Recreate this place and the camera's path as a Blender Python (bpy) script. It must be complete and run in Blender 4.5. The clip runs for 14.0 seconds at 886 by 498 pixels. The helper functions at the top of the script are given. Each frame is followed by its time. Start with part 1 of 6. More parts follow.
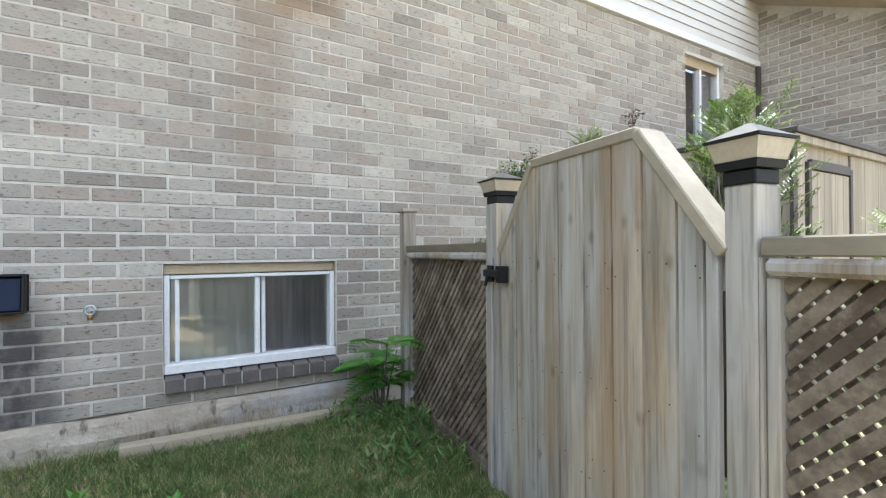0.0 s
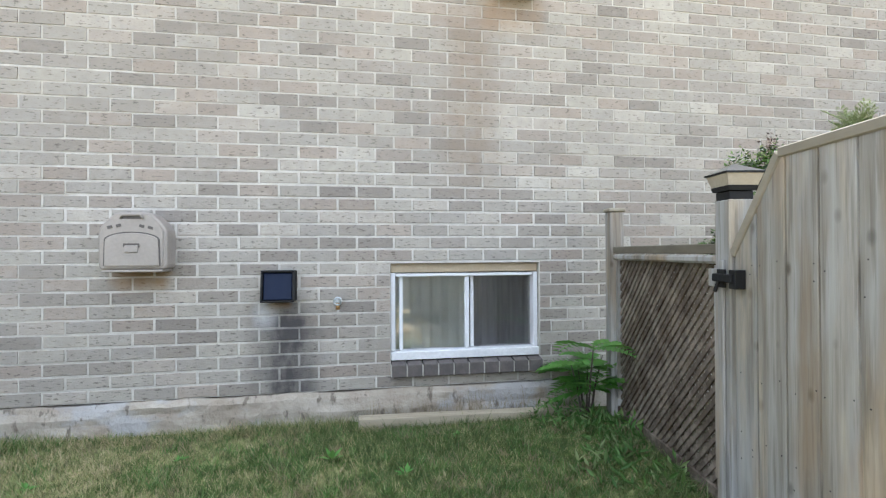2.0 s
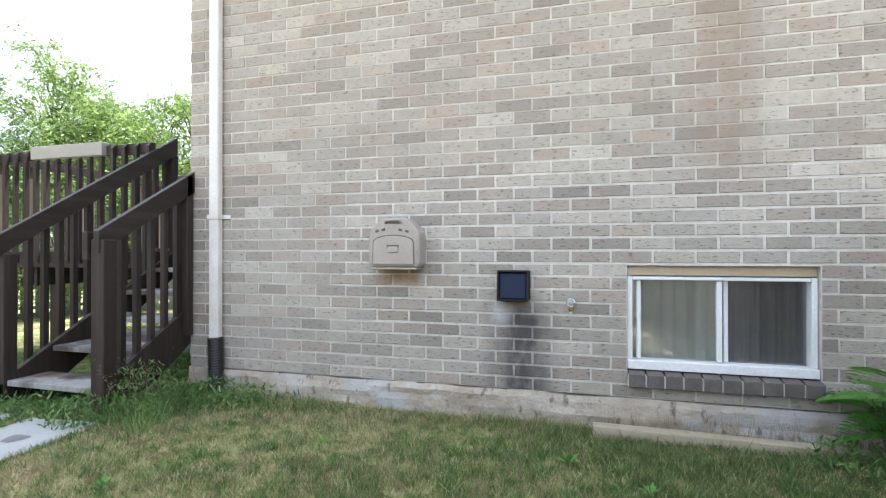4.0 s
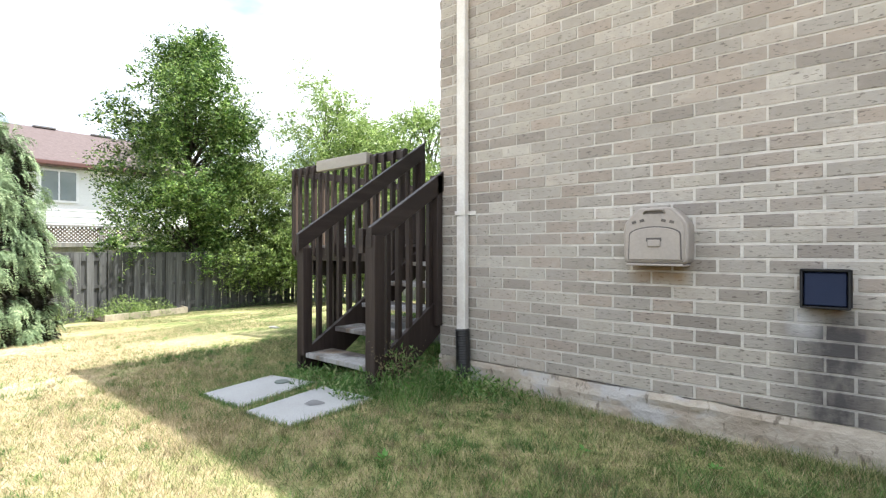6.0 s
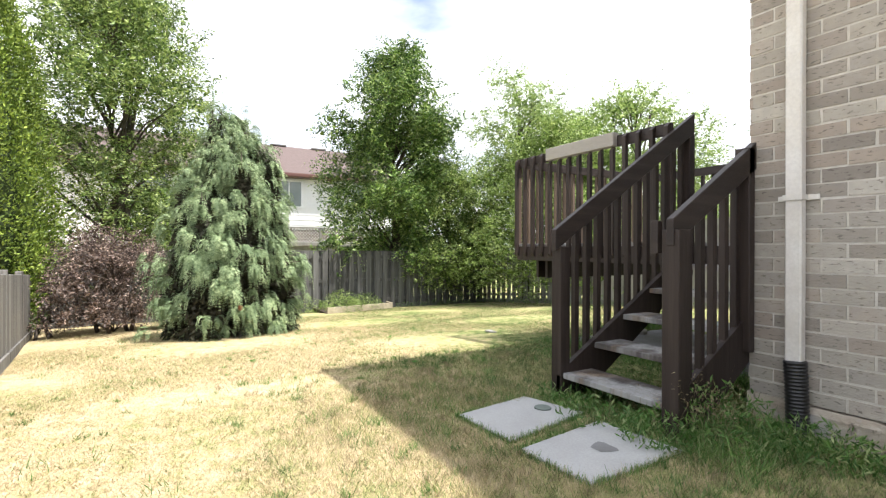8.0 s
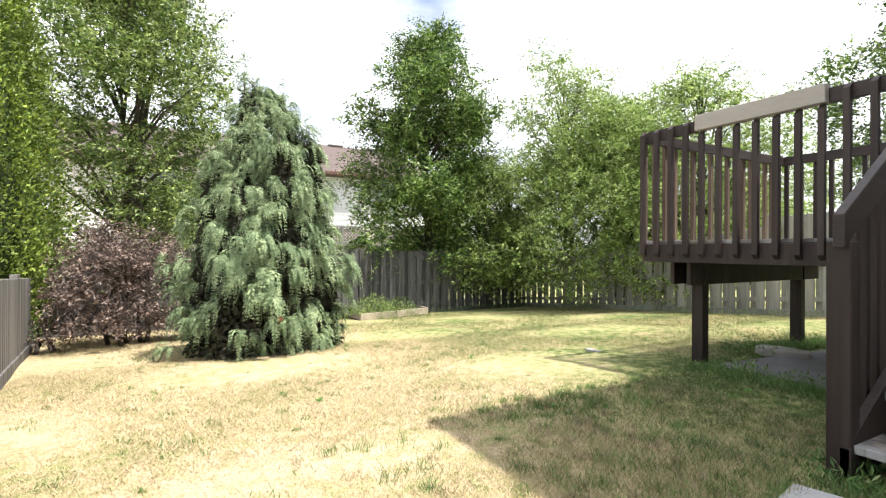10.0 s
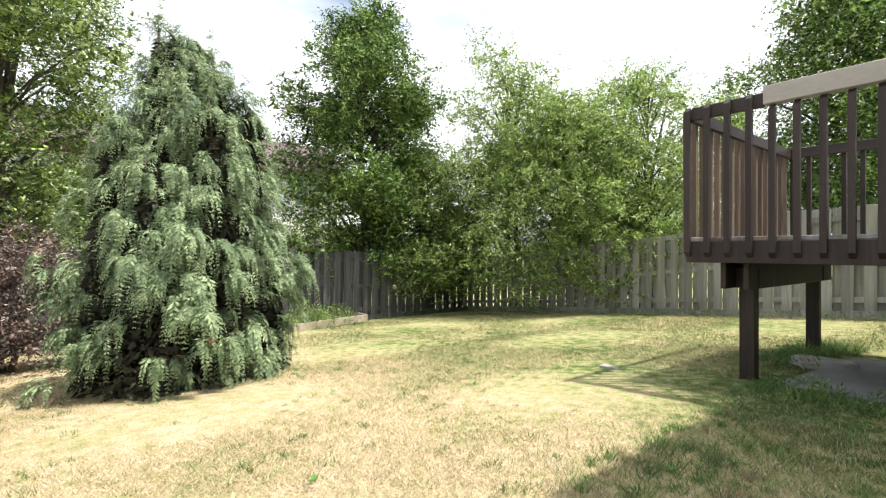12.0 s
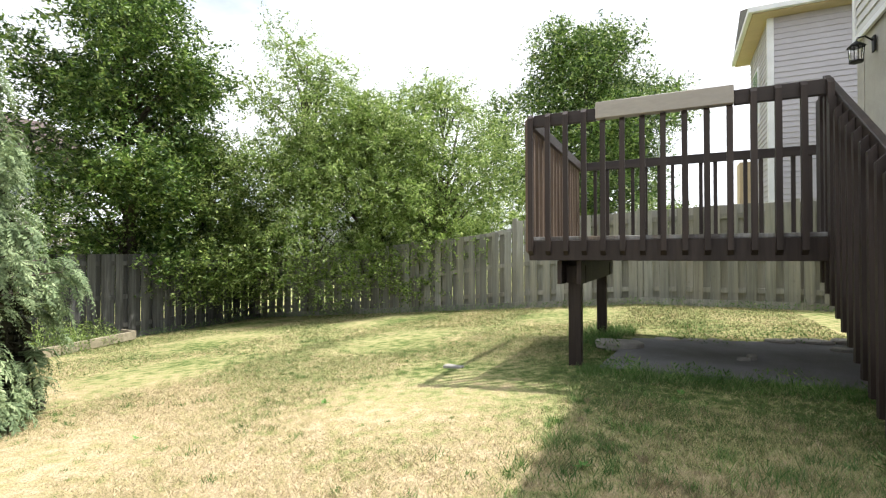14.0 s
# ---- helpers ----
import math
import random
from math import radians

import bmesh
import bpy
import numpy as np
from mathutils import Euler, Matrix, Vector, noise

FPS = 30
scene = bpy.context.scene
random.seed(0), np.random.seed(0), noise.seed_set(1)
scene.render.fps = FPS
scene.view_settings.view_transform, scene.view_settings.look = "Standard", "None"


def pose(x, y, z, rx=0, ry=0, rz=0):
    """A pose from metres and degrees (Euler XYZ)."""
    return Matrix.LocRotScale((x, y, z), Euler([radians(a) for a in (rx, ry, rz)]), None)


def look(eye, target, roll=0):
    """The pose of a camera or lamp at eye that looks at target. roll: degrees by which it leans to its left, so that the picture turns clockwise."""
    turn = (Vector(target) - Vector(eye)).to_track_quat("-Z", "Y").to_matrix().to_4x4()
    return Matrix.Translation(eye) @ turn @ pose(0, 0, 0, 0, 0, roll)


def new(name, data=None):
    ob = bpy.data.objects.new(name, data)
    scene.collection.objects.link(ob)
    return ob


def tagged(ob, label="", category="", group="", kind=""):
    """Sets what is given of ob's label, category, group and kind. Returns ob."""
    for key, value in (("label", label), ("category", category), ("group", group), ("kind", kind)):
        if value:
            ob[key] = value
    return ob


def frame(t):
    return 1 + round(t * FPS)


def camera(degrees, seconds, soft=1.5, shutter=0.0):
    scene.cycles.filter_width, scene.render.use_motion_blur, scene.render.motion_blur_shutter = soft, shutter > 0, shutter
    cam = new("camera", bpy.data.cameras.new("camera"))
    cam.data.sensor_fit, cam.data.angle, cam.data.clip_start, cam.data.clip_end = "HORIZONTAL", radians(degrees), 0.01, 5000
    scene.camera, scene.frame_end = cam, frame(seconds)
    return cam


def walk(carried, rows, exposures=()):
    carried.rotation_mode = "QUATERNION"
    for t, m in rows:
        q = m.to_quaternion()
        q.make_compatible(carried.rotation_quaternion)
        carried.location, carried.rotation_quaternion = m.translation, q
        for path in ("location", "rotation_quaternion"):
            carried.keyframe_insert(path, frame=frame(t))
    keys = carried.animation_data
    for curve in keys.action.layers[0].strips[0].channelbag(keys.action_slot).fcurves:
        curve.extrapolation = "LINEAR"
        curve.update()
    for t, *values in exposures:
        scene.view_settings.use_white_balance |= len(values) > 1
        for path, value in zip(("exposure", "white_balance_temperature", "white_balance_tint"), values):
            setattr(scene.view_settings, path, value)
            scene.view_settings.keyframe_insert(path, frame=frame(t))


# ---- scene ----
cam = camera(84.5, 14.0, soft=1.25)
PATH = [
    (0.0, pose(0.000, -3.200, 1.050, 90.20, 0.40, -32.00)),
    (0.5, pose(-0.027, -3.195, 1.055, 90.20, 0.40, -27.40)),
    (1.0, pose(-0.047, -3.200, 1.055, 90.20, 0.40, -22.20)),
    (1.5, pose(-0.076, -3.199, 1.060, 90.30, 0.40, -16.30)),
    (2.0, pose(-0.100, -3.190, 1.055, 90.40, 0.30, -10.10)),
    (4.5, pose(-0.221, -3.186, 1.075, 90.10, 0.10, 21.40)),
    (5.0, pose(-0.263, -3.177, 1.065, 90.10, 0.10, 27.70)),
    (5.5, pose(-0.346, -3.149, 1.050, 90.10, 0.00, 33.90)),
    (6.0, pose(-0.480, -3.118, 1.045, 90.10, 0.00, 39.80)),
    (6.5, pose(-0.640, -3.101, 1.045, 90.00, 0.00, 45.50)),
    (7.0, pose(-0.867, -3.077, 1.035, 90.10, -0.10, 51.10)),
    (7.5, pose(-1.118, -3.073, 1.045, 90.00, -0.10, 56.20)),
    (8.0, pose(-1.452, -3.136, 1.040, 90.00, -0.20, 60.00)),
    (8.5, pose(-1.827, -3.190, 1.025, 90.00, -0.30, 61.10)),
    (9.0, pose(-2.213, -3.232, 1.030, 90.10, -0.30, 61.30)),
    (11.5, pose(-4.005, -3.315, 0.990, 90.20, -0.20, 55.00)),
    (12.0, pose(-4.283, -3.318, 0.990, 90.30, -0.20, 50.70)),
    (12.5, pose(-4.555, -3.319, 0.975, 90.30, -0.10, 44.90)),
    (13.0, pose(-4.761, -3.309, 0.975, 90.40, -0.10, 38.50)),
    (13.5, pose(-4.874, -3.338, 0.975, 90.40, 0.10, 31.60)),
    (14.0, pose(-4.937, -3.393, 0.975, 90.50, 0.20, 25.30)),
]
EXPO = [(0.0, 1.18, 5620, 9), (0.5, 1.26, 5560, 9), (2.0, 1.35, 5600, 9), (5.0, 1.36, 5860, 10), (5.5, 1.29, 5960, 10), (6.5, 1.08, 6150, 10), (7.5, 0.96, 6320, 11), (9.0, 0.93, 6380, 13), (11.5, 0.72, 6380, 12), (14.0, 0.62, 6400, 10)]
walk(cam, PATH, EXPO)

# ---- world, sun, exposure ----
SUN_WAY = Vector((0.35, 0.25, 1.0)).normalized()
SUN_EL = math.asin(SUN_WAY.z)
world = bpy.data.worlds.new("sky")
scene.world = world
world.use_nodes = True
wt = world.node_tree
wt.nodes.clear()
w_out = wt.nodes.new("ShaderNodeOutputWorld")
w_bg = wt.nodes.new("ShaderNodeBackground")
w_sky = wt.nodes.new("ShaderNodeTexSky")
w_sky.sky_type = "NISHITA"
w_sky.sun_disc = False
w_sky.sun_elevation = SUN_EL
w_sky.sun_rotation = math.atan2(SUN_WAY.x, SUN_WAY.y)
w_sky.air_density = 1.0
w_sky.dust_density = 2.5
w_co = wt.nodes.new("ShaderNodeTexCoord")
w_map = wt.nodes.new("ShaderNodeMapping")
w_map.inputs["Scale"].default_value = (1.0, 1.0, 2.6)
w_noise = wt.nodes.new("ShaderNodeTexNoise")
w_noise.inputs["Scale"].default_value = 1.7
w_noise.inputs["Detail"].default_value = 7.0
w_ramp = wt.nodes.new("ShaderNodeValToRGB")
w_ramp.color_ramp.elements[0].position = 0.33
w_ramp.color_ramp.elements[1].position = 0.54
w_mix = wt.nodes.new("ShaderNodeMix")
w_mix.data_type = "RGBA"
wt.links.new(w_co.outputs["Generated"], w_map.inputs["Vector"])
wt.links.new(w_map.outputs["Vector"], w_noise.inputs["Vector"])
wt.links.new(w_noise.outputs["Fac"], w_ramp.inputs["Fac"])
wt.links.new(w_ramp.outputs["Color"], w_mix.inputs["Factor"])
wt.links.new(w_sky.outputs["Color"], w_mix.inputs["A"])
w_mix.inputs["B"].default_value = (9.0, 9.2, 9.5, 1.0)
wt.links.new(w_mix.outputs["Result"], w_bg.inputs["Color"])
w_bg.inputs["Strength"].default_value = 0.125
wt.links.new(w_bg.outputs["Background"], w_out.inputs["Surface"])

sun_data = bpy.data.lights.new("sun", "SUN")
sun_data.energy = 5.0
sun_data.angle = radians(0.6)
sun_data.color = (1.0, 0.95, 0.86)
sun = new("sun", sun_data)
sun.matrix_world = look(SUN_WAY * 40, (0, 0, 0))


# ---- materials ----
def node_mat(name, rough=0.8, metal=0.0, spec=0.5):
    m = bpy.data.materials.new(name)
    m.use_nodes = True
    p = m.node_tree.nodes["Principled BSDF"]
    p.inputs["Roughness"].default_value = rough
    p.inputs["Metallic"].default_value = metal
    p.inputs["Specular IOR Level"].default_value = spec
    return m, m.node_tree, p


def c4(c):
    return (c[0], c[1], c[2], 1.0)


def noise_fac(nt, scale, stretch=(1, 1, 1), detail=4.0, lo=0.35, hi=0.65, rough=0.6):
    geo = nt.nodes.new("ShaderNodeNewGeometry")
    mp = nt.nodes.new("ShaderNodeMapping")
    mp.inputs["Scale"].default_value = stretch
    nz = nt.nodes.new("ShaderNodeTexNoise")
    nz.inputs["Scale"].default_value = scale
    nz.inputs["Detail"].default_value = detail
    nz.inputs["Roughness"].default_value = rough
    rg = nt.nodes.new("ShaderNodeMapRange")
    rg.inputs["From Min"].default_value = lo
    rg.inputs["From Max"].default_value = hi
    nt.links.new(geo.outputs["Position"], mp.inputs["Vector"])
    nt.links.new(mp.outputs["Vector"], nz.inputs["Vector"])
    nt.links.new(nz.outputs["Fac"], rg.inputs["Value"])
    return rg.outputs["Result"]


def blend(nt, fac, a, b, kind="MIX"):
    mx = nt.nodes.new("ShaderNodeMix")
    mx.data_type = "RGBA"
    mx.blend_type = kind
    mx.clamp_factor = True
    if isinstance(fac, (int, float)):
        mx.inputs["Factor"].default_value = fac
    else:
        nt.links.new(fac, mx.inputs["Factor"])
    for key, v in (("A", a), ("B", b)):
        if isinstance(v, (tuple, list)):
            mx.inputs[key].default_value = c4(v)
        else:
            nt.links.new(v, mx.inputs[key])
    return mx.outputs["Result"]


def calc(nt, op, a, b=0.0, clamp=False):
    n = nt.nodes.new("ShaderNodeMath")
    n.operation = op
    n.use_clamp = clamp
    for i, v in enumerate((a, b)):
        if isinstance(v, (int, float)):
            n.inputs[i].default_value = v
        else:
            nt.links.new(v, n.inputs[i])
    return n.outputs[0]


def bump(nt, p, fac, strength=0.3, dist=0.005):
    b = nt.nodes.new("ShaderNodeBump")
    b.inputs["Strength"].default_value = strength
    b.inputs["Distance"].default_value = dist
    nt.links.new(fac, b.inputs["Height"])
    nt.links.new(b.outputs["Normal"], p.inputs["Normal"])


def rand_out(nt, island=False):
    if island:
        return nt.nodes.new("ShaderNodeNewGeometry").outputs["Random Per Island"]
    return nt.nodes.new("ShaderNodeObjectInfo").outputs["Random"]


def ramp(nt, fac, stops):
    r = nt.nodes.new("ShaderNodeValToRGB")
    els = r.color_ramp.elements
    while len(els) < len(stops):
        els.new(0.5)
    for e, (pos, col) in zip(els, stops):
        e.position = pos
        e.color = c4(col)
    nt.links.new(fac, r.inputs["Fac"])
    return r.outputs["Color"]


def plain(name, a, b=None, scale=8.0, rough=0.7, metal=0.0, stretch=(1, 1, 1), bmp=0.15, spec=0.5, fine=60.0):
    """A surface with broad and fine mottling."""
    m, nt, p = node_mat(name, rough, metal, spec)
    b = b or tuple(v * 0.8 for v in a)
    broad = noise_fac(nt, scale, stretch)
    thin = noise_fac(nt, fine, stretch)
    col = blend(nt, broad, a, b)
    col = blend(nt, calc(nt, "MULTIPLY", thin, 0.35), col, tuple(v * 0.75 for v in b))
    nt.links.new(col, p.inputs["Base Color"])
    bump(nt, p, thin, bmp, 0.002)
    return m


def timber(name, stops, knots=0.5, stretch=(1, 1, 0.06), scale=26.0, rough=0.85, bmp=0.35, stain=None):
    """Weathered boards; the grain runs along the axis with the small stretch."""
    m, nt, p = node_mat(name, rough, 0.0, 0.3)
    col = ramp(nt, rand_out(nt), stops)
    grain = noise_fac(nt, scale, stretch, 6.0, 0.3, 0.7, 0.7)
    grey = noise_fac(nt, 2.3, (1, 1, 0.35), 3.0, 0.4, 0.62)
    col = blend(nt, calc(nt, "MULTIPLY", grain, 0.4), col, tuple(v * 0.45 for v in stops[0][1]))
    col = blend(nt, calc(nt, "MULTIPLY", grey, 0.4), col, tuple(v * 0.62 for v in stops[-1][1]))
    streak = noise_fac(nt, 9.0, tuple(1.0 if v == 1 else v * 0.6 for v in stretch), 5.0, 0.45, 0.62, 0.7)
    col = blend(nt, calc(nt, "MULTIPLY", streak, 0.5), col, tuple(min(0.9, v * 1.45) for v in stops[-1][1]))
    mid = noise_fac(nt, 13.0, tuple(1.0 if v == 1 else v * 0.7 for v in stretch), 6.0, 0.42, 0.62, 0.75)
    col = blend(nt, calc(nt, "MULTIPLY", mid, 0.38), col, tuple(v * 0.55 for v in stops[0][1]))
    if knots:
        geo = nt.nodes.new("ShaderNodeNewGeometry")
        mp = nt.nodes.new("ShaderNodeMapping")
        mp.inputs["Scale"].default_value = (9.5, 9.5, 5.8)
        vo = nt.nodes.new("ShaderNodeTexVoronoi")
        vo.inputs["Scale"].default_value = 1.0
        nt.links.new(geo.outputs["Position"], mp.inputs["Vector"])
        nt.links.new(mp.outputs["Vector"], vo.inputs["Vector"])
        k = nt.nodes.new("ShaderNodeMapRange")
        k.inputs["From Min"].default_value = 0.055
        k.inputs["From Max"].default_value = 0.17
        k.inputs["To Min"].default_value = knots
        k.inputs["To Max"].default_value = 0.0
        nt.links.new(vo.outputs["Distance"], k.inputs["Value"])
        col = blend(nt, k.outputs["Result"], col, (0.05, 0.035, 0.02))
    if stain:
        col = blend(nt, calc(nt, "MULTIPLY", noise_fac(nt, 5.5, (1, 1, 0.16), 5, 0.50, 0.68), 0.75), col, stain)
        col = blend(nt, calc(nt, "MULTIPLY", noise_fac(nt, 7.5, (1, 1, 0.13), 5, 0.54, 0.68), 0.6), col, tuple(min(0.8, v * 2.3) for v in stops[0][1]))
        col = blend(nt, calc(nt, "MULTIPLY", noise_fac(nt, 11.0, (1, 1, 0.08), 5, 0.60, 0.68), 0.6), col, (0.11, 0.085, 0.06))
        col = blend(nt, calc(nt, "MULTIPLY", noise_fac(nt, 3.4, (1, 1, 0.22), 4, 0.44, 0.58), 0.66), col, (0.40, 0.405, 0.40))
        col = blend(nt, calc(nt, "MULTIPLY", noise_fac(nt, 4.6, (1, 1, 0.10), 5, 0.54, 0.66), 0.6), col, (0.24, 0.165, 0.095))
        col = blend(nt, calc(nt, "MULTIPLY", noise_fac(nt, 55.0, (1, 1, 0.04), 4, 0.52, 0.66), 0.45), col, (0.12, 0.10, 0.075))
    nt.links.new(col, p.inputs["Base Color"])
    bump(nt, p, grain, bmp, 0.003)
    return m


def band(nt, value, mid, half, soft):
    """1 within half of mid, falling to 0 over soft."""
    d = calc(nt, "ABSOLUTE", calc(nt, "SUBTRACT", value, mid))
    r = nt.nodes.new("ShaderNodeMapRange")
    r.inputs["From Min"].default_value = half
    r.inputs["From Max"].default_value = half + soft
    r.inputs["To Min"].default_value = 1.0
    r.inputs["To Max"].default_value = 0.0
    nt.links.new(d, r.inputs["Value"])
    return r.outputs["Result"]


def wall_stains(nt, col, strength=1.0):
    """Soot under the vent, rust under the hose reel and a damp run below the upper hood."""
    geo = nt.nodes.new("ShaderNodeNewGeometry")
    sep = nt.nodes.new("ShaderNodeSeparateXYZ")
    nt.links.new(geo.outputs["Position"], sep.inputs[0])
    x, z = sep.outputs["X"], sep.outputs["Z"]
    rough = noise_fac(nt, 7.0, (1, 1, 0.6), 5, 0.1, 0.6)
    for mx, hx, mz, hz, soft, amount, tint in (
        (-0.53, 0.06, 0.40, 0.22, 0.20, 1.15, (0.075, 0.070, 0.070)),
        (-0.66, 0.02, 0.665, 0.02, 0.07, 0.8, (0.55, 0.55, 0.56)),
        (-1.37, 0.12, 0.92, 0.03, 0.07, 0.75, (0.23, 0.13, 0.05)),
        (0.66, 0.05, 2.2, 0.55, 0.22, 0.50, (0.20, 0.14, 0.09)),
        (0.95, 0.16, 2.68, 0.06, 0.10, 0.45, (0.28, 0.17, 0.08)),
        (-0.57, 0.05, 0.745, 0.008, 0.03, 0.6, (0.24, 0.13, 0.05)),
    ):
        f = calc(nt, "MULTIPLY", band(nt, x, mx, hx, soft), band(nt, z, mz, hz, soft * 1.2))
        f = calc(nt, "MULTIPLY", calc(nt, "MULTIPLY", f, rough), amount * strength, True)
        col = blend(nt, f, col, tint)
    return col


BRICK_STOPS = [(0.0, (0.215, 0.19, 0.165)), (0.12, (0.27, 0.24, 0.205)), (0.3, (0.335, 0.308, 0.268)), (0.45, (0.40, 0.37, 0.315)),
               (0.62, (0.33, 0.305, 0.27)), (0.76, (0.29, 0.245, 0.205)), (0.86, (0.35, 0.295, 0.245)), (1.0, (0.47, 0.44, 0.385))]


def brick_mat(name, island):
    m, nt, p = node_mat(name, 0.9, 0.0, 0.25)
    col = ramp(nt, rand_out(nt, island), BRICK_STOPS)
    speck = noise_fac(nt, 24.0, (1, 1, 3.6), 3.0, 0.59, 0.63)
    mott = noise_fac(nt, 14.0, (1, 1, 1), 5.0)
    broad = noise_fac(nt, 1.1, (1, 1, 1), 3.0, 0.3, 0.7)
    col = blend(nt, calc(nt, "MULTIPLY", broad, 0.22), col, (0.40, 0.37, 0.33))
    smear = noise_fac(nt, 5.0, (1, 1, 2.2), 6.0, 0.52, 0.66, 0.75)
    col = blend(nt, calc(nt, "MULTIPLY", smear, 0.22), col, (0.50, 0.475, 0.43))
    col = blend(nt, calc(nt, "MULTIPLY", mott, 0.3), col, (0.22, 0.20, 0.175))
    col = blend(nt, calc(nt, "MULTIPLY", speck, 0.62), col, (0.06, 0.05, 0.04))
    col = wall_stains(nt, col)
    nt.links.new(col, p.inputs["Base Color"])
    bump(nt, p, noise_fac(nt, 45.0, (1, 1, 2.0), 5.0, 0.25, 0.75), 0.5, 0.004)
    return m


M_BRICK = brick_mat("brick_single", False)
M_BRICK_J = brick_mat("brick_joined", True)
m, nt, p = node_mat("mortar", 0.95, 0.0, 0.2)
nt.links.new(wall_stains(nt, blend(nt, calc(nt, "MULTIPLY", noise_fac(nt, 1.6, (1, 1, 1), 5, 0.4, 0.62), 0.45), blend(nt, noise_fac(nt, 20.0), (0.60, 0.575, 0.525), (0.49, 0.465, 0.42)), (0.36, 0.335, 0.30)), 0.6), p.inputs["Base Color"])
bump(nt, p, noise_fac(nt, 90.0), 0.3, 0.003)
M_MORTAR = m
m, nt, p = node_mat("foundation_concrete", 0.95, 0.0, 0.2)
c_f = blend(nt, noise_fac(nt, 3.0, (1, 1, 2.0), 6, 0.35, 0.6), (0.50, 0.455, 0.385), (0.35, 0.30, 0.24))
c_f = blend(nt, calc(nt, "MULTIPLY", noise_fac(nt, 1.7, (1, 1, 1.5), 5, 0.52, 0.60), 0.6), c_f, (0.42, 0.43, 0.45))
c_f = blend(nt, calc(nt, "MULTIPLY", noise_fac(nt, 22.0, (1, 1, 0.4), 6, 0.58, 0.66), 0.7), c_f, (0.11, 0.09, 0.07))
nt.links.new(c_f, p.inputs["Base Color"])
bump(nt, p, noise_fac(nt, 12.0, (1, 1, 1), 8, 0.2, 0.8), 0.7, 0.02)
M_FOUND = m
M_DARKBRICK = plain("sill_brick", (0.15, 0.13, 0.12), (0.10, 0.09, 0.085), 12.0, 0.9)
M_VINYL = plain("white_vinyl", (0.78, 0.79, 0.80), (0.68, 0.69, 0.70), 3.0, 0.4, bmp=0.03)
M_BEIGE = plain("beige_trim", (0.45, 0.37, 0.25), (0.38, 0.30, 0.2), 5.0, 0.6, bmp=0.05)
M_SIDING = plain("pale_siding", (0.60, 0.59, 0.57), (0.54, 0.53, 0.52), 2.0, 0.5, bmp=0.04)
M_SIDING2 = plain("lavender_grey_siding", (0.46, 0.44, 0.47), (0.42, 0.40, 0.43), 2.0, 0.5, bmp=0.04)
M_WHITEHOUSE = plain("white_siding", (0.74, 0.74, 0.74), (0.66, 0.67, 0.68), 1.0, 0.6, bmp=0.04)
M_STUCCO = plain("beige_stucco", (0.42, 0.40, 0.35), (0.36, 0.34, 0.30), 4.0, 0.9, bmp=0.3)
M_TAN = plain("tan_soffit", (0.55, 0.43, 0.27), (0.48, 0.38, 0.24), 3.0, 0.6, bmp=0.05)
M_ROOF = plain("shingle_red_brown", (0.13, 0.098, 0.093), (0.10, 0.073, 0.068), 6.0, 0.95, bmp=0.5, fine=30.0)
M_ROOF_G = plain("shingle_grey", (0.16, 0.15, 0.14), (0.11, 0.10, 0.10), 6.0, 0.95, bmp=0.5, fine=30.0)
M_SPOUT = plain("white_downspout", (0.68, 0.66, 0.62), (0.60, 0.57, 0.52), 6.0, 0.45, bmp=0.04)
M_BLACKPIPE = plain("black_corrugated", (0.012, 0.012, 0.013), (0.02, 0.02, 0.02), 9.0, 0.4)
M_REEL = plain("taupe_plastic", (0.36, 0.32, 0.28), (0.32, 0.285, 0.25), 5.0, 0.5, bmp=0.04)
# Darker taupe that paints the shade in the reel box's slots and grooves
M_REEL_D = plain("taupe_recess_shade", (0.11, 0.095, 0.085), None, 5.0, 0.6)
M_NAVY = plain("navy_plastic", (0.010, 0.017, 0.042), (0.013, 0.020, 0.046), 6.0, 0.6, bmp=0.03, spec=0.2)
M_BLACK = plain("black_metal", (0.010, 0.010, 0.011), (0.016, 0.016, 0.016), 20.0, 0.6, 0.0, spec=0.25)
M_BRONZE = plain("dark_brown_metal", (0.05, 0.03, 0.022), None, 10.0, 0.6)
M_CHROME = plain("worn_chrome", (0.62, 0.66, 0.7), (0.45, 0.5, 0.55), 40.0, 0.3, 0.9)
M_BRASS = plain("brass", (0.5, 0.3, 0.12), None, 40.0, 0.45, 0.8)
M_CURTAIN_W = plain("pale_curtain", (0.90, 0.93, 0.88), (0.88, 0.91, 0.86), 5.0, 0.9, stretch=(6, 6, 0.4))
M_CURTAIN_G = plain("grey_curtain", (0.44, 0.45, 0.48), (0.34, 0.35, 0.37), 5.0, 0.9, stretch=(6, 6, 0.4))
M_BLIND = plain("grey_blind", (0.20, 0.21, 0.24), (0.16, 0.17, 0.195), 5.0, 0.9)
# Dark colour standing in for the lack of light inside the rooms
M_DARK = plain("unlit_room_dark", (0.06, 0.06, 0.065), None, 3.0, 0.9)
GREYWOOD = [(0.0, (0.24, 0.20, 0.145)), (0.25, (0.34, 0.31, 0.25)), (0.5, (0.30, 0.295, 0.275)), (0.75, (0.39, 0.35, 0.285)), (1.0, (0.38, 0.375, 0.36))]
M_GATE = timber("gate_wood", GREYWOOD, 0.7, stain=(0.34, 0.25, 0.155))
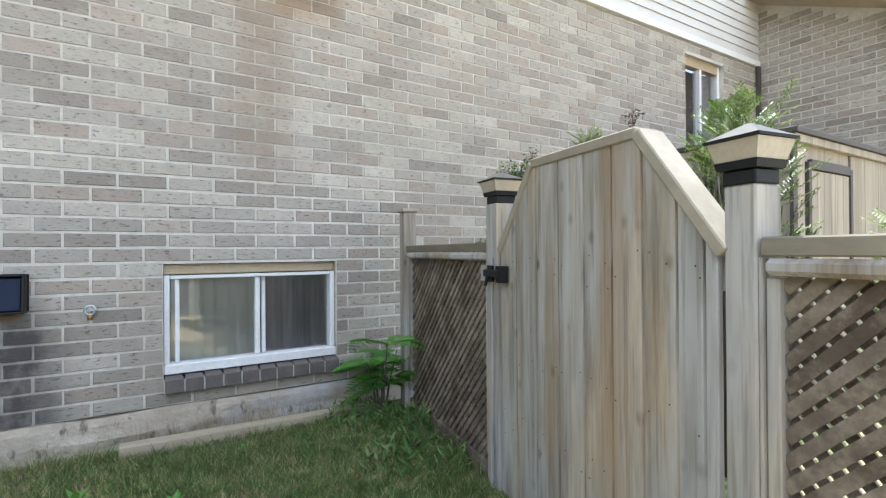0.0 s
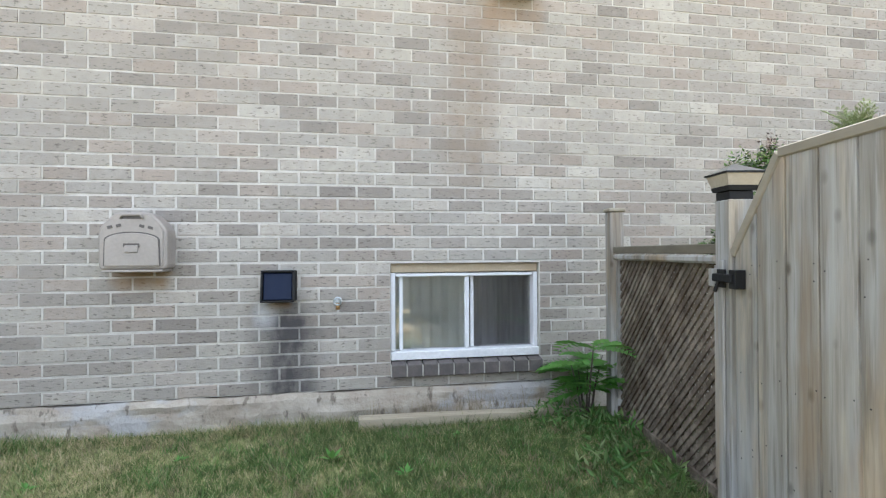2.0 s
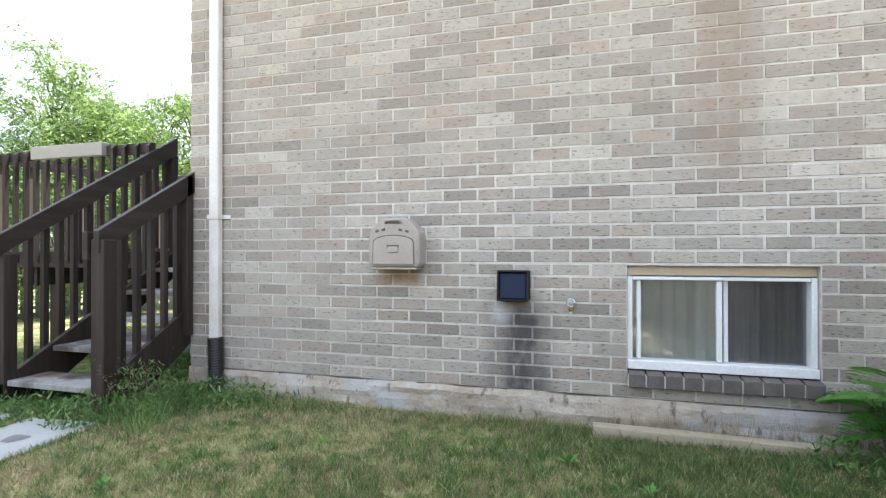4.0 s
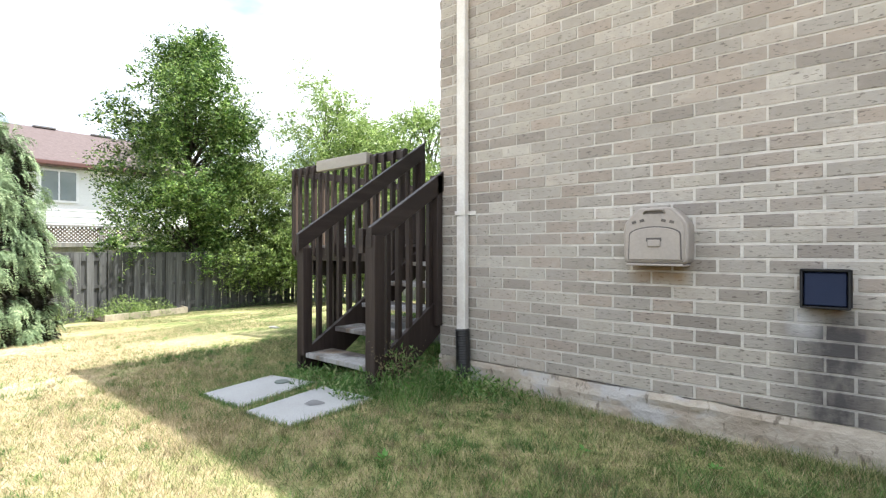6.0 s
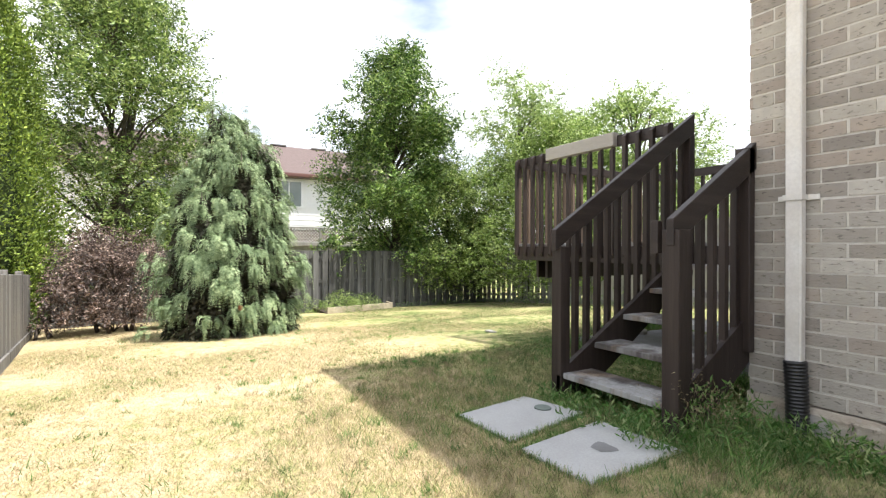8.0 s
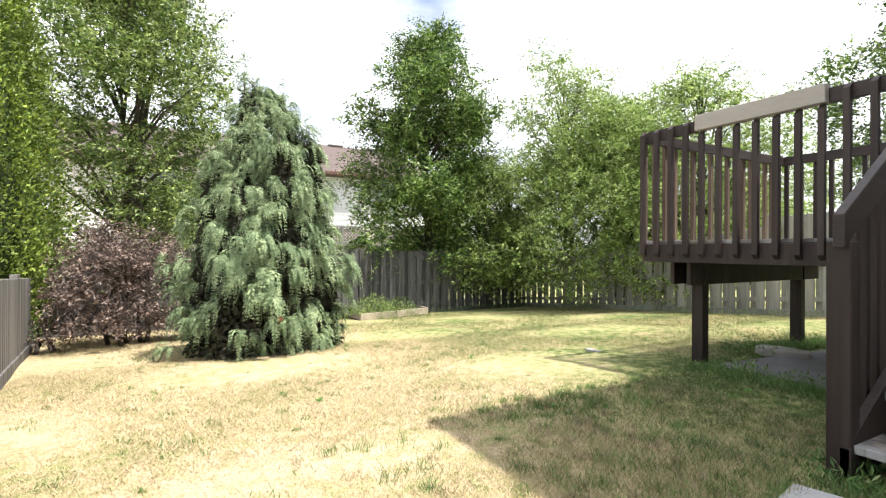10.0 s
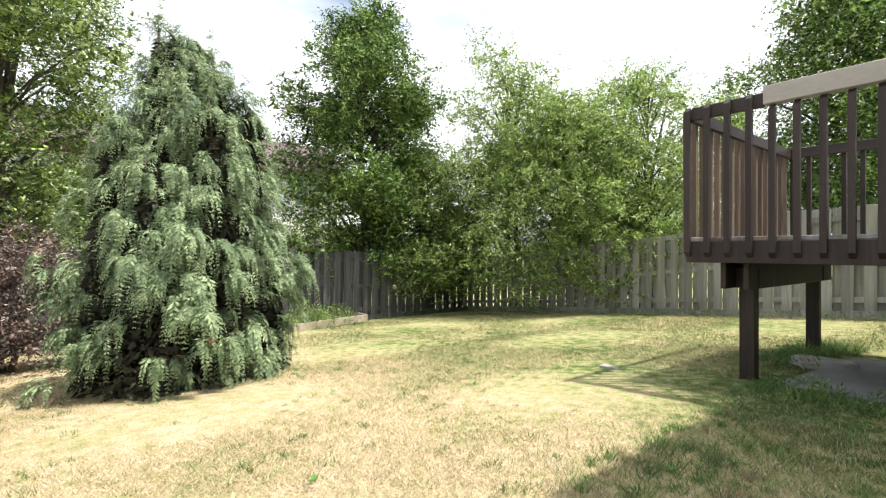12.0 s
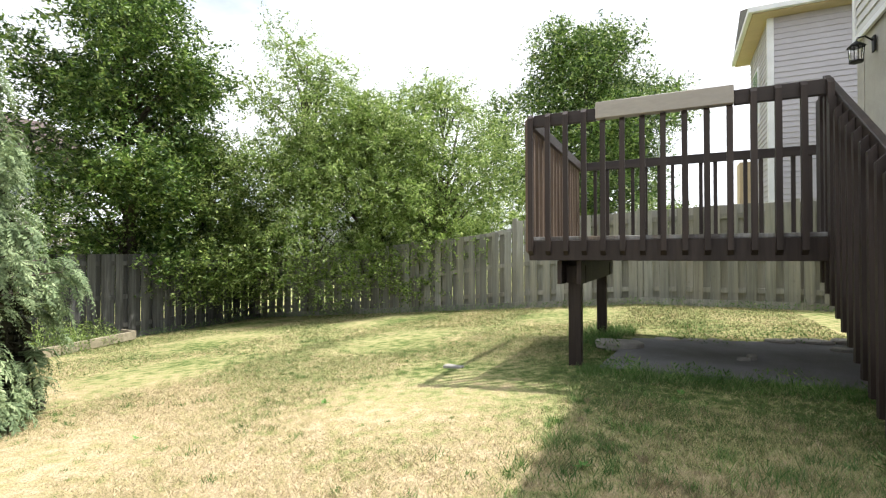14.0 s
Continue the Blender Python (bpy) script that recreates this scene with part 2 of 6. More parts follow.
M_GATECAP = timber("gate_cap_wood", [(0.0, (0.33, 0.29, 0.22)), (1.0, (0.38, 0.34, 0.27))], 0.2, (0.3, 0.1, 0.3), 30.0)
M_OLDRAIL = timber("old_rail_wood", [(0.0, (0.15, 0.13, 0.095)), (1.0, (0.24, 0.215, 0.165))], 0.3, (0.3, 0.1, 0.3), 30.0)
M_LATTICE = timber("lattice_wood", [(0.0, (0.075, 0.054, 0.038)), (0.5, (0.13, 0.10, 0.074)), (1.0, (0.26, 0.22, 0.175))], 0.0, (1, 1, 1), 20.0)
M_FENCE = timber("fence_wood", [(0.0, (0.20, 0.20, 0.18)), (0.4, (0.31, 0.312, 0.29)), (0.8, (0.42, 0.42, 0.395)), (1.0, (0.27, 0.25, 0.21))], 0.2)
# Grey boards darkened in colour to carry the shade of the tree canopy
M_FENCE_G = timber("shaded_fence_wood", [(0.0, (0.06, 0.059, 0.057)), (0.5, (0.095, 0.094, 0.09)), (1.0, (0.145, 0.144, 0.14))], 0.2)
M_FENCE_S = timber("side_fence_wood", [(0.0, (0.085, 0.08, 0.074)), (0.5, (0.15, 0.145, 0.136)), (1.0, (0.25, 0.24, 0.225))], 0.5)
# Near-black green that paints the shade inside the column cedar
M_INNER_GREEN = plain("shaded_inner_green", (0.02, 0.035, 0.008), (0.03, 0.05, 0.01), 9.0, 0.95, bmp=0.5)
M_PLANK = timber("ground_plank_wood", [(0.0, (0.36, 0.31, 0.22)), (1.0, (0.40, 0.35, 0.26))], 0.3, (0.06, 1, 1))
M_DECK = timber("dark_brown_stain", [(0.0, (0.025, 0.017, 0.0145)), (0.6, (0.034, 0.024, 0.020)), (1.0, (0.046, 0.034, 0.029))], 0.0, (1, 1, 0.08), 30.0, 0.55, 0.3)
# Lighter copy of the deck stain, with the sunlight put into its colour
M_DECK_SUNLIT = timber("sunlit_brown_stain", [(0.0, (0.09, 0.062, 0.046)), (0.6, (0.135, 0.096, 0.070)), (1.0, (0.18, 0.132, 0.10))], 0.0, (1, 1, 0.08), 30.0, 0.65, 0.3)
M_DECK_H = timber("dark_brown_rail", [(0.0, (0.027, 0.020, 0.017)), (1.0, (0.038, 0.028, 0.024))], 0.0, (0.1, 0.1, 1), 30.0, 0.5, 0.3)
M_TREAD = timber("worn_tread", [(0.0, (0.055, 0.047, 0.044)), (1.0, (0.10, 0.09, 0.086))], 0.0, (0.08, 1, 1), 34.0, 0.6, 0.5, (0.04, 0.03, 0.027))
M_BOARDGREY = plain("grey_beige_board", (0.34, 0.32, 0.28), (0.30, 0.28, 0.25), 4.0, 0.6, stretch=(0.3, 1, 1))
M_SHED = timber("shed_wood", [(0.0, (0.30, 0.26, 0.20)), (1.0, (0.36, 0.32, 0.26))], 0.0)
M_SHEDTRIM = plain("shed_trim", (0.07, 0.06, 0.055), None, 6.0, 0.7)
M_PAVER = plain("paver_concrete", (0.40, 0.405, 0.40), (0.34, 0.34, 0.335), 3.0, 0.9, bmp=0.2, fine=80)
M_SLAB = plain("old_concrete", (0.24, 0.24, 0.25), (0.17, 0.165, 0.165), 2.2, 0.95, bmp=0.4)
M_STONE = plain("rubble_stone", (0.38, 0.36, 0.33), (0.26, 0.25, 0.23), 5.0, 0.95, bmp=0.5)
M_BARK = plain("bark", (0.11, 0.09, 0.07), (0.06, 0.05, 0.04), 9.0, 0.95, stretch=(1, 1, 0.3), bmp=0.6)
M_AMBER = plain("frosted_lens", (0.44, 0.385, 0.30), (0.38, 0.33, 0.25), 6.0, 0.4)
M_SOIL = plain("soil", (0.07, 0.05, 0.035), (0.04, 0.03, 0.02), 10.0, 0.95, bmp=0.5)


def glass_mat():
    m, nt, p = node_mat("window_glass", 0.03, 0.0, 0.5)
    out = nt.nodes["Material Output"]
    tr = nt.nodes.new("ShaderNodeBsdfTransparent")
    tr.inputs["Color"].default_value = (1.0, 1.0, 1.0, 1)
    gl = nt.nodes.new("ShaderNodeBsdfGlossy")
    gl.inputs["Roughness"].default_value = 0.02
    lw = nt.nodes.new("ShaderNodeLayerWeight")
    fac = calc(nt, "ADD", calc(nt, "MULTIPLY", calc(nt, "POWER", lw.outputs["Facing"], 4.0), 0.7), 0.12, True)
    mx = nt.nodes.new("ShaderNodeMixShader")
    nt.links.new(fac, mx.inputs[0])
    nt.links.new(tr.outputs[0], mx.inputs[1])
    nt.links.new(gl.outputs[0], mx.inputs[2])
    nt.links.new(mx.outputs[0], out.inputs["Surface"])
    return m


M_GLASS = glass_mat()


def leaf_mat(name, stops, rough=0.6, trans=0.35, grain=2.2, depth=0.62, spec=0.5):
    m, nt, p = node_mat(name, rough, 0.0, spec)
    col = ramp(nt, rand_out(nt, True), stops)
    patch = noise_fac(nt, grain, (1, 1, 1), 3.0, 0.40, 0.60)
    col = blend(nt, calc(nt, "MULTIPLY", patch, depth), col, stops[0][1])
    nt.links.new(col, p.inputs["Base Color"])
    tl = nt.nodes.new("ShaderNodeBsdfTranslucent")
    nt.links.new(col, tl.inputs["Color"])
    mx = nt.nodes.new("ShaderNodeMixShader")
    mx.inputs[0].default_value = trans
    nt.links.new(p.outputs[0], mx.inputs[1])
    nt.links.new(tl.outputs[0], mx.inputs[2])
    nt.links.new(mx.outputs[0], nt.nodes["Material Output"].inputs["Surface"])
    return m


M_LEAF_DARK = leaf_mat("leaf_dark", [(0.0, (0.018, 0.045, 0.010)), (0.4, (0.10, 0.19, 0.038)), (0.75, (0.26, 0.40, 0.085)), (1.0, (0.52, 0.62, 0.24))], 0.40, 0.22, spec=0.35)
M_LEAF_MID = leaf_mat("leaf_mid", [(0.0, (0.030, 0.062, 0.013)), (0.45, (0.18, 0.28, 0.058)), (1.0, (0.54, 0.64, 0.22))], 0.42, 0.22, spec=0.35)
M_LEAF_LIGHT = leaf_mat("leaf_light", [(0.0, (0.06, 0.11, 0.018)), (0.4, (0.27, 0.40, 0.095)), (0.8, (0.48, 0.60, 0.19)), (1.0, (0.68, 0.78, 0.36))], 0.42, 0.38)
M_LEAF_PURPLE = leaf_mat("leaf_purple", [(0.0, (0.045, 0.032, 0.026)), (0.5, (0.15, 0.10, 0.082)), (1.0, (0.50, 0.38, 0.31))], 0.45, 0.2)
M_THUJA = leaf_mat("leaf_thuja", [(0.0, (0.05, 0.09, 0.010)), (0.45, (0.17, 0.26, 0.03)), (1.0, (0.42, 0.53, 0.09))], 0.55, 0.18)
M_CONIFER = leaf_mat("leaf_conifer", [(0.0, (0.13, 0.195, 0.095)), (0.45, (0.28, 0.37, 0.19)), (1.0, (0.47, 0.56, 0.32))], 0.6, 0.25, 4.4, 0.8, 0.35)
# Near-black brown-green that paints the shade inside the conifer
M_CONIFER_IN = plain("conifer_inner_shade", (0.03, 0.035, 0.02), (0.05, 0.045, 0.03), 6.0, 0.95)
M_SUMAC = leaf_mat("leaf_sumac", [(0.0, (0.09, 0.24, 0.04)), (1.0, (0.20, 0.38, 0.09))])
M_WEED = leaf_mat("leaf_weed", [(0.0, (0.05, 0.12, 0.025)), (0.6, (0.15, 0.29, 0.06)), (1.0, (0.42, 0.46, 0.22))])
M_STRAW = leaf_mat("straw", [(0.0, (0.22, 0.18, 0.10)), (1.0, (0.36, 0.30, 0.19))])
M_PALEGOLD = leaf_mat("leaf_pale", [(0.0, (0.24, 0.30, 0.12)), (1.0, (0.42, 0.46, 0.22))])


def lawn_colour(nt, island):
    """Dry straw in the open, greener by the house, with its shade put into the colour, and beyond the deck."""
    geo = nt.nodes.new("ShaderNodeNewGeometry")
    sep = nt.nodes.new("ShaderNodeSeparateXYZ")
    nt.links.new(geo.outputs["Position"], sep.inputs[0])
    x, y = sep.outputs["X"], sep.outputs["Y"]
    ry = nt.nodes.new("ShaderNodeMapRange")
    ry.inputs["From Min"].default_value = -1.5
    ry.inputs["From Max"].default_value = 0.6
    nt.links.new(y, ry.inputs["Value"])
    rx = nt.nodes.new("ShaderNodeMapRange")
    rx.inputs["From Min"].default_value = -5.9
    rx.inputs["From Max"].default_value = 0.5
    nt.links.new(x, rx.inputs["Value"])
    north = calc(nt, "MULTIPLY", ry.outputs["Result"], 0.36)
    rs = nt.nodes.new("ShaderNodeMapRange")
    rs.inputs["From Min"].default_value = -2.5
    rs.inputs["From Max"].default_value = -1.7
    nt.links.new(y, rs.inputs["Value"])
    # greener grass near the house, darkened too where the house shadow falls
    house_shade = calc(nt, "MULTIPLY", calc(nt, "MULTIPLY", rx.outputs["Result"], rs.outputs["Result"]), 0.66)
    n1 = calc(nt, "MULTIPLY", noise_fac(nt, 0.9, (1, 1, 0), 4, 0.3, 0.7), 0.45)
    n2 = calc(nt, "MULTIPLY", noise_fac(nt, 9.0, (1, 1, 0), 4, 0.35, 0.65), 0.44)
    f = calc(nt, "ADD", calc(nt, "MAXIMUM", north, house_shade), calc(nt, "ADD", n1, n2))
    deck = calc(nt, "MULTIPLY", calc(nt, "MULTIPLY", band(nt, x, -4.5, 1.0, 0.9), band(nt, y, 0.9, 1.3, 0.8)), 0.30)
    f = calc(nt, "SUBTRACT", calc(nt, "ADD", f, deck), 0.25, True)
    if island:
        r = rand_out(nt, True)
        f = calc(nt, "ADD", f, calc(nt, "MULTIPLY", calc(nt, "SUBTRACT", r, 0.55), 0.95), True)
    return ramp(nt, f, [(0.0, (0.62, 0.502, 0.33)), (0.28, (0.50, 0.412, 0.232)), (0.5, (0.375, 0.38, 0.17)), (0.75, (0.13, 0.185, 0.052)), (1.0, (0.06, 0.11, 0.032))])


m, nt, p = node_mat("lawn", 0.95, 0.0, 0.1)
c_l = lawn_colour(nt, False)
c_l = blend(nt, calc(nt, "MULTIPLY", noise_fac(nt, 60.0, (1, 1, 1), 5, 0.45, 0.7), 0.55), c_l, (0.09, 0.075, 0.04))
nt.links.new(c_l, p.inputs["Base Color"])
bump(nt, p, noise_fac(nt, 70.0, (1, 1, 1), 6, 0.2, 0.8), 0.8, 0.02)
M_LAWN = m
m, nt, p = node_mat("grass_blade", 0.7, 0.0, 0.2)
c_l = lawn_colour(nt, True)
tone = calc(nt, "FRACT", calc(nt, "MULTIPLY", rand_out(nt, True), 37.0))
c_l = blend(nt, calc(nt, "MULTIPLY", tone, 0.55), c_l, (0.085, 0.078, 0.032))
nt.links.new(c_l, p.inputs["Base Color"])
M_BLADE = m


# ---- mesh helpers ----
def mesh_ob(name, bm, material, parent=None, label="", category="", kind="", group=""):
    me = bpy.data.meshes.new(name)
    bm.to_mesh(me)
    bm.free()
    me.materials.append(material)
    ob = new(name, me)
    if parent is not None:
        ob.parent = parent
    return tagged(ob, label, category, group, kind)


def part(name, bm, material, parent, label="", kind=""):
    return mesh_ob(name, bm, material, parent, label, kind=kind)


def thing(name, at=(0, 0, 0), label="", category="", group="", kind=""):
    ob = new(name)
    ob.location = at
    ob.empty_display_size = 0.1
    return tagged(ob, label, category, group, kind)


def box(bm, x0, x1, y0, y1, z0, z1, bevel=0.0):
    vs = [bm.verts.new((x, y, z)) for z in (z0, z1) for y in (y0, y1) for x in (x0, x1)]
    fs = [(0, 2, 3, 1), (4, 5, 7, 6), (0, 1, 5, 4), (2, 6, 7, 3), (0, 4, 6, 2), (1, 3, 7, 5)]
    faces = [bm.faces.new([vs[i] for i in f]) for f in fs]
    if bevel:
        edges = {e for f in faces for e in f.edges}
        bmesh.ops.bevel(bm, geom=list(edges), offset=bevel, segments=1, affect="EDGES", profile=0.5)


def bx(x0, x1, y0, y1, z0, z1, bevel=0.0):
    bm = bmesh.new()
    box(bm, min(x0, x1), max(x0, x1), min(y0, y1), max(y0, y1), min(z0, z1), max(z0, z1), bevel)
    return bm


def bar(bm, a, b, w, h, up=(0, 0, 1), bevel=0.0):
    """A straight member from a to b, w wide and h deep along up."""
    a, b, up = Vector(a), Vector(b), Vector(up)
    d = (b - a).normalized()
    side = d.cross(up).normalized()
    top = side.cross(d).normalized()
    vs = [bm.verts.new(p + side * (sx * w / 2) + top * (sz * h / 2)) for p in (a, b) for sx, sz in ((-1, -1), (1, -1), (1, 1), (-1, 1))]
    faces = [bm.faces.new([vs[i] for i in f]) for f in ((3, 2, 1, 0), (4, 5, 6, 7), (0, 1, 5, 4), (1, 2, 6, 5), (2, 3, 7, 6), (3, 0, 4, 7))]
    if bevel:
        bmesh.ops.bevel(bm, geom=list({e for f in faces for e in f.edges}), offset=bevel, segments=1, affect="EDGES", profile=0.5)


def br(a, b, w, h, up=(0, 0, 1), bevel=0.0):
    bm = bmesh.new()
    bar(bm, a, b, w, h, up, bevel)
    return bm


def prism(bm, outline, way):
    """A solid from a closed outline pushed along way."""
    way = Vector(way)
    lo = [bm.verts.new(Vector(p)) for p in outline]
    hi = [bm.verts.new(Vector(p) + way) for p in outline]
    n = len(outline)
    bm.faces.new(lo[::-1])
    bm.faces.new(hi)
    for i in range(n):
        bm.faces.new((lo[i], lo[(i + 1) % n], hi[(i + 1) % n], hi[i]))
    bmesh.ops.recalc_face_normals(bm, faces=bm.faces)


def pr(outline, way, bevel=0.0):
    bm = bmesh.new()
    prism(bm, outline, way)
    if bevel:
        bmesh.ops.bevel(bm, geom=list(bm.edges), offset=bevel, segments=1, affect="EDGES", profile=0.5)
    return bm


def tube(bm, pts, radii, sides=8, cap=True):
    rings = []
    pts = [Vector(p) for p in pts]
    for i, p in enumerate(pts):
        d = (pts[min(i + 1, len(pts) - 1)] - pts[max(i - 1, 0)]).normalized()
        ref = Vector((1, 0, 0)) if abs(d.x) < 0.8 else Vector((0, 1, 0))
        u = d.cross(ref).normalized()
        v = d.cross(u)
        rings.append([bm.verts.new(p + (u * math.cos(2 * math.pi * k / sides) + v * math.sin(2 * math.pi * k / sides)) * radii[i]) for k in range(sides)])
    for a, b in zip(rings, rings[1:]):
        for k in range(sides):
            f = bm.faces.new((a[k], a[(k + 1) % sides], b[(k + 1) % sides], b[k]))
            f.smooth = True
    if cap:
        bm.faces.new(rings[0][::-1])
        bm.faces.new(rings[-1])


def tb(pts, radii, sides=8):
    bm = bmesh.new()
    tube(bm, pts, radii, sides)
    return bm


def gz(x, y):
    """Height of the lawn."""
    z = 0.035
    if x < -5.5:
        z -= 0.08 * min(-5.5 - x, 12.0)
    if y > -0.6 and x > -2.8:
        z -= 0.06 * min((y + 0.6) / 0.6, 1.0)
    return z


def fast_mesh(name, co, faces_n, idx, material, parent=None, label="", category="", kind="", smooth=False):
    """A mesh from arrays: vertex places, corners per face (one number), flat corner list."""
    me = bpy.data.meshes.new(name)
    co = np.ascontiguousarray(co, dtype=np.float32)
    idx = np.ascontiguousarray(idx, dtype=np.int32)
    nf = len(idx) // faces_n
    me.vertices.add(len(co))
    me.vertices.foreach_set("co", co.ravel())
    me.loops.add(len(idx))
    me.loops.foreach_set("vertex_index", idx)
    me.polygons.add(nf)
    me.polygons.foreach_set("loop_start", np.arange(nf, dtype=np.int32) * faces_n)
    me.update(calc_edges=True)
    if not smooth:
        me.shade_flat()
    me.materials.append(material)
    ob = new(name, me)
    if parent is not None:
        ob.parent = parent
    return tagged(ob, label, category, "", kind)


# ---- ground ----
def build_ground():
    xs = np.concatenate([[-900, -300, -120, -60, -35, -25], np.arange(-20, 12.01, 0.4), [16, 25, 50, 120, 300, 900]])
    ys = np.concatenate([[-900, -300, -120, -60, -30, -15], np.arange(-9, 12.01, 0.4), [16, 25, 50, 120, 300, 900]])
    co, idx = [], []
    for y in ys:
        for x in xs:
            z = gz(x, y)
            if -17 < x < -5 and -8 < y < 7:
                z += 0.02 * math.sin(x * 1.7) * math.cos(y * 1.3)
            co.append((x, y, z - 0.012))
    n = len(xs)
    for j in range(len(ys) - 1):
        for i in range(n - 1):
            a = j * n + i
            idx += [a, a + 1, a + 1 + n, a + n]
    ob = fast_mesh("ground", co, 4, idx, M_LAWN, None, "patchy dry straw-coloured lawn with greener parts near the house", "lawn", "structure")
    for f in ob.data.polygons:
        f.use_smooth = True


build_ground()

# ---- the house ----
CH, PW, Z0 = 0.0821, 0.2398, 0.175
XB = -3.0924
XC, XE = -3.11, 6.85
YB = 3.34
ZS = 3.40
house = thing("wall_south", (0, 0, 0), "pale taupe clay brick side wall of the house with light mortar", "brick wall", "", "structure")
WIN = (0.12, 1.14, 0.36, 0.985)
UWIN = (5.24, 6.03, 1.9, 3.26)


def wall_core():
    bm = bmesh.new()
    y0, y1 = 0.0035, 0.22
    x0, x1, z0, z1 = WIN
    u0, u1, v0, v1 = UWIN
    z0c = z0 - 0.10
    box(bm, XC + 0.004, x0, y0, y1, Z0 + 0.002, ZS)
    box(bm, x0, x1, y0, y1, Z0 + 0.002, z0c)
    box(bm, x0, x1, y0, y1, z1, ZS)
    box(bm, x1, u0, y0, y1, Z0 + 0.002, ZS)
    box(bm, u0, u1, y0, y1, Z0 + 0.002, v0)
    box(bm, u0, u1, y0, y1, v1, ZS)
    box(bm, u1, XE, y0, y1, Z0 + 0.002, ZS)
    return bm


part("mortar_core", wall_core(), M_MORTAR, house, "light grey mortar joints")
bm = bmesh.new()
box(bm, XC + 0.008, XC + 0.22, 0.22, YB, -0.6, ZS)
part("rear_core", bm, M_STUCCO, house, "plain beige rear wall")
# foundation, proud of the brick, with a spalled upper edge and hollows
def build_foundation():
    rng = np.random.default_rng(44)
    nx, nz = 560, 9
    xs = np.linspace(XC - 0.004, XE, nx)

    def soft(n, k, amp):
        v = rng.normal(size=n + 2 * k)
        w = np.hanning(k)
        v = np.convolve(v, w / w.sum(), "same")[k:k + n]
        return v / (np.abs(v).max() + 1e-9) * amp

    top = Z0 - 0.006 + soft(nx, 30, 0.010) + np.minimum(0, soft(nx, 7, 0.016) + 0.004)
    co, idx = [], []
    for j in range(nz):
        f = j / (nz - 1)
        dy = soft(nx, 40, 0.008) + soft(nx, 9, 0.0045)
        z = -0.30 + (top + 0.30) * f ** 0.6
        y = -0.016 + dy + (0.010 if j == nz - 1 else 0)
        co.append(np.stack([xs, y, z], 1))
    co.append(np.stack([xs, np.full(nx, 0.06), top + 0.001], 1))
    co = np.concatenate(co)
    i = np.arange(nx - 1)
    for j in range(nz):
        a = j * nx + i
        idx.append(np.stack([a, a + 1, a + 1 + nx, a + nx], 1))
    fast_mesh("foundation", co, 4, np.concatenate(idx).ravel(), M_FOUND, None, "cracked cream-grey concrete foundation strip with a spalled upper edge", "", "structure")


build_foundation()
part("foundation_end", bx(XC - 0.01, XC + 0.02, 0.0, YB, -0.6, Z0), M_FOUND, house)
# closing walls of the volume behind
part("back_wall", bx(XC, XE + 3, YB - 0.2, YB, -0.6, 5.6), M_STUCCO, house, "plain beige wall")
# added dark panel that gives the basement window its unlit depth
part("inner_wall", bx(0.0, 1.3, 0.9, 0.95, 0.0, 1.4), M_DARK, house, "dark panel standing in for the unlit basement room")

# siding above the brick
siding = thing("siding_south", (0, 0, 0), "pale lap siding above the brick with a white starter trim", "siding", "", "structure")


def lap(x0, x1, h):
    """One clapboard, its lower edge standing out."""
    bm = bmesh.new()
    prism(bm, [(x0, 0.0, 0), (x0, -0.022, 0), (x0, -0.006, h), (x0, 0.0, h)], (x1 - x0, 0, 0))
    return bm


lap_me = None
for i in range(20):
    z = ZS + 0.07 + i * 0.105
    if lap_me is None:
        ob = part("clapboard", lap(XC - 0.02, XE, 0.105), M_SIDING, siding)
        lap_me = ob.data
    else:
        ob = new("clapboard", lap_me)
        ob.parent = siding
    ob.location = (0, -0.004, z)
part("backing", bx(XC, XE, 0.0, 0.2, ZS + 0.0, 5.56), M_SIDING, siding)
part("starter_trim", bx(XC - 0.03, XE, -0.035, -0.001, ZS, ZS + 0.072, 0.004), M_VINYL, siding, "white starter trim")
# rear siding over the beige wall
rear = thing("siding_rear", (0, 0, 0), "pale lap siding on the rear wall with a white corner trim", "siding", "", "structure")
bm = bmesh.new()
prism(bm, [(0.0, -0.02, 0), (-0.022, -0.02, 0), (-0.006, -0.02, 0.105), (0.0, -0.02, 0.105)], (0, YB - 0.04, 0))
rl = None
for i in range(22):
    if rl is None:
        ob = part("clapboard", bm, M_SIDING, rear)
        rl = ob.data
    else:
        ob = new("clapboard", rl)
        ob.parent = rear
    ob.location = (XC - 0.004, 0.02, 3.30 + i * 0.105)
part("corner_trim", bx(XC - 0.035, XC + 0.02, YB - 0.06, YB + 0.02, 3.235, 5.6, 0.004), M_VINYL, rear, "white corner trim")
part("starter_trim", bx(XC - 0.035, XC - 0.003, 0.0, YB - 0.06, 3.235, 3.30, 0.004), M_VINYL, rear, "white starter trim")
part("upper_wall", bx(XC + 0.02, XC + 0.2, 0.0, YB, 5.3, 5.56), M_SIDING, rear)

roof = thing("roof", (0, 0, 0), "grey shingle hip roof with eaves over the walls", "roof", "", "structure")
RX0, RY0, RX1, RY1, RZ, RH = XC - 0.50, -0.62, XE + 4.0, 3.96, 5.40, 6.80
RM = (RY0 + RY1) / 2
part("shingles", pr([(RX0, RY0, RZ), (RX0, RY1, RZ), (RX0, RY1, RZ + 0.03), (RX0, RY0, RZ + 0.03)], (RX1 - RX0, 0, 0)), M_ROOF_G, roof)
bm = bmesh.new()
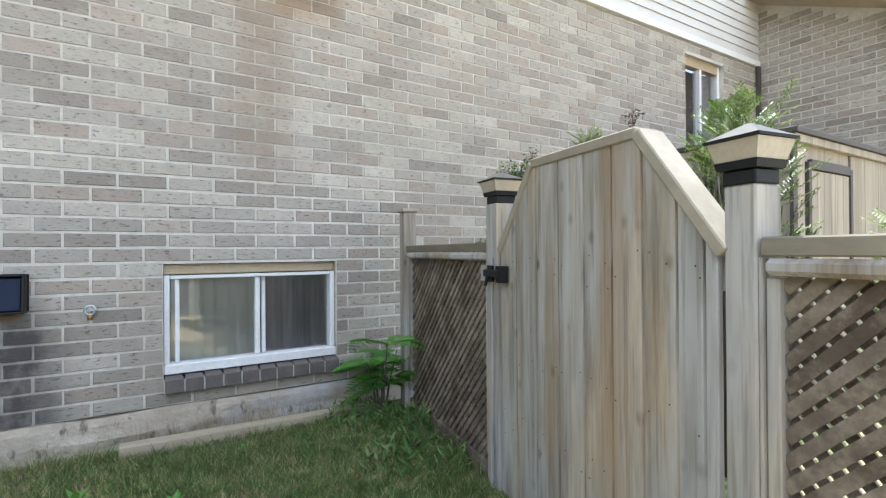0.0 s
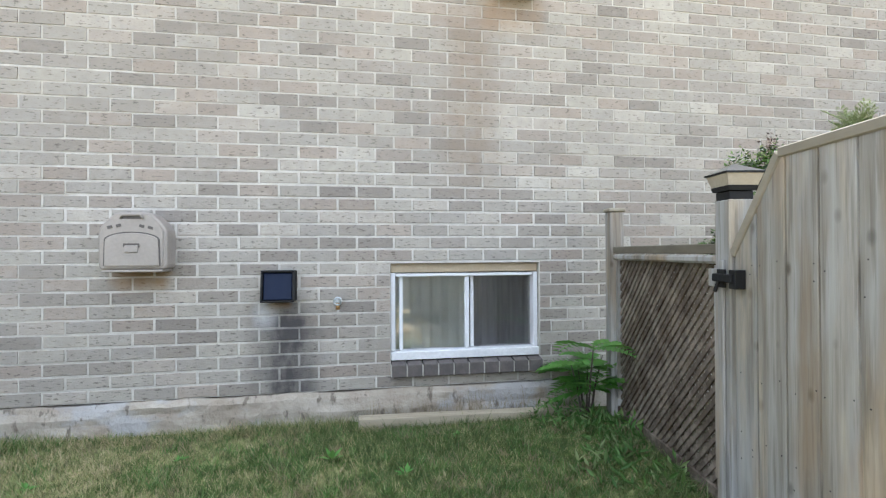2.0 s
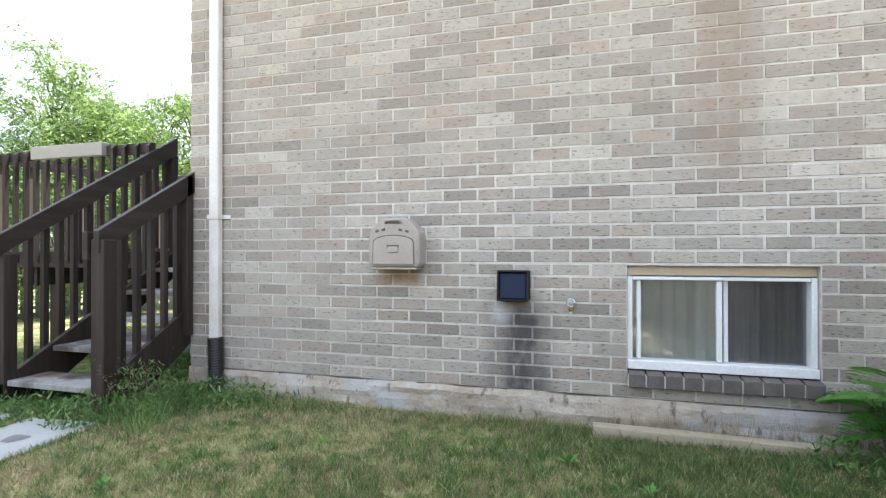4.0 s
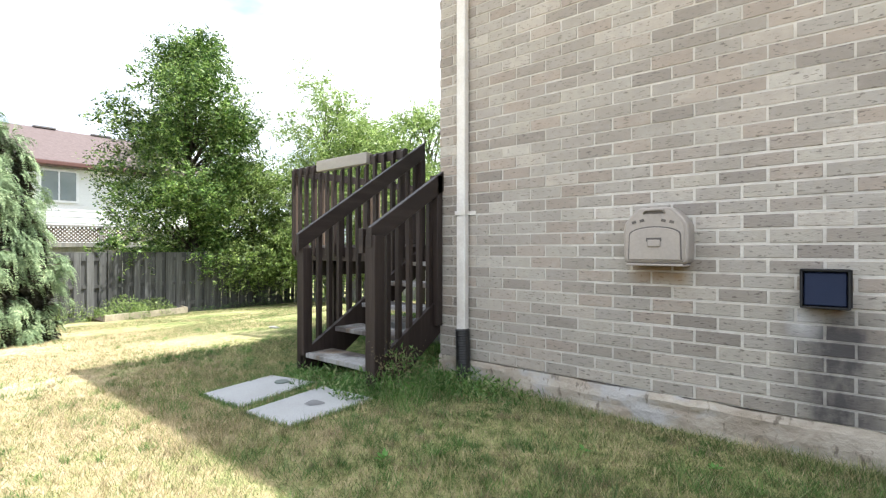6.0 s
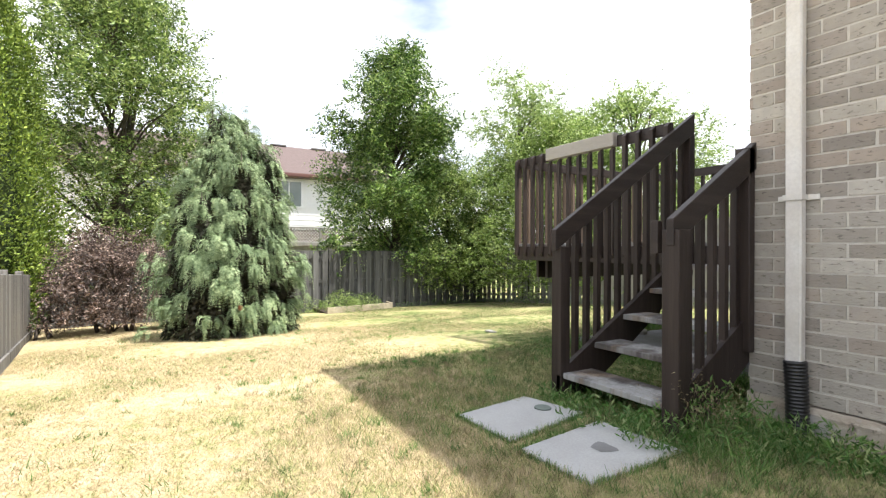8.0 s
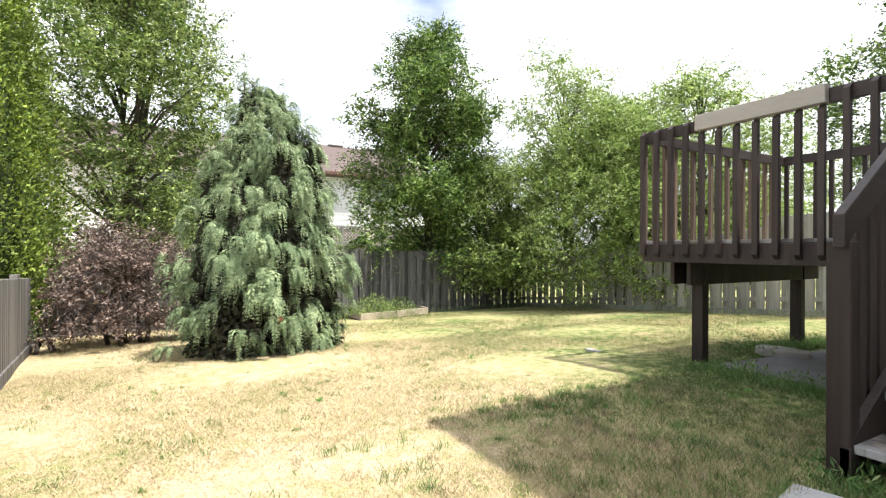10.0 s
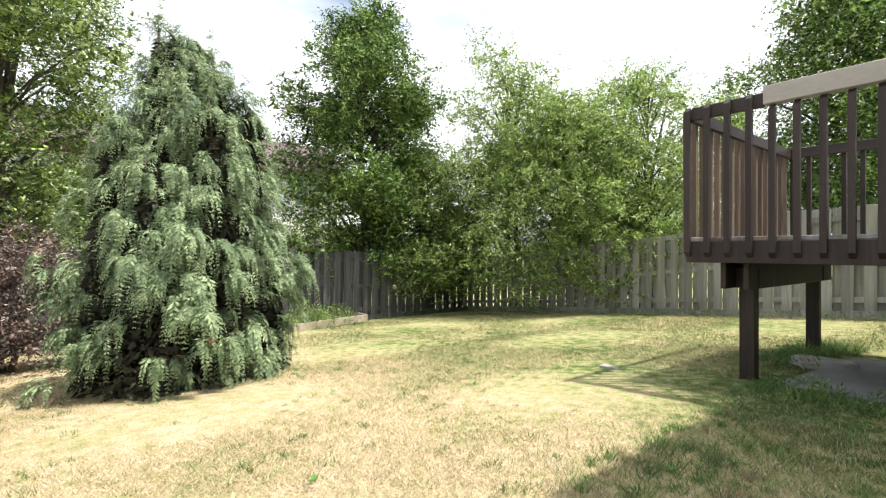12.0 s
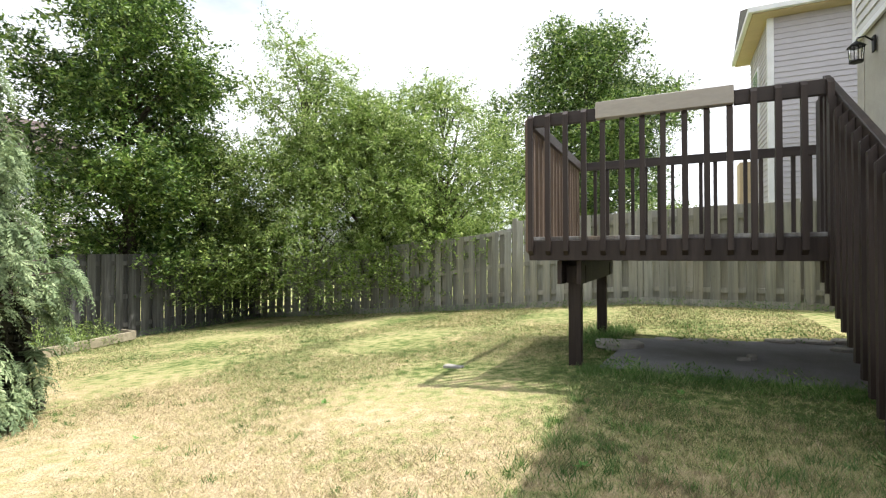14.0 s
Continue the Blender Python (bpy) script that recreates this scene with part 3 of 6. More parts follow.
hv = [bm.verts.new(v) for v in ((RX0, RY0, RZ + 0.032), (RX1, RY0, RZ + 0.032), (RX1, RY1, RZ + 0.032), (RX0, RY1, RZ + 0.032), (RX0 + 2.29, RM, RH), (RX1, RM, RH))]
for f in ((0, 1, 5, 4), (2, 3, 4, 5), (3, 0, 4), (1, 2, 5), (3, 2, 1, 0)):
    bm.faces.new([hv[i] for i in f])
part("hip", bm, M_ROOF_G, roof, "grey shingles")
part("fascia", bx(RX0 - 0.02, RX0 - 0.002, RY0 - 0.02, RY1, RZ - 0.13, RZ + 0.02, 0.003), M_VINYL, roof, "white fascia")
part("fascia", bx(RX0, XE, RY0 - 0.02, RY0 - 0.002, RZ - 0.13, RZ + 0.02, 0.003), M_VINYL, roof, "white fascia")
part("soffit", bx(RX0, XE, RY0, -0.002, RZ - 0.125, RZ - 0.11), M_VINYL, roof, "white soffit")
part("soffit", bx(RX0, XC - 0.04, 0.0, RY1, RZ - 0.125, RZ - 0.11), M_VINYL, roof, "white soffit")

# the wing that closes the side yard
wing = thing("wall_wing", (0, 0, 0), "taupe brick wing wall under a sloping beige eave", "brick wall", "", "structure")
part("mortar_core", pr([(XE + 0.003, 0.3, -0.6), (XE + 0.003, -1.32, -0.6), (XE + 0.003, -1.32, 3.66), (XE + 0.003, 0.3, 4.36)], (3.0, 0, 0)), M_MORTAR, wing, "light grey mortar joints")
part("eave_board", pr([(XE - 0.34, 0.1, 4.27), (XE - 0.34, -1.9, 3.35), (XE - 0.34, -1.9, 3.50), (XE - 0.34, 0.1, 4.42)], (3.4, 0, 0)), M_BEIGE, wing, "beige sloping eave")
part("brown_corner", bx(XE - 0.02, XE + 0.12, -1.44, -1.30, 0, 3.6, 0.006), plain("brown_paint", (0.20, 0.12, 0.07)), wing, "brown corner board")
part("corner_drain", bx(XE - 0.07, XE - 0.01, -0.05, -0.005, 0.1, 3.4, 0.006), M_SHEDTRIM, wing, "dark corner strip")


# ---- bricks ----
J = 0.0064


def rough_brick(w):
    """One brick with worn arrises; its front centre is at the origin."""
    bm = bmesh.new()
    j = J
    a, b, h = -w / 2 + j, w / 2 - j, CH / 2 - j
    s = 0.003
    back = [bm.verts.new(v) for v in ((a, 0.012, -h), (b, 0.012, -h), (b, 0.012, h), (a, 0.012, h))]
    mid = [bm.verts.new(v) for v in ((a, s, -h), (b, s, -h), (b, s, h), (a, s, h))]
    fr = [bm.verts.new(v) for v in ((a + s, 0, -h + s), (b - s, 0, -h + s), (b - s, 0, h - s), (a + s, 0, h - s))]
    for p, q in ((back, mid), (mid, fr)):
        for i in range(4):
            bm.faces.new((p[i], p[(i + 1) % 4], q[(i + 1) % 4], q[i]))
    bm.faces.new(fr)
    bmesh.ops.recalc_face_normals(bm, faces=bm.faces)
    return bm


BRICKS_SINGLE, BRICKS_JOINED = [], []
rngb = random.Random(5)
courses = int((ZS - Z0) / CH) + 1
for c in range(courses):
    z0 = Z0 + c * CH
    z1 = min(z0 + CH, ZS)
    off = (0.0 if c % 2 == 0 else 0.5) * PW
    k = 0
    xa = XC
    while xa < XE - 0.01:
        xb = min(XB + (k + (0.5 if c % 2 else 1.0)) * PW, XE)
        spans = [(xa, xb)]
        for (x0, x1, v0, v1) in ((WIN[0], WIN[1], WIN[2] - 0.115, WIN[3]), UWIN):
            if z1 > v0 + 0.02 and z0 < v1 - 0.02:
                spans = [s for a, b in spans for s in ((a, min(b, x0)), (max(a, x1), b)) if s[1] - s[0] > 0.02]
        for a, b in spans:
            d = rngb.uniform(-0.0015, 0.0025)
            if 0.05 < z0 < 1.62 and -1.95 < a < 1.6 and b - a > PW - 0.01:
                BRICKS_SINGLE.append((a, b, z0, z1, d))
            else:
                BRICKS_JOINED.append((a, b, z0, z1, d))
        xa, k = xb, k + 1
random.Random(2).shuffle(BRICKS_SINGLE)
BRICKS_SINGLE.sort(key=lambda b: abs(b[0] + 0.2) + abs(b[2] - 0.8) * 0.8)
BRICKS_JOINED += BRICKS_SINGLE[300:]
BRICKS_SINGLE = BRICKS_SINGLE[:300]


def boxes_mesh(name, boxes, material, parent, label=""):
    """Many small boxes (x0, x1, y0, y1, z0, z1) as one mesh."""
    b = np.array(boxes, float)
    co = np.empty((len(b), 8, 3))
    n = 0
    for kz in (4, 5):
        for ky in (2, 3):
            for kx in (0, 1):
                co[:, n, 0], co[:, n, 1], co[:, n, 2] = b[:, kx], b[:, ky], b[:, kz]
                n += 1
    rg = np.random.default_rng(17)
    co[:, :, 0] += rg.normal(size=(len(b), 8)) * 0.0011
    co[:, :, 2] += rg.normal(size=(len(b), 8)) * 0.0011
    f = np.array([(0, 2, 3, 1), (4, 5, 7, 6), (0, 1, 5, 4), (2, 6, 7, 3), (0, 4, 6, 2), (1, 3, 7, 5)])
    idx = (f[None] + 8 * np.arange(len(b))[:, None, None]).ravel()
    return fast_mesh(name, co.reshape(-1, 3), 4, idx, material, parent, label, "", "stuff")


boxes_mesh("bricks", [(a + J * rngb.uniform(0.6, 1.15), b - J * rngb.uniform(0.6, 1.15), -d, 0.02, z0 + J * rngb.uniform(0.65, 1.1), z1 - J * rngb.uniform(0.65, 1.1)) for a, b, z0, z1, d in BRICKS_JOINED], M_BRICK_J, house, "pale taupe bricks")
# returns of the bricks round the corner and on the wing
ret = []
for c in range(courses):
    z0 = Z0 + c * CH
    ret.append((XC - 0.001, XC + 0.02, 0.012, (0.5 if c % 2 else 1.0) * PW - 0.12, z0 + J, min(z0 + CH, ZS) - J))
boxes_mesh("corner_bricks", ret, M_BRICK_J, house, "pale taupe bricks")
WING_FULL, WING_CUT = [], []
for c in range(53):
    z0 = c * CH
    y = -0.006 - (PW / 2 if c % 2 else PW)
    ya = -0.006
    while ya > -1.3:
        y = max(y, -1.3)
        if z0 + CH < 4.2 + 0.42 * y:
            (WING_FULL if ya - y > PW - 0.01 and z0 > 1.7 else WING_CUT).append((ya, y, z0, rngb.uniform(0, 0.003)))
        ya, y = y, y - PW
boxes_mesh("bricks", [(XE - d, XE + 0.02, y + J, ya - J, z0 + J, z0 + CH - J) for ya, y, z0, d in WING_CUT], M_BRICK_J, wing, "taupe bricks")


# ---- windows ----
def basement_window():
    x0, x1, z0, z1 = WIN
    w = thing("window_1", (x0, 0.05, z0), "white vinyl sliding basement window, closed, curtains drawn", "window", "", "structure")
    ox, oy, oz = -x0, -0.05, -z0

    def pt(name, a, b, c, d, e, f, m, label="", bev=0.003):
        return part(name, bx(a + ox, b + ox, c + oy, d + oy, e + oz, f + oz, bev), m, w, label)

    pt("head_trim", x0 + 0.003, x1 - 0.003, 0.034, 0.11, z1 - 0.062, z1 - 0.002, M_BEIGE, "beige painted head trim")
    pt("frame_side", x0 + 0.003, x0 + 0.033, 0.03, 0.11, z0 + 0.045, z1 - 0.067, M_VINYL)
    pt("frame_side", x1 - 0.033, x1 - 0.003, 0.03, 0.11, z0 + 0.045, z1 - 0.067, M_VINYL)
    pt("frame_sill", x0 + 0.003, x1 - 0.003, 0.005, 0.11, z0 - 0.01, z0 + 0.043, M_VINYL)
    pt("frame_head", x0 + 0.035, x1 - 0.035, 0.035, 0.10, z1 - 0.09, z1 - 0.069, M_VINYL)
    pt("sash_stile", x0 + 0.06, x0 + 0.085, 0.055, 0.08, z0 + 0.047, z1 - 0.092, M_VINYL)
    pt("meeting_rail", x0 + 0.505, x0 + 0.535, 0.045, 0.075, z0 + 0.047, z1 - 0.092, M_VINYL)
    pt("sash_stile", x0 + 0.55, x0 + 0.575, 0.078, 0.095, z0 + 0.047, z1 - 0.092, M_VINYL)
    pt("pane", x0 + 0.04, x0 + 0.504, 0.067, 0.071, z0 + 0.047, z1 - 0.092, M_GLASS, "", 0)
    pt("pane", x0 + 0.537, x1 - 0.036, 0.084, 0.088, z0 + 0.047, z1 - 0.092, M_GLASS, "", 0)
    for ob in w.children:
        if ob.name.startswith("pane"):
            ob.visible_shadow = False


def curtain(x0, x1, material, label):
    bm = bmesh.new()
    n = 60
    lo, hi = [], []
    for i in range(n + 1):
        x = x0 + (x1 - x0) * i / n
        y = 0.100 + 0.008 * math.sin(i * 0.62) + 0.0025 * math.sin(i * 1.45)
        lo.append(bm.verts.new((x, y + 0.01, 0.30)))
        hi.append(bm.verts.new((x, y, 0.97)))
    for i in range(n):
        f = bm.faces.new((lo[i], lo[i + 1], hi[i + 1], hi[i]))
        f.smooth = True
    bmesh.ops.solidify(bm, geom=list(bm.faces), thickness=0.003)
    mesh_ob("curtain", bm, material, None, label, "curtain")


basement_window()
curtain(0.14, 0.66, M_CURTAIN_W, "pale grey-green hanging curtain behind the basement window")
curtain(0.62, 1.13, M_CURTAIN_G, "dark grey hanging curtain behind the basement window")

sill = thing("brick_sill", (0.12, 0, 0.25), "dark grey brick sill course under the basement window", "window sill")
nb = 10
for i in range(nb):
    a = i * 1.03 / nb
    part("brick", pr([(a + 0.005, -0.045, 0.0), (a + 0.005, -0.045, 0.078), (a + 0.005, 0.05, 0.098), (a + 0.005, 0.05, 0.0)], (1.03 / nb - 0.010, 0, 0), 0.003), M_DARKBRICK, sill)
part("mortar_bed", bx(0, 1.03, -0.036, 0.05, 0.003, 0.070), M_MORTAR, sill)

x0, x1, z0, z1 = UWIN
uw = thing("window_2", (x0, 0.05, z0), "tall white-framed window with dark glass, closed", "window", "", "structure")
for name, a, b, c, d, e, f, mt in (("frame", 0.003, 0.05, 0, 0.08, 0, z1 - z0, M_VINYL), ("frame", x1 - x0 - 0.05, x1 - x0 - 0.003, 0, 0.08, 0, z1 - z0, M_VINYL),
                                   ("frame", 0.05, x1 - x0 - 0.05, 0, 0.08, 0.0, 0.05, M_VINYL), ("head", 0.05, x1 - x0 - 0.05, 0, 0.08, z1 - z0 - 0.10, z1 - z0, M_BEIGE),
                                   ("mullion", 0.36, 0.40, 0.0, 0.06, 0.05, z1 - z0 - 0.10, M_VINYL), ("pane", 0.05, 0.36, 0.04, 0.044, 0.05, z1 - z0 - 0.1, M_GLASS), ("pane", 0.40, x1 - x0 - 0.05, 0.03, 0.034, 0.05, z1 - z0 - 0.1, M_GLASS)):
    part(name, bx(a, b, c, d, e, f), mt, uw)
part("blind", bx(0.40, x1 - x0 - 0.05, 0.10, 0.11, 0.05, z1 - z0 - 0.1), M_BLIND, uw, "grey blind")
# thin dark sheet in place of the unlit room
part("dark_interior", bx(0.03, x1 - x0 - 0.03, 0.20, 0.21, 0.03, z1 - z0 - 0.05), M_DARK, uw, "dark panel standing in for the unlit room behind the glass")


# ---- fixtures on the wall ----
def downspout():
    t = thing("downspout", (-2.84, 0, 0), "white metal downspout strapped to the brick, feeding a black corrugated pipe", "downspout")
    part("pipe", bx(-0.042, 0.042, -0.072, -0.012, 0.40, 5.3, 0.008), M_SPOUT, t)
    bm = bmesh.new()
    box(bm, -0.105, -0.046, -0.010, -0.004, 1.32, 1.352, 0.002)
    box(bm, 0.046, 0.105, -0.010, -0.004, 1.32, 1.352, 0.002)
    box(bm, -0.050, -0.043, -0.078, -0.004, 1.32, 1.352, 0.001)
    box(bm, 0.043, 0.050, -0.078, -0.004, 1.32, 1.352, 0.001)
    box(bm, -0.050, 0.050, -0.080, -0.073, 1.32, 1.352, 0.001)
    part("strap", bm, M_SPOUT, t)
    pts, rad = [], []
    for i in range(67):
        z = 0.42 - i * 0.0066
        pts.append((0.004 + 0.03 * i / 66, -0.052 - 0.035 * (i / 66) ** 2, z))
        rad.append(0.0585 if i % 3 else 0.0525)
    part("corrugated_pipe", tb(pts, rad, 14), M_BLACKPIPE, t, "black ribbed plastic drain pipe")


def hose_reel():
    t = thing("hose_reel_box", (-1.35, -0.003, 0.965), "taupe plastic hose reel box with rounded top on the brick", "hose reel")
    w, d, h = 0.18, 0.15, 0.335

    half = [(w * 0.90, 0.0), (w * 0.99, 0.02), (w, 0.20), (w * 0.97, 0.235), (w * 0.80, 0.275), (w * 0.62, 0.305), (w * 0.52, 0.322), (w * 0.38, 0.328)]
    outline = [(a, 0, b) for a, b in half] + [(-a, 0, b) for a, b in half[::-1]]
    body = part("body", pr(outline, (0, -d, 0), 0.010), M_REEL, t)
    inset = [(a * 0.9, -d, 0.012 + b * 0.94) for a, _, b in outline]
    part("front_face", pr(inset, (0, -0.006, 0), 0.004), M_REEL, t)
    d += 0.006
    # arched door, a little proud
    door = []
    for k in range(13):
        a = math.pi * k / 12
        door.append((math.cos(a) * 0.138, -d, 0.165 + math.sin(a) * 0.045))
    door = [(0.142, -d, 0.022)] + door + [(-0.142, -d, 0.022)]
    dr = part("door", pr(door, (0, -0.010, 0), 0.003), M_REEL, t)
    groove = [(x * 1.045, y + 0.0, 0.012 + (z - 0.012) * 1.035) for x, y, z in door]
    # groove, recess and slots are thin dark plates coloured as their shade
    part("door_groove", pr(groove, (0, -0.0035, 0)), M_REEL_D, t)
    part("latch_recess", bx(-0.042, 0.042, -d - 0.0125, -d - 0.009, 0.128, 0.150), M_REEL_D, t)
    part("latch_tab", bx(-0.036, 0.036, -d - 0.018, -d - 0.0105, 0.098, 0.139, 0.004), M_REEL, t)
    for sx in (-0.115, -0.070, 0.050, 0.095):
        part("vent_slot", br((sx - 0.011, -d - 0.001, 0.262 - abs(sx) * 0.20), (sx + 0.013, -d - 0.001, 0.262 - abs(sx) * 0.20 + (0.007 if sx < 0 else -0.007)), 0.008, 0.016, (0, 0, 1)), M_REEL_D, t)
    part("handle_slot", bx(-0.055, 0.055, -d - 0.003, -d - 0.0005, 0.290, 0.308, 0.001), M_REEL_D, t)
    part("handle", tb([(-0.058, -d - 0.004, 0.292), (-0.045, -d - 0.012, 0.312), (0.045, -d - 0.012, 0.312), (0.058, -d - 0.004, 0.292)], [0.007] * 4, 6), M_REEL, t)
    part("base_lip", bx(-0.158, 0.158, -d - 0.006, -0.002, -0.014, -0.001, 0.004), M_REEL, t)


def vent_hood():
    t = thing("vent_hood", (-0.572, -0.003, 0.76), "navy-black plastic dryer vent hood on the brick", "vent")
    part("flange", bx(-0.105, 0.105, -0.018, 0.0, 0.0, 0.188, 0.004), M_BLACK, t)
    part("hood", pr([(-0.085, -0.018, 0.010), (-0.085, -0.088, 0.010), (-0.085, -0.064, 0.172), (-0.085, -0.018, 0.178)], (0.17, 0, 0), 0.005), M_NAVY, t)
    for x in (-0.099, 0.087):
        part("side_lip", pr([(x, -0.018, 0.0), (x, -0.108, 0.0), (x, -0.078, 0.186), (x, -0.018, 0.188)], (0.012, 0, 0), 0.003), M_BLACK, t)
    part("top_lip", br((-0.099, -0.048, 0.184), (0.099, -0.048, 0.184), 0.066, 0.012, (0, 0, 1), 0.003), M_BLACK, t)
    part("bottom_lip", br((-0.099, -0.062, 0.002), (0.099, -0.062, 0.002), 0.090, 0.010, (0, 0, 1), 0.003), M_BLACK, t)


def tap():
    t = thing("garden_tap", (-0.215, -0.003, 0.75), "small chrome garden tap with a brass spout on the brick", "tap")
    part("flange", tb([(0, 0, 0), (0, -0.012, 0)], [0.026, 0.026], 12), M_CHROME, t)
    part("valve", tb([(0, -0.012, 0), (0, -0.04, 0), (0, -0.055, -0.004)], [0.014, 0.017, 0.013], 10), M_CHROME, t)
    part("spout", tb([(0, -0.042, -0.006), (0.0, -0.052, -0.03), (0, -0.052, -0.05)], [0.012, 0.012, 0.014], 8), M_BRASS, t, "brass spout")
    bm = bmesh.new()
    pts = [(math.cos(2 * math.pi * k / 12) * 0.024, -0.062, math.sin(2 * math.pi * k / 12) * 0.024 + 0.002) for k in range(13)]
    tube(bm, pts, [0.005] * 13, 5, False)
    bar(bm, (-0.024, -0.062, 0.002), (0.024, -0.062, 0.002), 0.005, 0.006)
    bar(bm, (0, -0.062, -0.022), (0, -0.062, 0.026), 0.005, 0.006, (0, 1, 0))
    part("handwheel", bm, M_CHROME, t, "light metal handwheel")


downspout()
hose_reel()
vent_hood()
tap()
t = thing("wall_hood", (0.965, -0.003, 2.79), "dark brown metal exhaust hood high on the brick wall", "vent")
part("hood", pr([(-0.15, 0, 0), (-0.15, -0.13, 0), (-0.15, -0.11, 0.12), (-0.15, 0, 0.16)], (0.30, 0, 0), 0.005), M_BRONZE, t)
part("flap", bx(-0.13, 0.13, -0.12, -0.02, -0.012, -0.001), M_BLACK, t)

# lantern on the rear wall
t = thing("wall_lantern", (XC - 0.004, 2.80, 3.06), "black metal wall lantern with glass sides, unlit", "wall lamp")
part("back_plate", bx(-0.02, 0.0, -0.035, 0.035, -0.10, 0.06, 0.004), M_BLACK, t)
part("arm", tb([(-0.02, 0, 0.02), (-0.08, 0, 0.07), (-0.14, 0, 0.06), (-0.15, 0, 0.03)], [0.009] * 4, 6), M_BLACK, t)
part("roof", tb([(-0.15, 0, -0.03), (-0.15, 0, 0.005), (-0.15, 0, 0.03)], [0.085, 0.045, 0.012], 6), M_BLACK, t)
part("glass", tb([(-0.15, 0, -0.165), (-0.15, 0, -0.032)], [0.052, 0.062], 6), M_GLASS, t)
for k in range(6):
    a = 2 * math.pi * k / 6
    part("bar", br((-0.15 + math.cos(a) * 0.055, math.sin(a) * 0.055, -0.17), (-0.15 + math.cos(a) * 0.066, math.sin(a) * 0.066, -0.03), 0.006, 0.006, (1, 0, 0.1)), M_BLACK, t)
part("base", tb([(-0.15, 0, -0.185), (-0.15, 0, -0.166)], [0.062, 0.062], 6), M_BLACK, t)

# plank lying against the foundation
t = thing("timber_plank", (0.65, -0.10, 0.0), "pale weathered timber plank lying on the grass along the foundation", "plank")
part("board", br((-0.74, -0.060, 0.012), (0.72, -0.050, -0.012), 0.085, 0.075, (0, 0, 1), 0.004), M_PLANK, t)

# ---- gate and side fence ----
def face_yard(t):
    """Turns the thing's own y to the yard side."""
    done = set()
    for ob in t.children_recursive:
        ob.location.y *= -1
        if ob.type == "MESH" and ob.data.name not in done:
            done.add(ob.data.name)
            ob.data.transform(Matrix.Diagonal((1, -1, 1, 1)))
            ob.data.flip_normals()

FP, FD = Vector((1.60, 0.0, 0.0)), Vector((-0.159, -0.987, 0.0)).normalized()
FANG = math.degrees(math.atan2(FD.y, FD.x))


def fence_at(y):
    """How far along the fence line a y lies."""
    return y / FD.y


def along(name, label, category, group=""):
    """A thing whose own x runs along the fence line from the wall and whose own y points into the yard."""
    ob = thing(name, (FP.x, FP.y, 0), label, category, group)
    ob.rotation_euler = (0, 0, radians(FANG))
    return ob


def lattice_panel(s0, s1, z0, z1, name, label, wide=0.0275):
    t = along(name, label, "lattice panel", "lattice panels of the side fence")
    y = 0.0
    part("top_rail", bx(s0, s1, y - 0.045, y + 0.042, z1 - 0.042, z1, 0.004), M_OLDRAIL, t)
    part("inner_rail", bx(s0 + 0.01, s1, y + 0.012, y + 0.05, z1 - 0.082, z1 - 0.046, 0.010), M_GATE, t)
    part("bottom_rail", bx(s0, s1, y - 0.02, y + 0.02, z0 - 0.04, z0 + 0.02, 0.003), M_LATTICE, t)
    part("side_rail", bx(s0, s0 + 0.03, y - 0.025, y + 0.025, z0 + 0.072, z1 - 0.087, 0.003), M_GATE, t)
    part("side_rail", bx(s1 - 0.045, s1, y - 0.03, y + 0.03, z0 + 0.072, z1 - 0.087, 0.003), M_GATE, t)
    a0, a1, b0, b1 = s0 + 0.03, s1 - 0.03, z0 + 0.01, z1 - 0.06
    sp = 0.037 * math.sqrt(2)
    for sign, yy in ((1, y + 0.006), (-1, y - 0.006)):
        n0 = int((a1 - a0 + b1 - b0) / sp) + 2
        for i in range(n0):
            c = (a0 if sign > 0 else a0) - (b1 - b0) + i * sp if sign > 0 else a0 + i * sp
            # the slat follows x = c + sign * (z - b0)
            zs, ze = b0, b1
            if sign > 0:
                zs = max(b0, b0 + a0 - c)
                ze = min(b1, b0 + a1 - c)
            else:
                zs = max(b0, b0 + c - a1)
                ze = min(b1, b0 + c - a0)
            if ze - zs < 0.03:
                continue
            part("slat", br((c + sign * (zs - b0), yy, zs), (c + sign * (ze - b0), yy, ze), 0.0075, wide, (0, 0, 1)), M_LATTICE, t)
    face_yard(t)
    return t


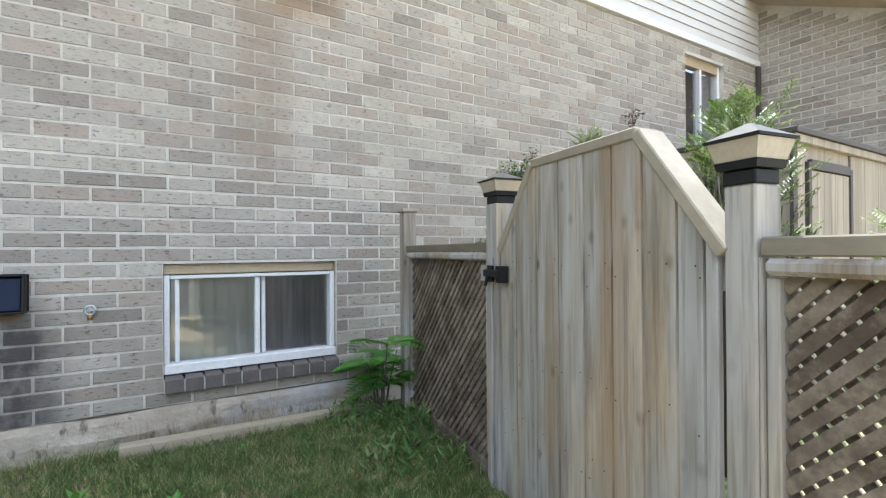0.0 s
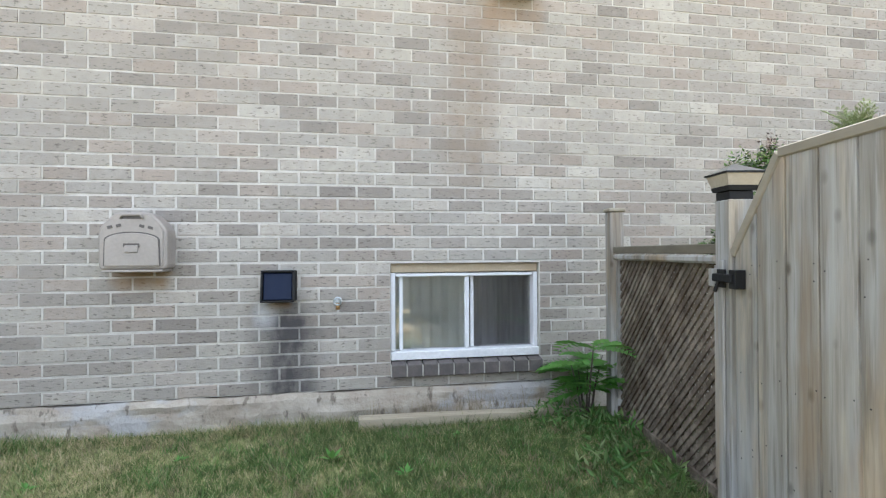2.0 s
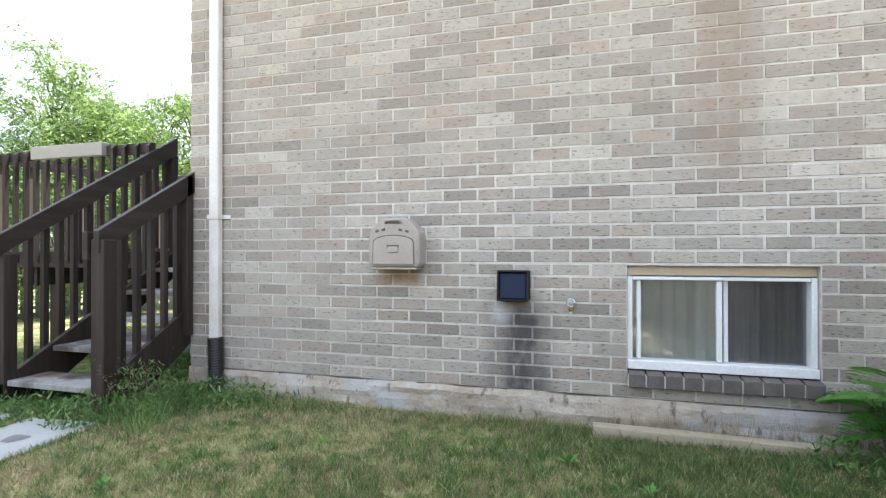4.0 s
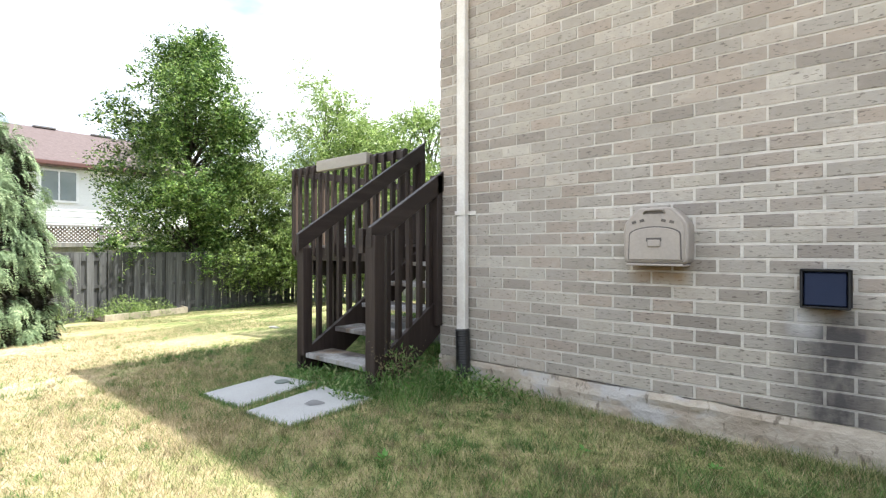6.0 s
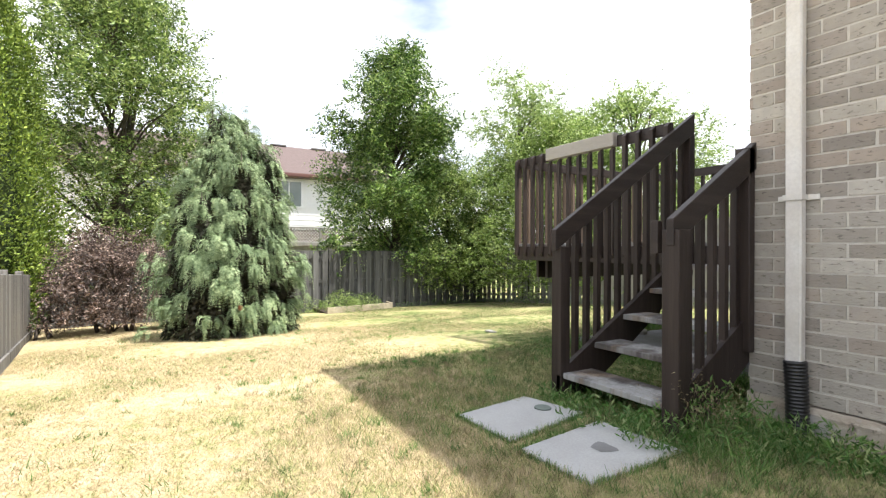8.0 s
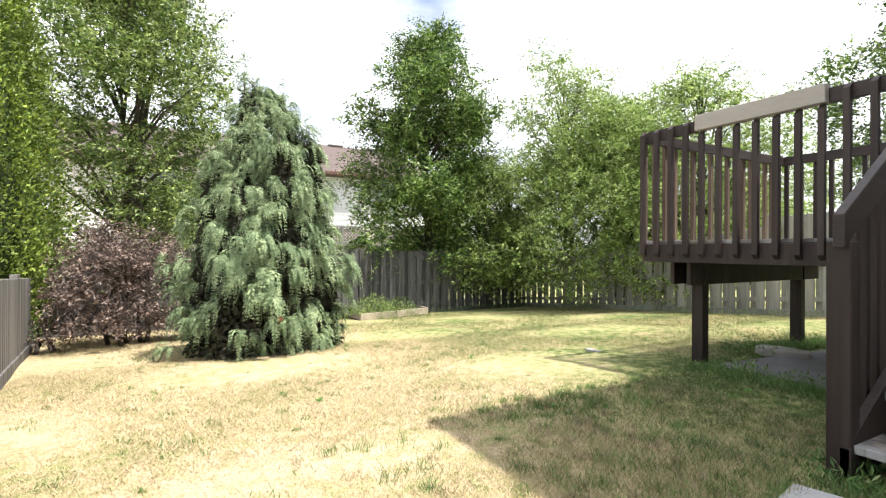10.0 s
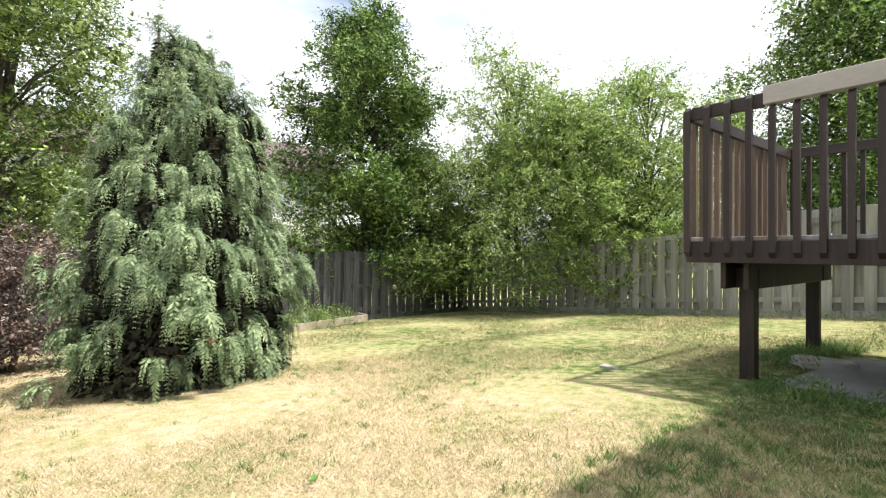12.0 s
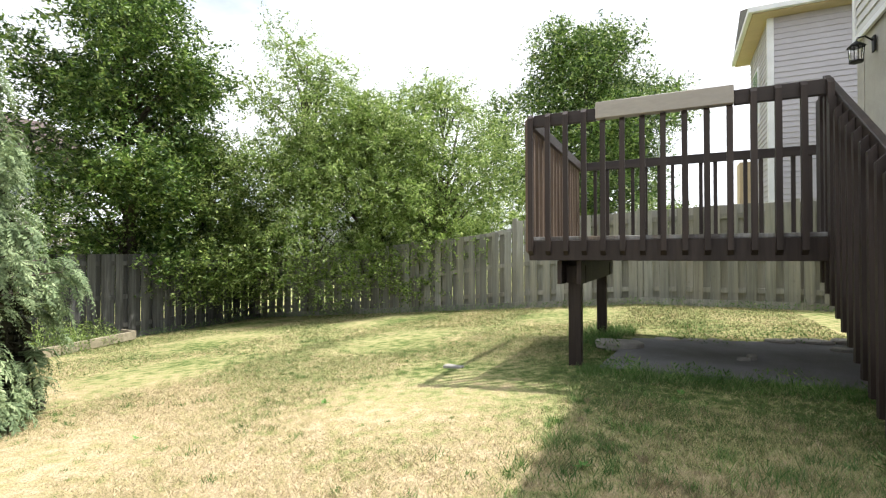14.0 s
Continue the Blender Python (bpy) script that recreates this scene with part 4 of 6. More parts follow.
def post_lamp(s, zt, size, name_label):
    """A pyramid cap light on a square post."""
    t = along("post_cap_lamp", name_label, "post cap light", "solar cap lights on the gate posts")
    h = size
    part("collar", bx(s - h * 0.75, s + h * 0.75, -h * 0.75, h * 0.75, zt - 0.022, zt + 0.010, 0.003), M_BLACK, t)
    for nm, za, zb, ra, rb, mt in (("skirt", 0.012, 0.03, 0.88, 0.96, M_BLACK), ("lens", 0.031, 0.075, 0.92, 1.14, M_AMBER), ("lid_edge", 0.076, 0.082, 1.24, 1.24, M_BLACK), ("lid", 0.083, 0.118, 1.20, 0.10, M_LID)):
        bm = bmesh.new()
        lo = [bm.verts.new((s + a * ra * h, b * ra * h, zt + za)) for a, b in ((-1, -1), (1, -1), (1, 1), (-1, 1))]
        hi = [bm.verts.new((s + a * rb * h, b * rb * h, zt + zb)) for a, b in ((-1, -1), (1, -1), (1, 1), (-1, 1))]
        bm.faces.new(lo[::-1])
        bm.faces.new(hi)
        for i in range(4):
            bm.faces.new((lo[i], lo[(i + 1) % 4], hi[(i + 1) % 4], hi[i]))
        part(nm, bm, mt, t)
    face_yard(t)


M_LID = plain("cap_lid", (0.20, 0.19, 0.18), (0.15, 0.145, 0.14), 8.0, 0.28, 0.3, bmp=0.03)
S1, S2 = fence_at(-1.515), fence_at(-2.645)
lattice_panel(fence_at(-0.34), S1 - 0.05, 0.06, 1.085, "lattice_panel", "weathered brown lattice panel between the wall post and gate post", 0.021)
lattice_panel(S2 + 0.037, S2 + 2.3, 0.06, 1.075, "lattice_panel", "weathered brown diagonal lattice panel running on from the gate post")
t = along("wall_post", "slim weathered timber post with a flat cap beside the brick wall", "fence post")
sw = fence_at(-0.25)
part("post", bx(sw - 0.04, sw + 0.05, -0.045, 0.045, 0.0, 1.31, 0.004), M_GATE, t)
part("cap", bx(sw - 0.05, sw + 0.06, -0.055, 0.055, 1.311, 1.335, 0.006), M_GATECAP, t)
for s, zt, nm in ((S1, 1.275, "weathered square gate post beside the lattice, carrying the latch"), (S2, 1.215, "weathered square gate post at the outer end of the gate")):
    hw = 0.05 if s == S1 else 0.038
    t = along("gate_post", nm, "fence post", "gate posts")
    part("post", bx(s - 0.05, s + (0.05 if s == S1 else 0.026), -0.05, hw, -0.02, zt - 0.022, 0.005), M_GATE, t)
    part("stop_board", bx(s - 0.012, s + 0.022, 0.052, 0.062, 0.02, 1.02, 0.002) if s == S1 else bx(s + 0.027, s + 0.036, -0.03, 0.034, 0.02, 1.03, 0.002), M_GATE, t)
    face_yard(t)
    post_lamp(s if s == S1 else s - 0.012, zt, 0.062 if s == S1 else 0.054, "black cap light with frosted lens and pyramid lid on post")


def gate():
    t = along("gate", "weathered grey-brown board gate with clipped top corners, closed", "gate")
    ys = [-1.575, -1.70, -1.84, -1.975, -2.108, -2.235, -2.353, -2.467, -2.545, -2.585]
    ga, gb = fence_at(-1.575), fence_at(-2.585)
    ha, hb = fence_at(-1.815), fence_at(-2.335)
    zl, zh = 1.05, 1.365

    def top(s):
        if s < ha:
            return zl + (zh - zl) * (s - ga) / (ha - ga)
        if s > hb:
            return zl + (zh - zl) * (gb - s) / (gb - hb)
        return zh

    for a, b in zip(ys, ys[1:]):
        s0, s1 = fence_at(a) + 0.0045, fence_at(b) - 0.0045
        cuts = [s0] + [c for c in (ha, hb) if s0 < c < s1] + [s1]
        part("board", pr([(s0, 0.02, 0.03), (s1, 0.02, 0.03)] + [(c, 0.02, top(c)) for c in cuts[::-1]], (0, 0.02, 0), 0.002), M_GATE, t)
    for a, b, nm in (((ga - 0.01, zl - 0.01), (ha, zh + 0.012), "cap_rail"), ((ha, zh + 0.012), (hb, zh + 0.012), "cap_rail"), ((hb, zh + 0.012), (gb + 0.01, zl - 0.01), "cap_rail")):
        part(nm, br((a[0], 0.0, a[1]), (b[0], 0.0, b[1]), 0.095, 0.034, (0, 0, 1), 0.004), M_GATECAP, t, "pale sun-bleached cap rail")
    nail_me = None
    for a, b in zip(ys, ys[1:]):
        w = fence_at(b) - fence_at(a)
        if w < 0.06:
            continue
        for z in (0.30, 0.36, 0.62, 0.96, 1.02):
            for f in (0.2, 0.8):
                if rngb.random() < 0.4:
                    continue
                if nail_me is None:
                    o = part("nail_head", bx(-0.0020, 0.0020, 0.0, 0.0012, -0.002, 0.002), M_BLACK, t)
                    nail_me = o.data
                else:
                    o = new("nail_head", nail_me)
                    o.parent = t
                o.location = (fence_at(a) + w * (f + rngb.uniform(-0.1, 0.1)), 0.0395, z + rngb.uniform(-0.03, 0.03))
    for z in (0.28, 0.95):
        part("back_rail", bx(ga, gb, -0.03, 0.018, z, z + 0.09, 0.003), M_GATE, t)
    part("hinge_block", bx(S1 - 0.06, S1 + 0.0, 0.055, 0.072, 0.915, 0.985, 0.002), M_GATE, t, "small timber block")
    l = thing("latch", (S1 + 0.05, 0.064, 0.95), "black metal gate latch")
    l.parent = t
    part("plate", bx(-0.045, 0.0, 0.0, 0.012, -0.035, 0.035, 0.002), M_BLACK, l)
    part("bolt", bx(-0.045, 0.075, 0.012, 0.032, -0.012, 0.018, 0.003), M_BLACK, l)
    part("keeper", bx(0.045, 0.085, -0.02, 0.02, -0.035, 0.035, 0.002), M_BLACK, l)
    part("lever", br((0.0, 0.03, -0.005), (-0.02, 0.034, -0.05), 0.008, 0.012), M_BLACK, l)
    face_yard(t)


gate()

# ---- shed beyond the gate ----
t = thing("garden_shed", (3.9, -1.6, 0.0), "low cream-grey timber shed with dark-trimmed flat roof, door closed", "shed")
part("body", bx(0.02, 2.4, 0.02, 1.2, -0.02, 1.80), M_SHED, t)
part("roof", bx(-0.04, 2.5, -0.05, 1.25, 1.86, 1.90, 0.004), M_SHEDTRIM, t, "dark roof edge")
part("fascia", bx(-0.02, 2.45, -0.03, 1.22, 1.80, 1.858, 0.004), M_SHED, t)
part("corner_board", bx(-0.002, 0.06, -0.006, 0.018, 0, 1.798), M_SHEDTRIM, t)
for a, b in ((0.07, 0.19), (1.02, 1.30), (1.31, 1.6), (1.61, 1.9)):
    part("panel_board", bx(a, b, 0.0, 0.018, 0, 1.798, 0.003), M_SHED, t)
d = thing("door", (0.22, -0.004, 0.1), "closed plank door")
d.parent = t
for i in range(6):
    part("plank", bx(0.05 + i * 0.115, 0.16 + i * 0.115, -0.002, 0.02, 0, 1.52, 0.003), M_SHED, d)
part("frame", bx(0.0, 0.045, -0.012, 0.02, 0, 1.58, 0.003), M_SHEDTRIM, d)
part("frame", bx(0.745, 0.79, -0.012, 0.02, 0, 1.58, 0.003), M_SHEDTRIM, d)
part("frame", bx(0.046, 0.744, -0.012, 0.02, 1.53, 1.60, 0.003), M_SHEDTRIM, d)
part("handle", tb([(0.72, -0.014, 0.98), (0.76, -0.05, 0.97), (0.76, -0.05, 0.90), (0.72, -0.014, 0.89)], [0.008] * 4, 6), M_BLACK, d, "black handle")

# ---- deck ----
DX0, DX1, DY0, DY1, DZ = -6.0, -4.0, 0.5, 2.9, 1.105
deck = thing("deck", (-4.5, 1.7, 0.0), "raised dark brown timber deck with slatted rails, by the rear wall", "deck")
O = Vector((4.5, -1.7, 0.0))


def dp(name, bm, m=None, label=""):
    bmesh.ops.translate(bm, verts=bm.verts, vec=O)
    return part(name, bm, m or M_DECK, deck, label)


for i in range(17):
    y = DY0 + 0.02 + i * 0.1415
    x1 = XC - 0.02 if y > 0.74 else DX1
    dp("floor_board", bx(DX0 + 0.01, x1, y, y + 0.136, DZ - 0.03, DZ, 0.003), M_TREAD)
dp("rim_front", bx(DX0, DX1, DY0, DY0 + 0.038, 0.915, DZ - 0.032, 0.003))
dp("rim_side", bx(DX0, DX0 + 0.038, DY0 + 0.04, DY1 - 0.04, 0.915, DZ - 0.032, 0.003))
dp("rim_rear", bx(DX0, XC - 0.02, DY1 - 0.038, DY1, 0.915, DZ - 0.032, 0.003))
dp("rim_stair", bx(DX1 + 0.002, XC - 0.02, 0.73, 0.768, 0.915, DZ - 0.032, 0.003))
for i in range(6):
    x = DX0 + 0.42 + i * 0.42
    dp("joist", bx(x, x + 0.038, 0.78 if x > DX1 else DY0 + 0.042, DY1 - 0.042, 0.925, DZ - 0.034))
for x in (-5.80, -5.645):
    dp("beam", bx(x, x + 0.038, 0.62, 2.84, 0.72, 0.912, 0.003))
for y in (0.86, 2.56):
    dp("post", bx(-5.757, -5.65, y, y + 0.09, -0.03, 0.905, 0.004))
    dp("beam", bx(-5.84, -5.60, y - 0.045, y - 0.004, 0.72, 0.87, 0.003))
RT = 2.095


def chamfered(x0, x1, y0, y1, z0, z1, way):
    """A baluster whose two ends are cut at a slant on its outer side. way: the axis and side that face outward."""
    c = 0.035
    ax, sg = way
    if ax == "y":
        a, b = (y0, y1) if sg < 0 else (y1, y0)
        pts = [(x0, b, z0), (x0, a, z0 + c), (x0, a, z1 - c), (x0, b, z1)]
        return pr(pts, (x1 - x0, 0, 0))
    a, b = (x0, x1) if sg < 0 else (x1, x0)
    pts = [(b, y0, z0), (a, y0, z0 + c), (a, y0, z1 - c), (b, y0, z1)]
    return pr(pts, (0, y1 - y0, 0))


dp("rail_front", bx(DX0 + 0.04, -5.475, DY0 + 0.002, DY0 + 0.04, RT - 0.10, RT - 0.005, 0.003), M_DECK_H)
dp("rail_front", bx(-4.552, DX1 + 0.0, DY0 + 0.002, DY0 + 0.04, RT - 0.10, RT, 0.003), M_DECK_H)
dp("replacement_rail", bx(-5.47, -4.556, DY0 - 0.042, DY0 + 0.04, RT - 0.098, RT + 0.028, 0.004), M_BOARDGREY, "unpainted grey-beige rail board")
n = 15
for i in range(n):
    x = DX0 + 0.0 + i * (DX1 - DX0 - 0.04) / (n - 1)
    zt = RT + 0.0 if (x < -5.48 or x > -4.56) else RT - 0.10
    dp("baluster", chamfered(x, x + 0.038, DY0 - 0.038, DY0 - 0.001, 0.955, zt, ("y", -1)))
dp("rail_side", bx(DX0 + 0.002, DX0 + 0.04, DY0 + 0.04, DY1 - 0.04, RT - 0.10, RT - 0.005, 0.003), M_DECK_H)
n = 17
for i in range(n):
    y = DY0 + 0.03 + i * (DY1 - DY0 - 0.09) / (n - 1)
    # painted paler than the other balusters to look sunlit
    dp("baluster", chamfered(DX0 - 0.038, DX0 - 0.001, y, y + 0.038, 0.955, RT, ("x", -1)), M_DECK_SUNLIT, "brown baluster with sunlight put into its colour")
dp("rail_rear", bx(DX0, XC - 0.03, DY1 - 0.04, DY1 - 0.002, RT - 0.10, RT - 0.0, 0.003), M_DECK_H)
n = 20
for i in range(n):
    x = DX0 + 0.02 + i * (XC - DX0 - 0.12) / (n - 1)
    dp("baluster", chamfered(x, x + 0.038, DY1 + 0.001, DY1 + 0.038, 0.955, RT, ("y", 1)))

# ---- staircase ----
stair = thing("staircase", (-3.55, 0.0, 0.0), "dark brown stained open-tread timber staircase with slatted handrails", "staircase")
O2 = Vector((3.55, 0.0, 0.0))


def sp_(name, bm, m=None, label=""):
    bmesh.ops.translate(bm, verts=bm.verts, vec=O2)
    return part(name, bm, m or M_DECK, stair, label)


SX0, SX1 = -3.985, -3.145
for k in range(5):
    yf = -0.74 + k * 0.302
    z = 0.19 + k * 0.183
    for j in range(2):
        sp_("tread", bx(SX0 + 0.04, SX1 - 0.0, yf + j * 0.142, yf + j * 0.142 + 0.138, z - 0.038, z, 0.004), M_TREAD, "worn grey-brown tread")
sl = 0.183 / 0.302
for x in (SX0, SX1):
    ya, yb = -0.70, 0.728
    za = 0.19 + 0.0
    sp_("stringer", pr([(x, ya - 0.06, 0.0), (x, ya - 0.06, za - 0.02), (x, ya - 0.02, za + 0.03), (x, yb, za + 0.03 + sl * (yb - ya)), (x, yb, za - 0.22 + sl * (yb - ya)), (x, ya + 0.16, 0.0)], (0.038, 0, 0)))
sp_("newel_post", bx(-4.04, -3.948, -0.76, -0.67, -0.02, 1.06, 0.005))
sp_("newel_post", bx(-3.148, -3.045, -0.79, -0.69, -0.02, 1.15, 0.005))
sp_("wall_post", bx(-3.16, -3.07, -0.075, 0.005 - 0.02, 0.42, 1.66, 0.004))


def rail(y0, z0, y1, z1, x0, x1, h=0.145):
    return pr([(x0, y0, z0 - h), (x0, y0, z0), (x0, y1, z1), (x0, y1, z1 - h * 1.15)], (x1 - x0, 0, 0), 0.004)


sp_("handrail", rail(-0.80, 1.175, 0.76, 2.19, -4.0, -3.955), M_DECK_H)
sp_("handrail", rail(-0.80, 1.205, 0.005, 1.70, -3.115, -3.07), M_DECK_H)
sp_("short_rail", bx(-3.21, -3.165, -0.80, -0.76, 1.02, 1.20, 0.003), M_DECK_H)
rs = (2.19 - 1.175) / 1.56
n = 12
for i in range(n):
    y = -0.57 + i * 0.111
    zr = 1.175 + rs * (y + 0.80)
    zb = max(0.10, 0.19 + sl * (y + 0.70) - 0.24)
    sp_("baluster", pr([(-4.041, y, zb), (-4.041, y, zr - 0.055), (-4.003, y, zr - 0.018), (-4.003, y, zb)], (0, 0.038, 0)))
for i in range(5):
    y = -0.60 + i * 0.118
    zr = 1.205 + 0.615 * (y + 0.80)
    zb = max(0.12, 0.19 + sl * (y + 0.70) - 0.20)
    sp_("baluster", pr([(-3.156, y, zb), (-3.156, y, zr - 0.055), (-3.118, y, zr - 0.018), (-3.118, y, zb)], (0, 0.038, 0)))
sp_("top_post", bx(-4.0 - 0.038, -3.96, 0.70, 0.77, 0.93, 2.02, 0.004))


# ---- slabs, stones, bed ----
def flat(name, pts, h, material, label, category):
    cx, cy = sum(p[0] for p in pts) / len(pts), sum(p[1] for p in pts) / len(pts)
    z = gz(cx, cy)
    t = thing(name, (cx, cy, z), label, category)
    part("slab", pr([(x - cx, y - cy, -0.03) for x, y in pts], (0, 0, h + 0.03), 0.006), material, t)
    return t


flat("paving_slab", [(-3.963, -1.572), (-3.485, -1.549), (-3.62, -0.87), (-4.061, -0.985)], 0.004, M_PAVER, "pale grey concrete paving slab sunk in lawn beside the stairs", "paving slab")
pv = flat("paving_slab", [(-3.381, -1.575), (-2.944, -1.538), (-2.955, -0.868), (-3.475, -0.906)], 0.004, M_PAVER, "pale grey concrete paving slab with a dark damp patch", "paving slab")
bm = bmesh.new()
ring = [bm.verts.new((0.01 + 0.06 * math.cos(a) * (1 + 0.25 * math.sin(3 * a)), 0.02 + 0.075 * math.sin(a) * (1 + 0.3 * math.cos(2 * a)), 0.0062)) for a in [2 * math.pi * k / 14 for k in range(14)]]
bm.faces.new(ring)
part("damp_patch", bm, plain("damp_grey", (0.19, 0.19, 0.19)), pv, "dark damp patch")
t = thing("flat_disc", (-3.80, -1.05, 0.040), "small grey-green plastic disc lying on the paving slab", "lid")
part("disc", tb([(0, 0, 0), (0, 0, 0.007)], [0.055, 0.05], 16), plain("grey_green", (0.14, 0.17, 0.15)), t)
flat("concrete_pad", [(-5.5, 0.78), (-3.3, 0.86), (-3.14, 2.85), (-5.35, 2.3)], 0.012, M_SLAB, "old stained grey concrete pad under the deck", "concrete pad")
rs_ = random.Random(8)


def stone(x, y, r, h):
    t = thing("rubble_stone", (x, y, gz(x, y)), "flat pale grey rubble stone at the edge of the concrete pad", "stone", "stones round the concrete pad")
    n = 9
    lo = [(math.cos(2 * math.pi * k / n) * r * rs_.uniform(0.75, 1.1), math.sin(2 * math.pi * k / n) * r * rs_.uniform(0.5, 0.8), -0.01) for k in range(n)]
    part("stone", pr(lo, (0, 0, h), 0.012), M_STONE, t)


for x, y, r, h in ((-5.42, 1.75, 0.27, 0.07), (-5.0, 2.35, 0.16, 0.03), (-4.75, 2.42, 0.13, 0.03), (-4.55, 2.5, 0.10, 0.03), (-3.95, 2.62, 0.15, 0.05), (-3.65, 2.72, 0.2, 0.05), (-3.35, 2.8, 0.18, 0.06),
                   (-4.4, 1.5, 0.06, 0.05), (-4.33, 1.56, 0.05, 0.07), (-3.5, 2.3, 0.12, 0.05), (-3.3, 1.6, 0.12, 0.06)):
    stone(x, y, r, h)
flat("stepping_stone", [(-6.85, 0.64), (-6.66, 0.63), (-6.66, 0.70), (-6.84, 0.72)], 0.02, M_STONE, "small pale stepping stone in the lawn", "paving slab")

t = thing("garden_bed", (-14.5, 1.6, -0.66), "low timber-edged garden bed with weeds against the back fence", "garden bed")
part("edge_board", br((0.9, -1.1, 0.12), (0.0, 1.07, 0.055), 0.045, 0.16, (0, 0, 1), 0.004), M_PLANK, t)
part("edge_board", br((0.0, 1.09, 0.055), (-0.5, 1.12, 0.05), 0.045, 0.16, (0, 0, 1), 0.004), M_PLANK, t)
part("soil", pr([(0.86, -1.1, -0.1), (-0.02, 1.05, -0.1), (-0.5, 1.08, -0.1), (-0.5, -1.1, -0.1)], (0, 0, 0.16)), M_SOIL, t)


# ---- fences ----
def board_fence(name, p0, p1, z_top, label, material, side, spacing=0.26, wid=0.15, back=0.029):
    """Board-on-board fence from p0 to p1; z_top(s) gives the top at s metres along. side: which way its front looks."""
    a, b = Vector((*p0, 0)), Vector((*p1, 0))
    length = (b - a).length
    ang = math.atan2(b.y - a.y, b.x - a.x)
    t = thing(name, (a.x, a.y, 0), label, "fence")
    t.rotation_euler = (0, 0, ang)
    me = {}
    n = int(length / spacing)
    for row, yy, shift in ((0, side * 0.029, 0.0), (1, -side * back, spacing / 2)):
        for i in range(n):
            s = i * spacing + shift + 0.02
            q = a + (b - a) * (s / length)
            zt, zb = z_top(s), gz(q.x, q.y) + 0.05
            key = round(zt - zb, 1)
            if key not in me:
                o = part("board", bx(-wid / 2, wid / 2, -0.009, 0.009, 0, key, 0.003), material, t)
                me[key] = o.data
            else:
                o = new("board", me[key])
                o.parent = t
            o.location = (s, yy, zt - key)
            o.rotation_euler = (0, radians(rs_.uniform(-0.5, 0.5)), 0)
    sec = 2.4
    k = 0
    s = 0.0
    while s < length:
        e = min(s + sec, length)
        qa, qb = a + (b - a) * (s / length), a + (b - a) * (e / length)
        ga, gb = gz(qa.x, qa.y), gz(qb.x, qb.y)
        for f in (0.16, 0.5, 0.9):
            part("rail", br((s, 0, ga + (z_top(s + 0.01) - ga) * f), (e, 0, gb + (z_top(e - 0.01) - gb) * f), 0.038, 0.085), material, t)
        part("kick_board", br((s, side * 0.052, ga + 0.05), (e, side * 0.052, gb + 0.05), 0.024, 0.12), material, t)
        part("post", bx(s - 0.045, s + 0.045, -0.045, 0.045, ga - 0.2, z_top(s + 0.02) + 0.05, 0.004), material, t)
        s += sec
    return t


def top_north(s):
    x = -15.1 + s
    if x < -8.0:
        return 0.80 + (x + 14.83) / 6.83 * 0.63
    return 1.63 + (x + 8.0) / 4.0 * 0.18 if x < -4 else 1.81


board_fence("fence_north", (-15.1, 6.4), (3.0, 6.4), top_north, "weathered silver-grey board-on-board timber fence, stepping up towards the houses", M_FENCE, -1, 0.27, 0.148, 0.042)
# the west fence wears the darker wood in place of canopy shade
board_fence("fence_west", (-15.0, -6.2), (-15.0, 6.4), lambda s: 0.98 if s < 9.3 else 0.98 - (s - 9.3) * 0.07, "old dark grey board-on-board timber fence, tree shade put into its colour", M_FENCE_G, -1)
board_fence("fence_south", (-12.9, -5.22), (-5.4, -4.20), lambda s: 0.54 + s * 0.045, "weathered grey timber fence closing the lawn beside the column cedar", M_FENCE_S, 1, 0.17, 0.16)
board_fence("fence_south_return", (-5.4, -4.25), (1.0, -5.6), lambda s: 1.3, "weathered grey timber fence behind the lawn", M_FENCE, 1)

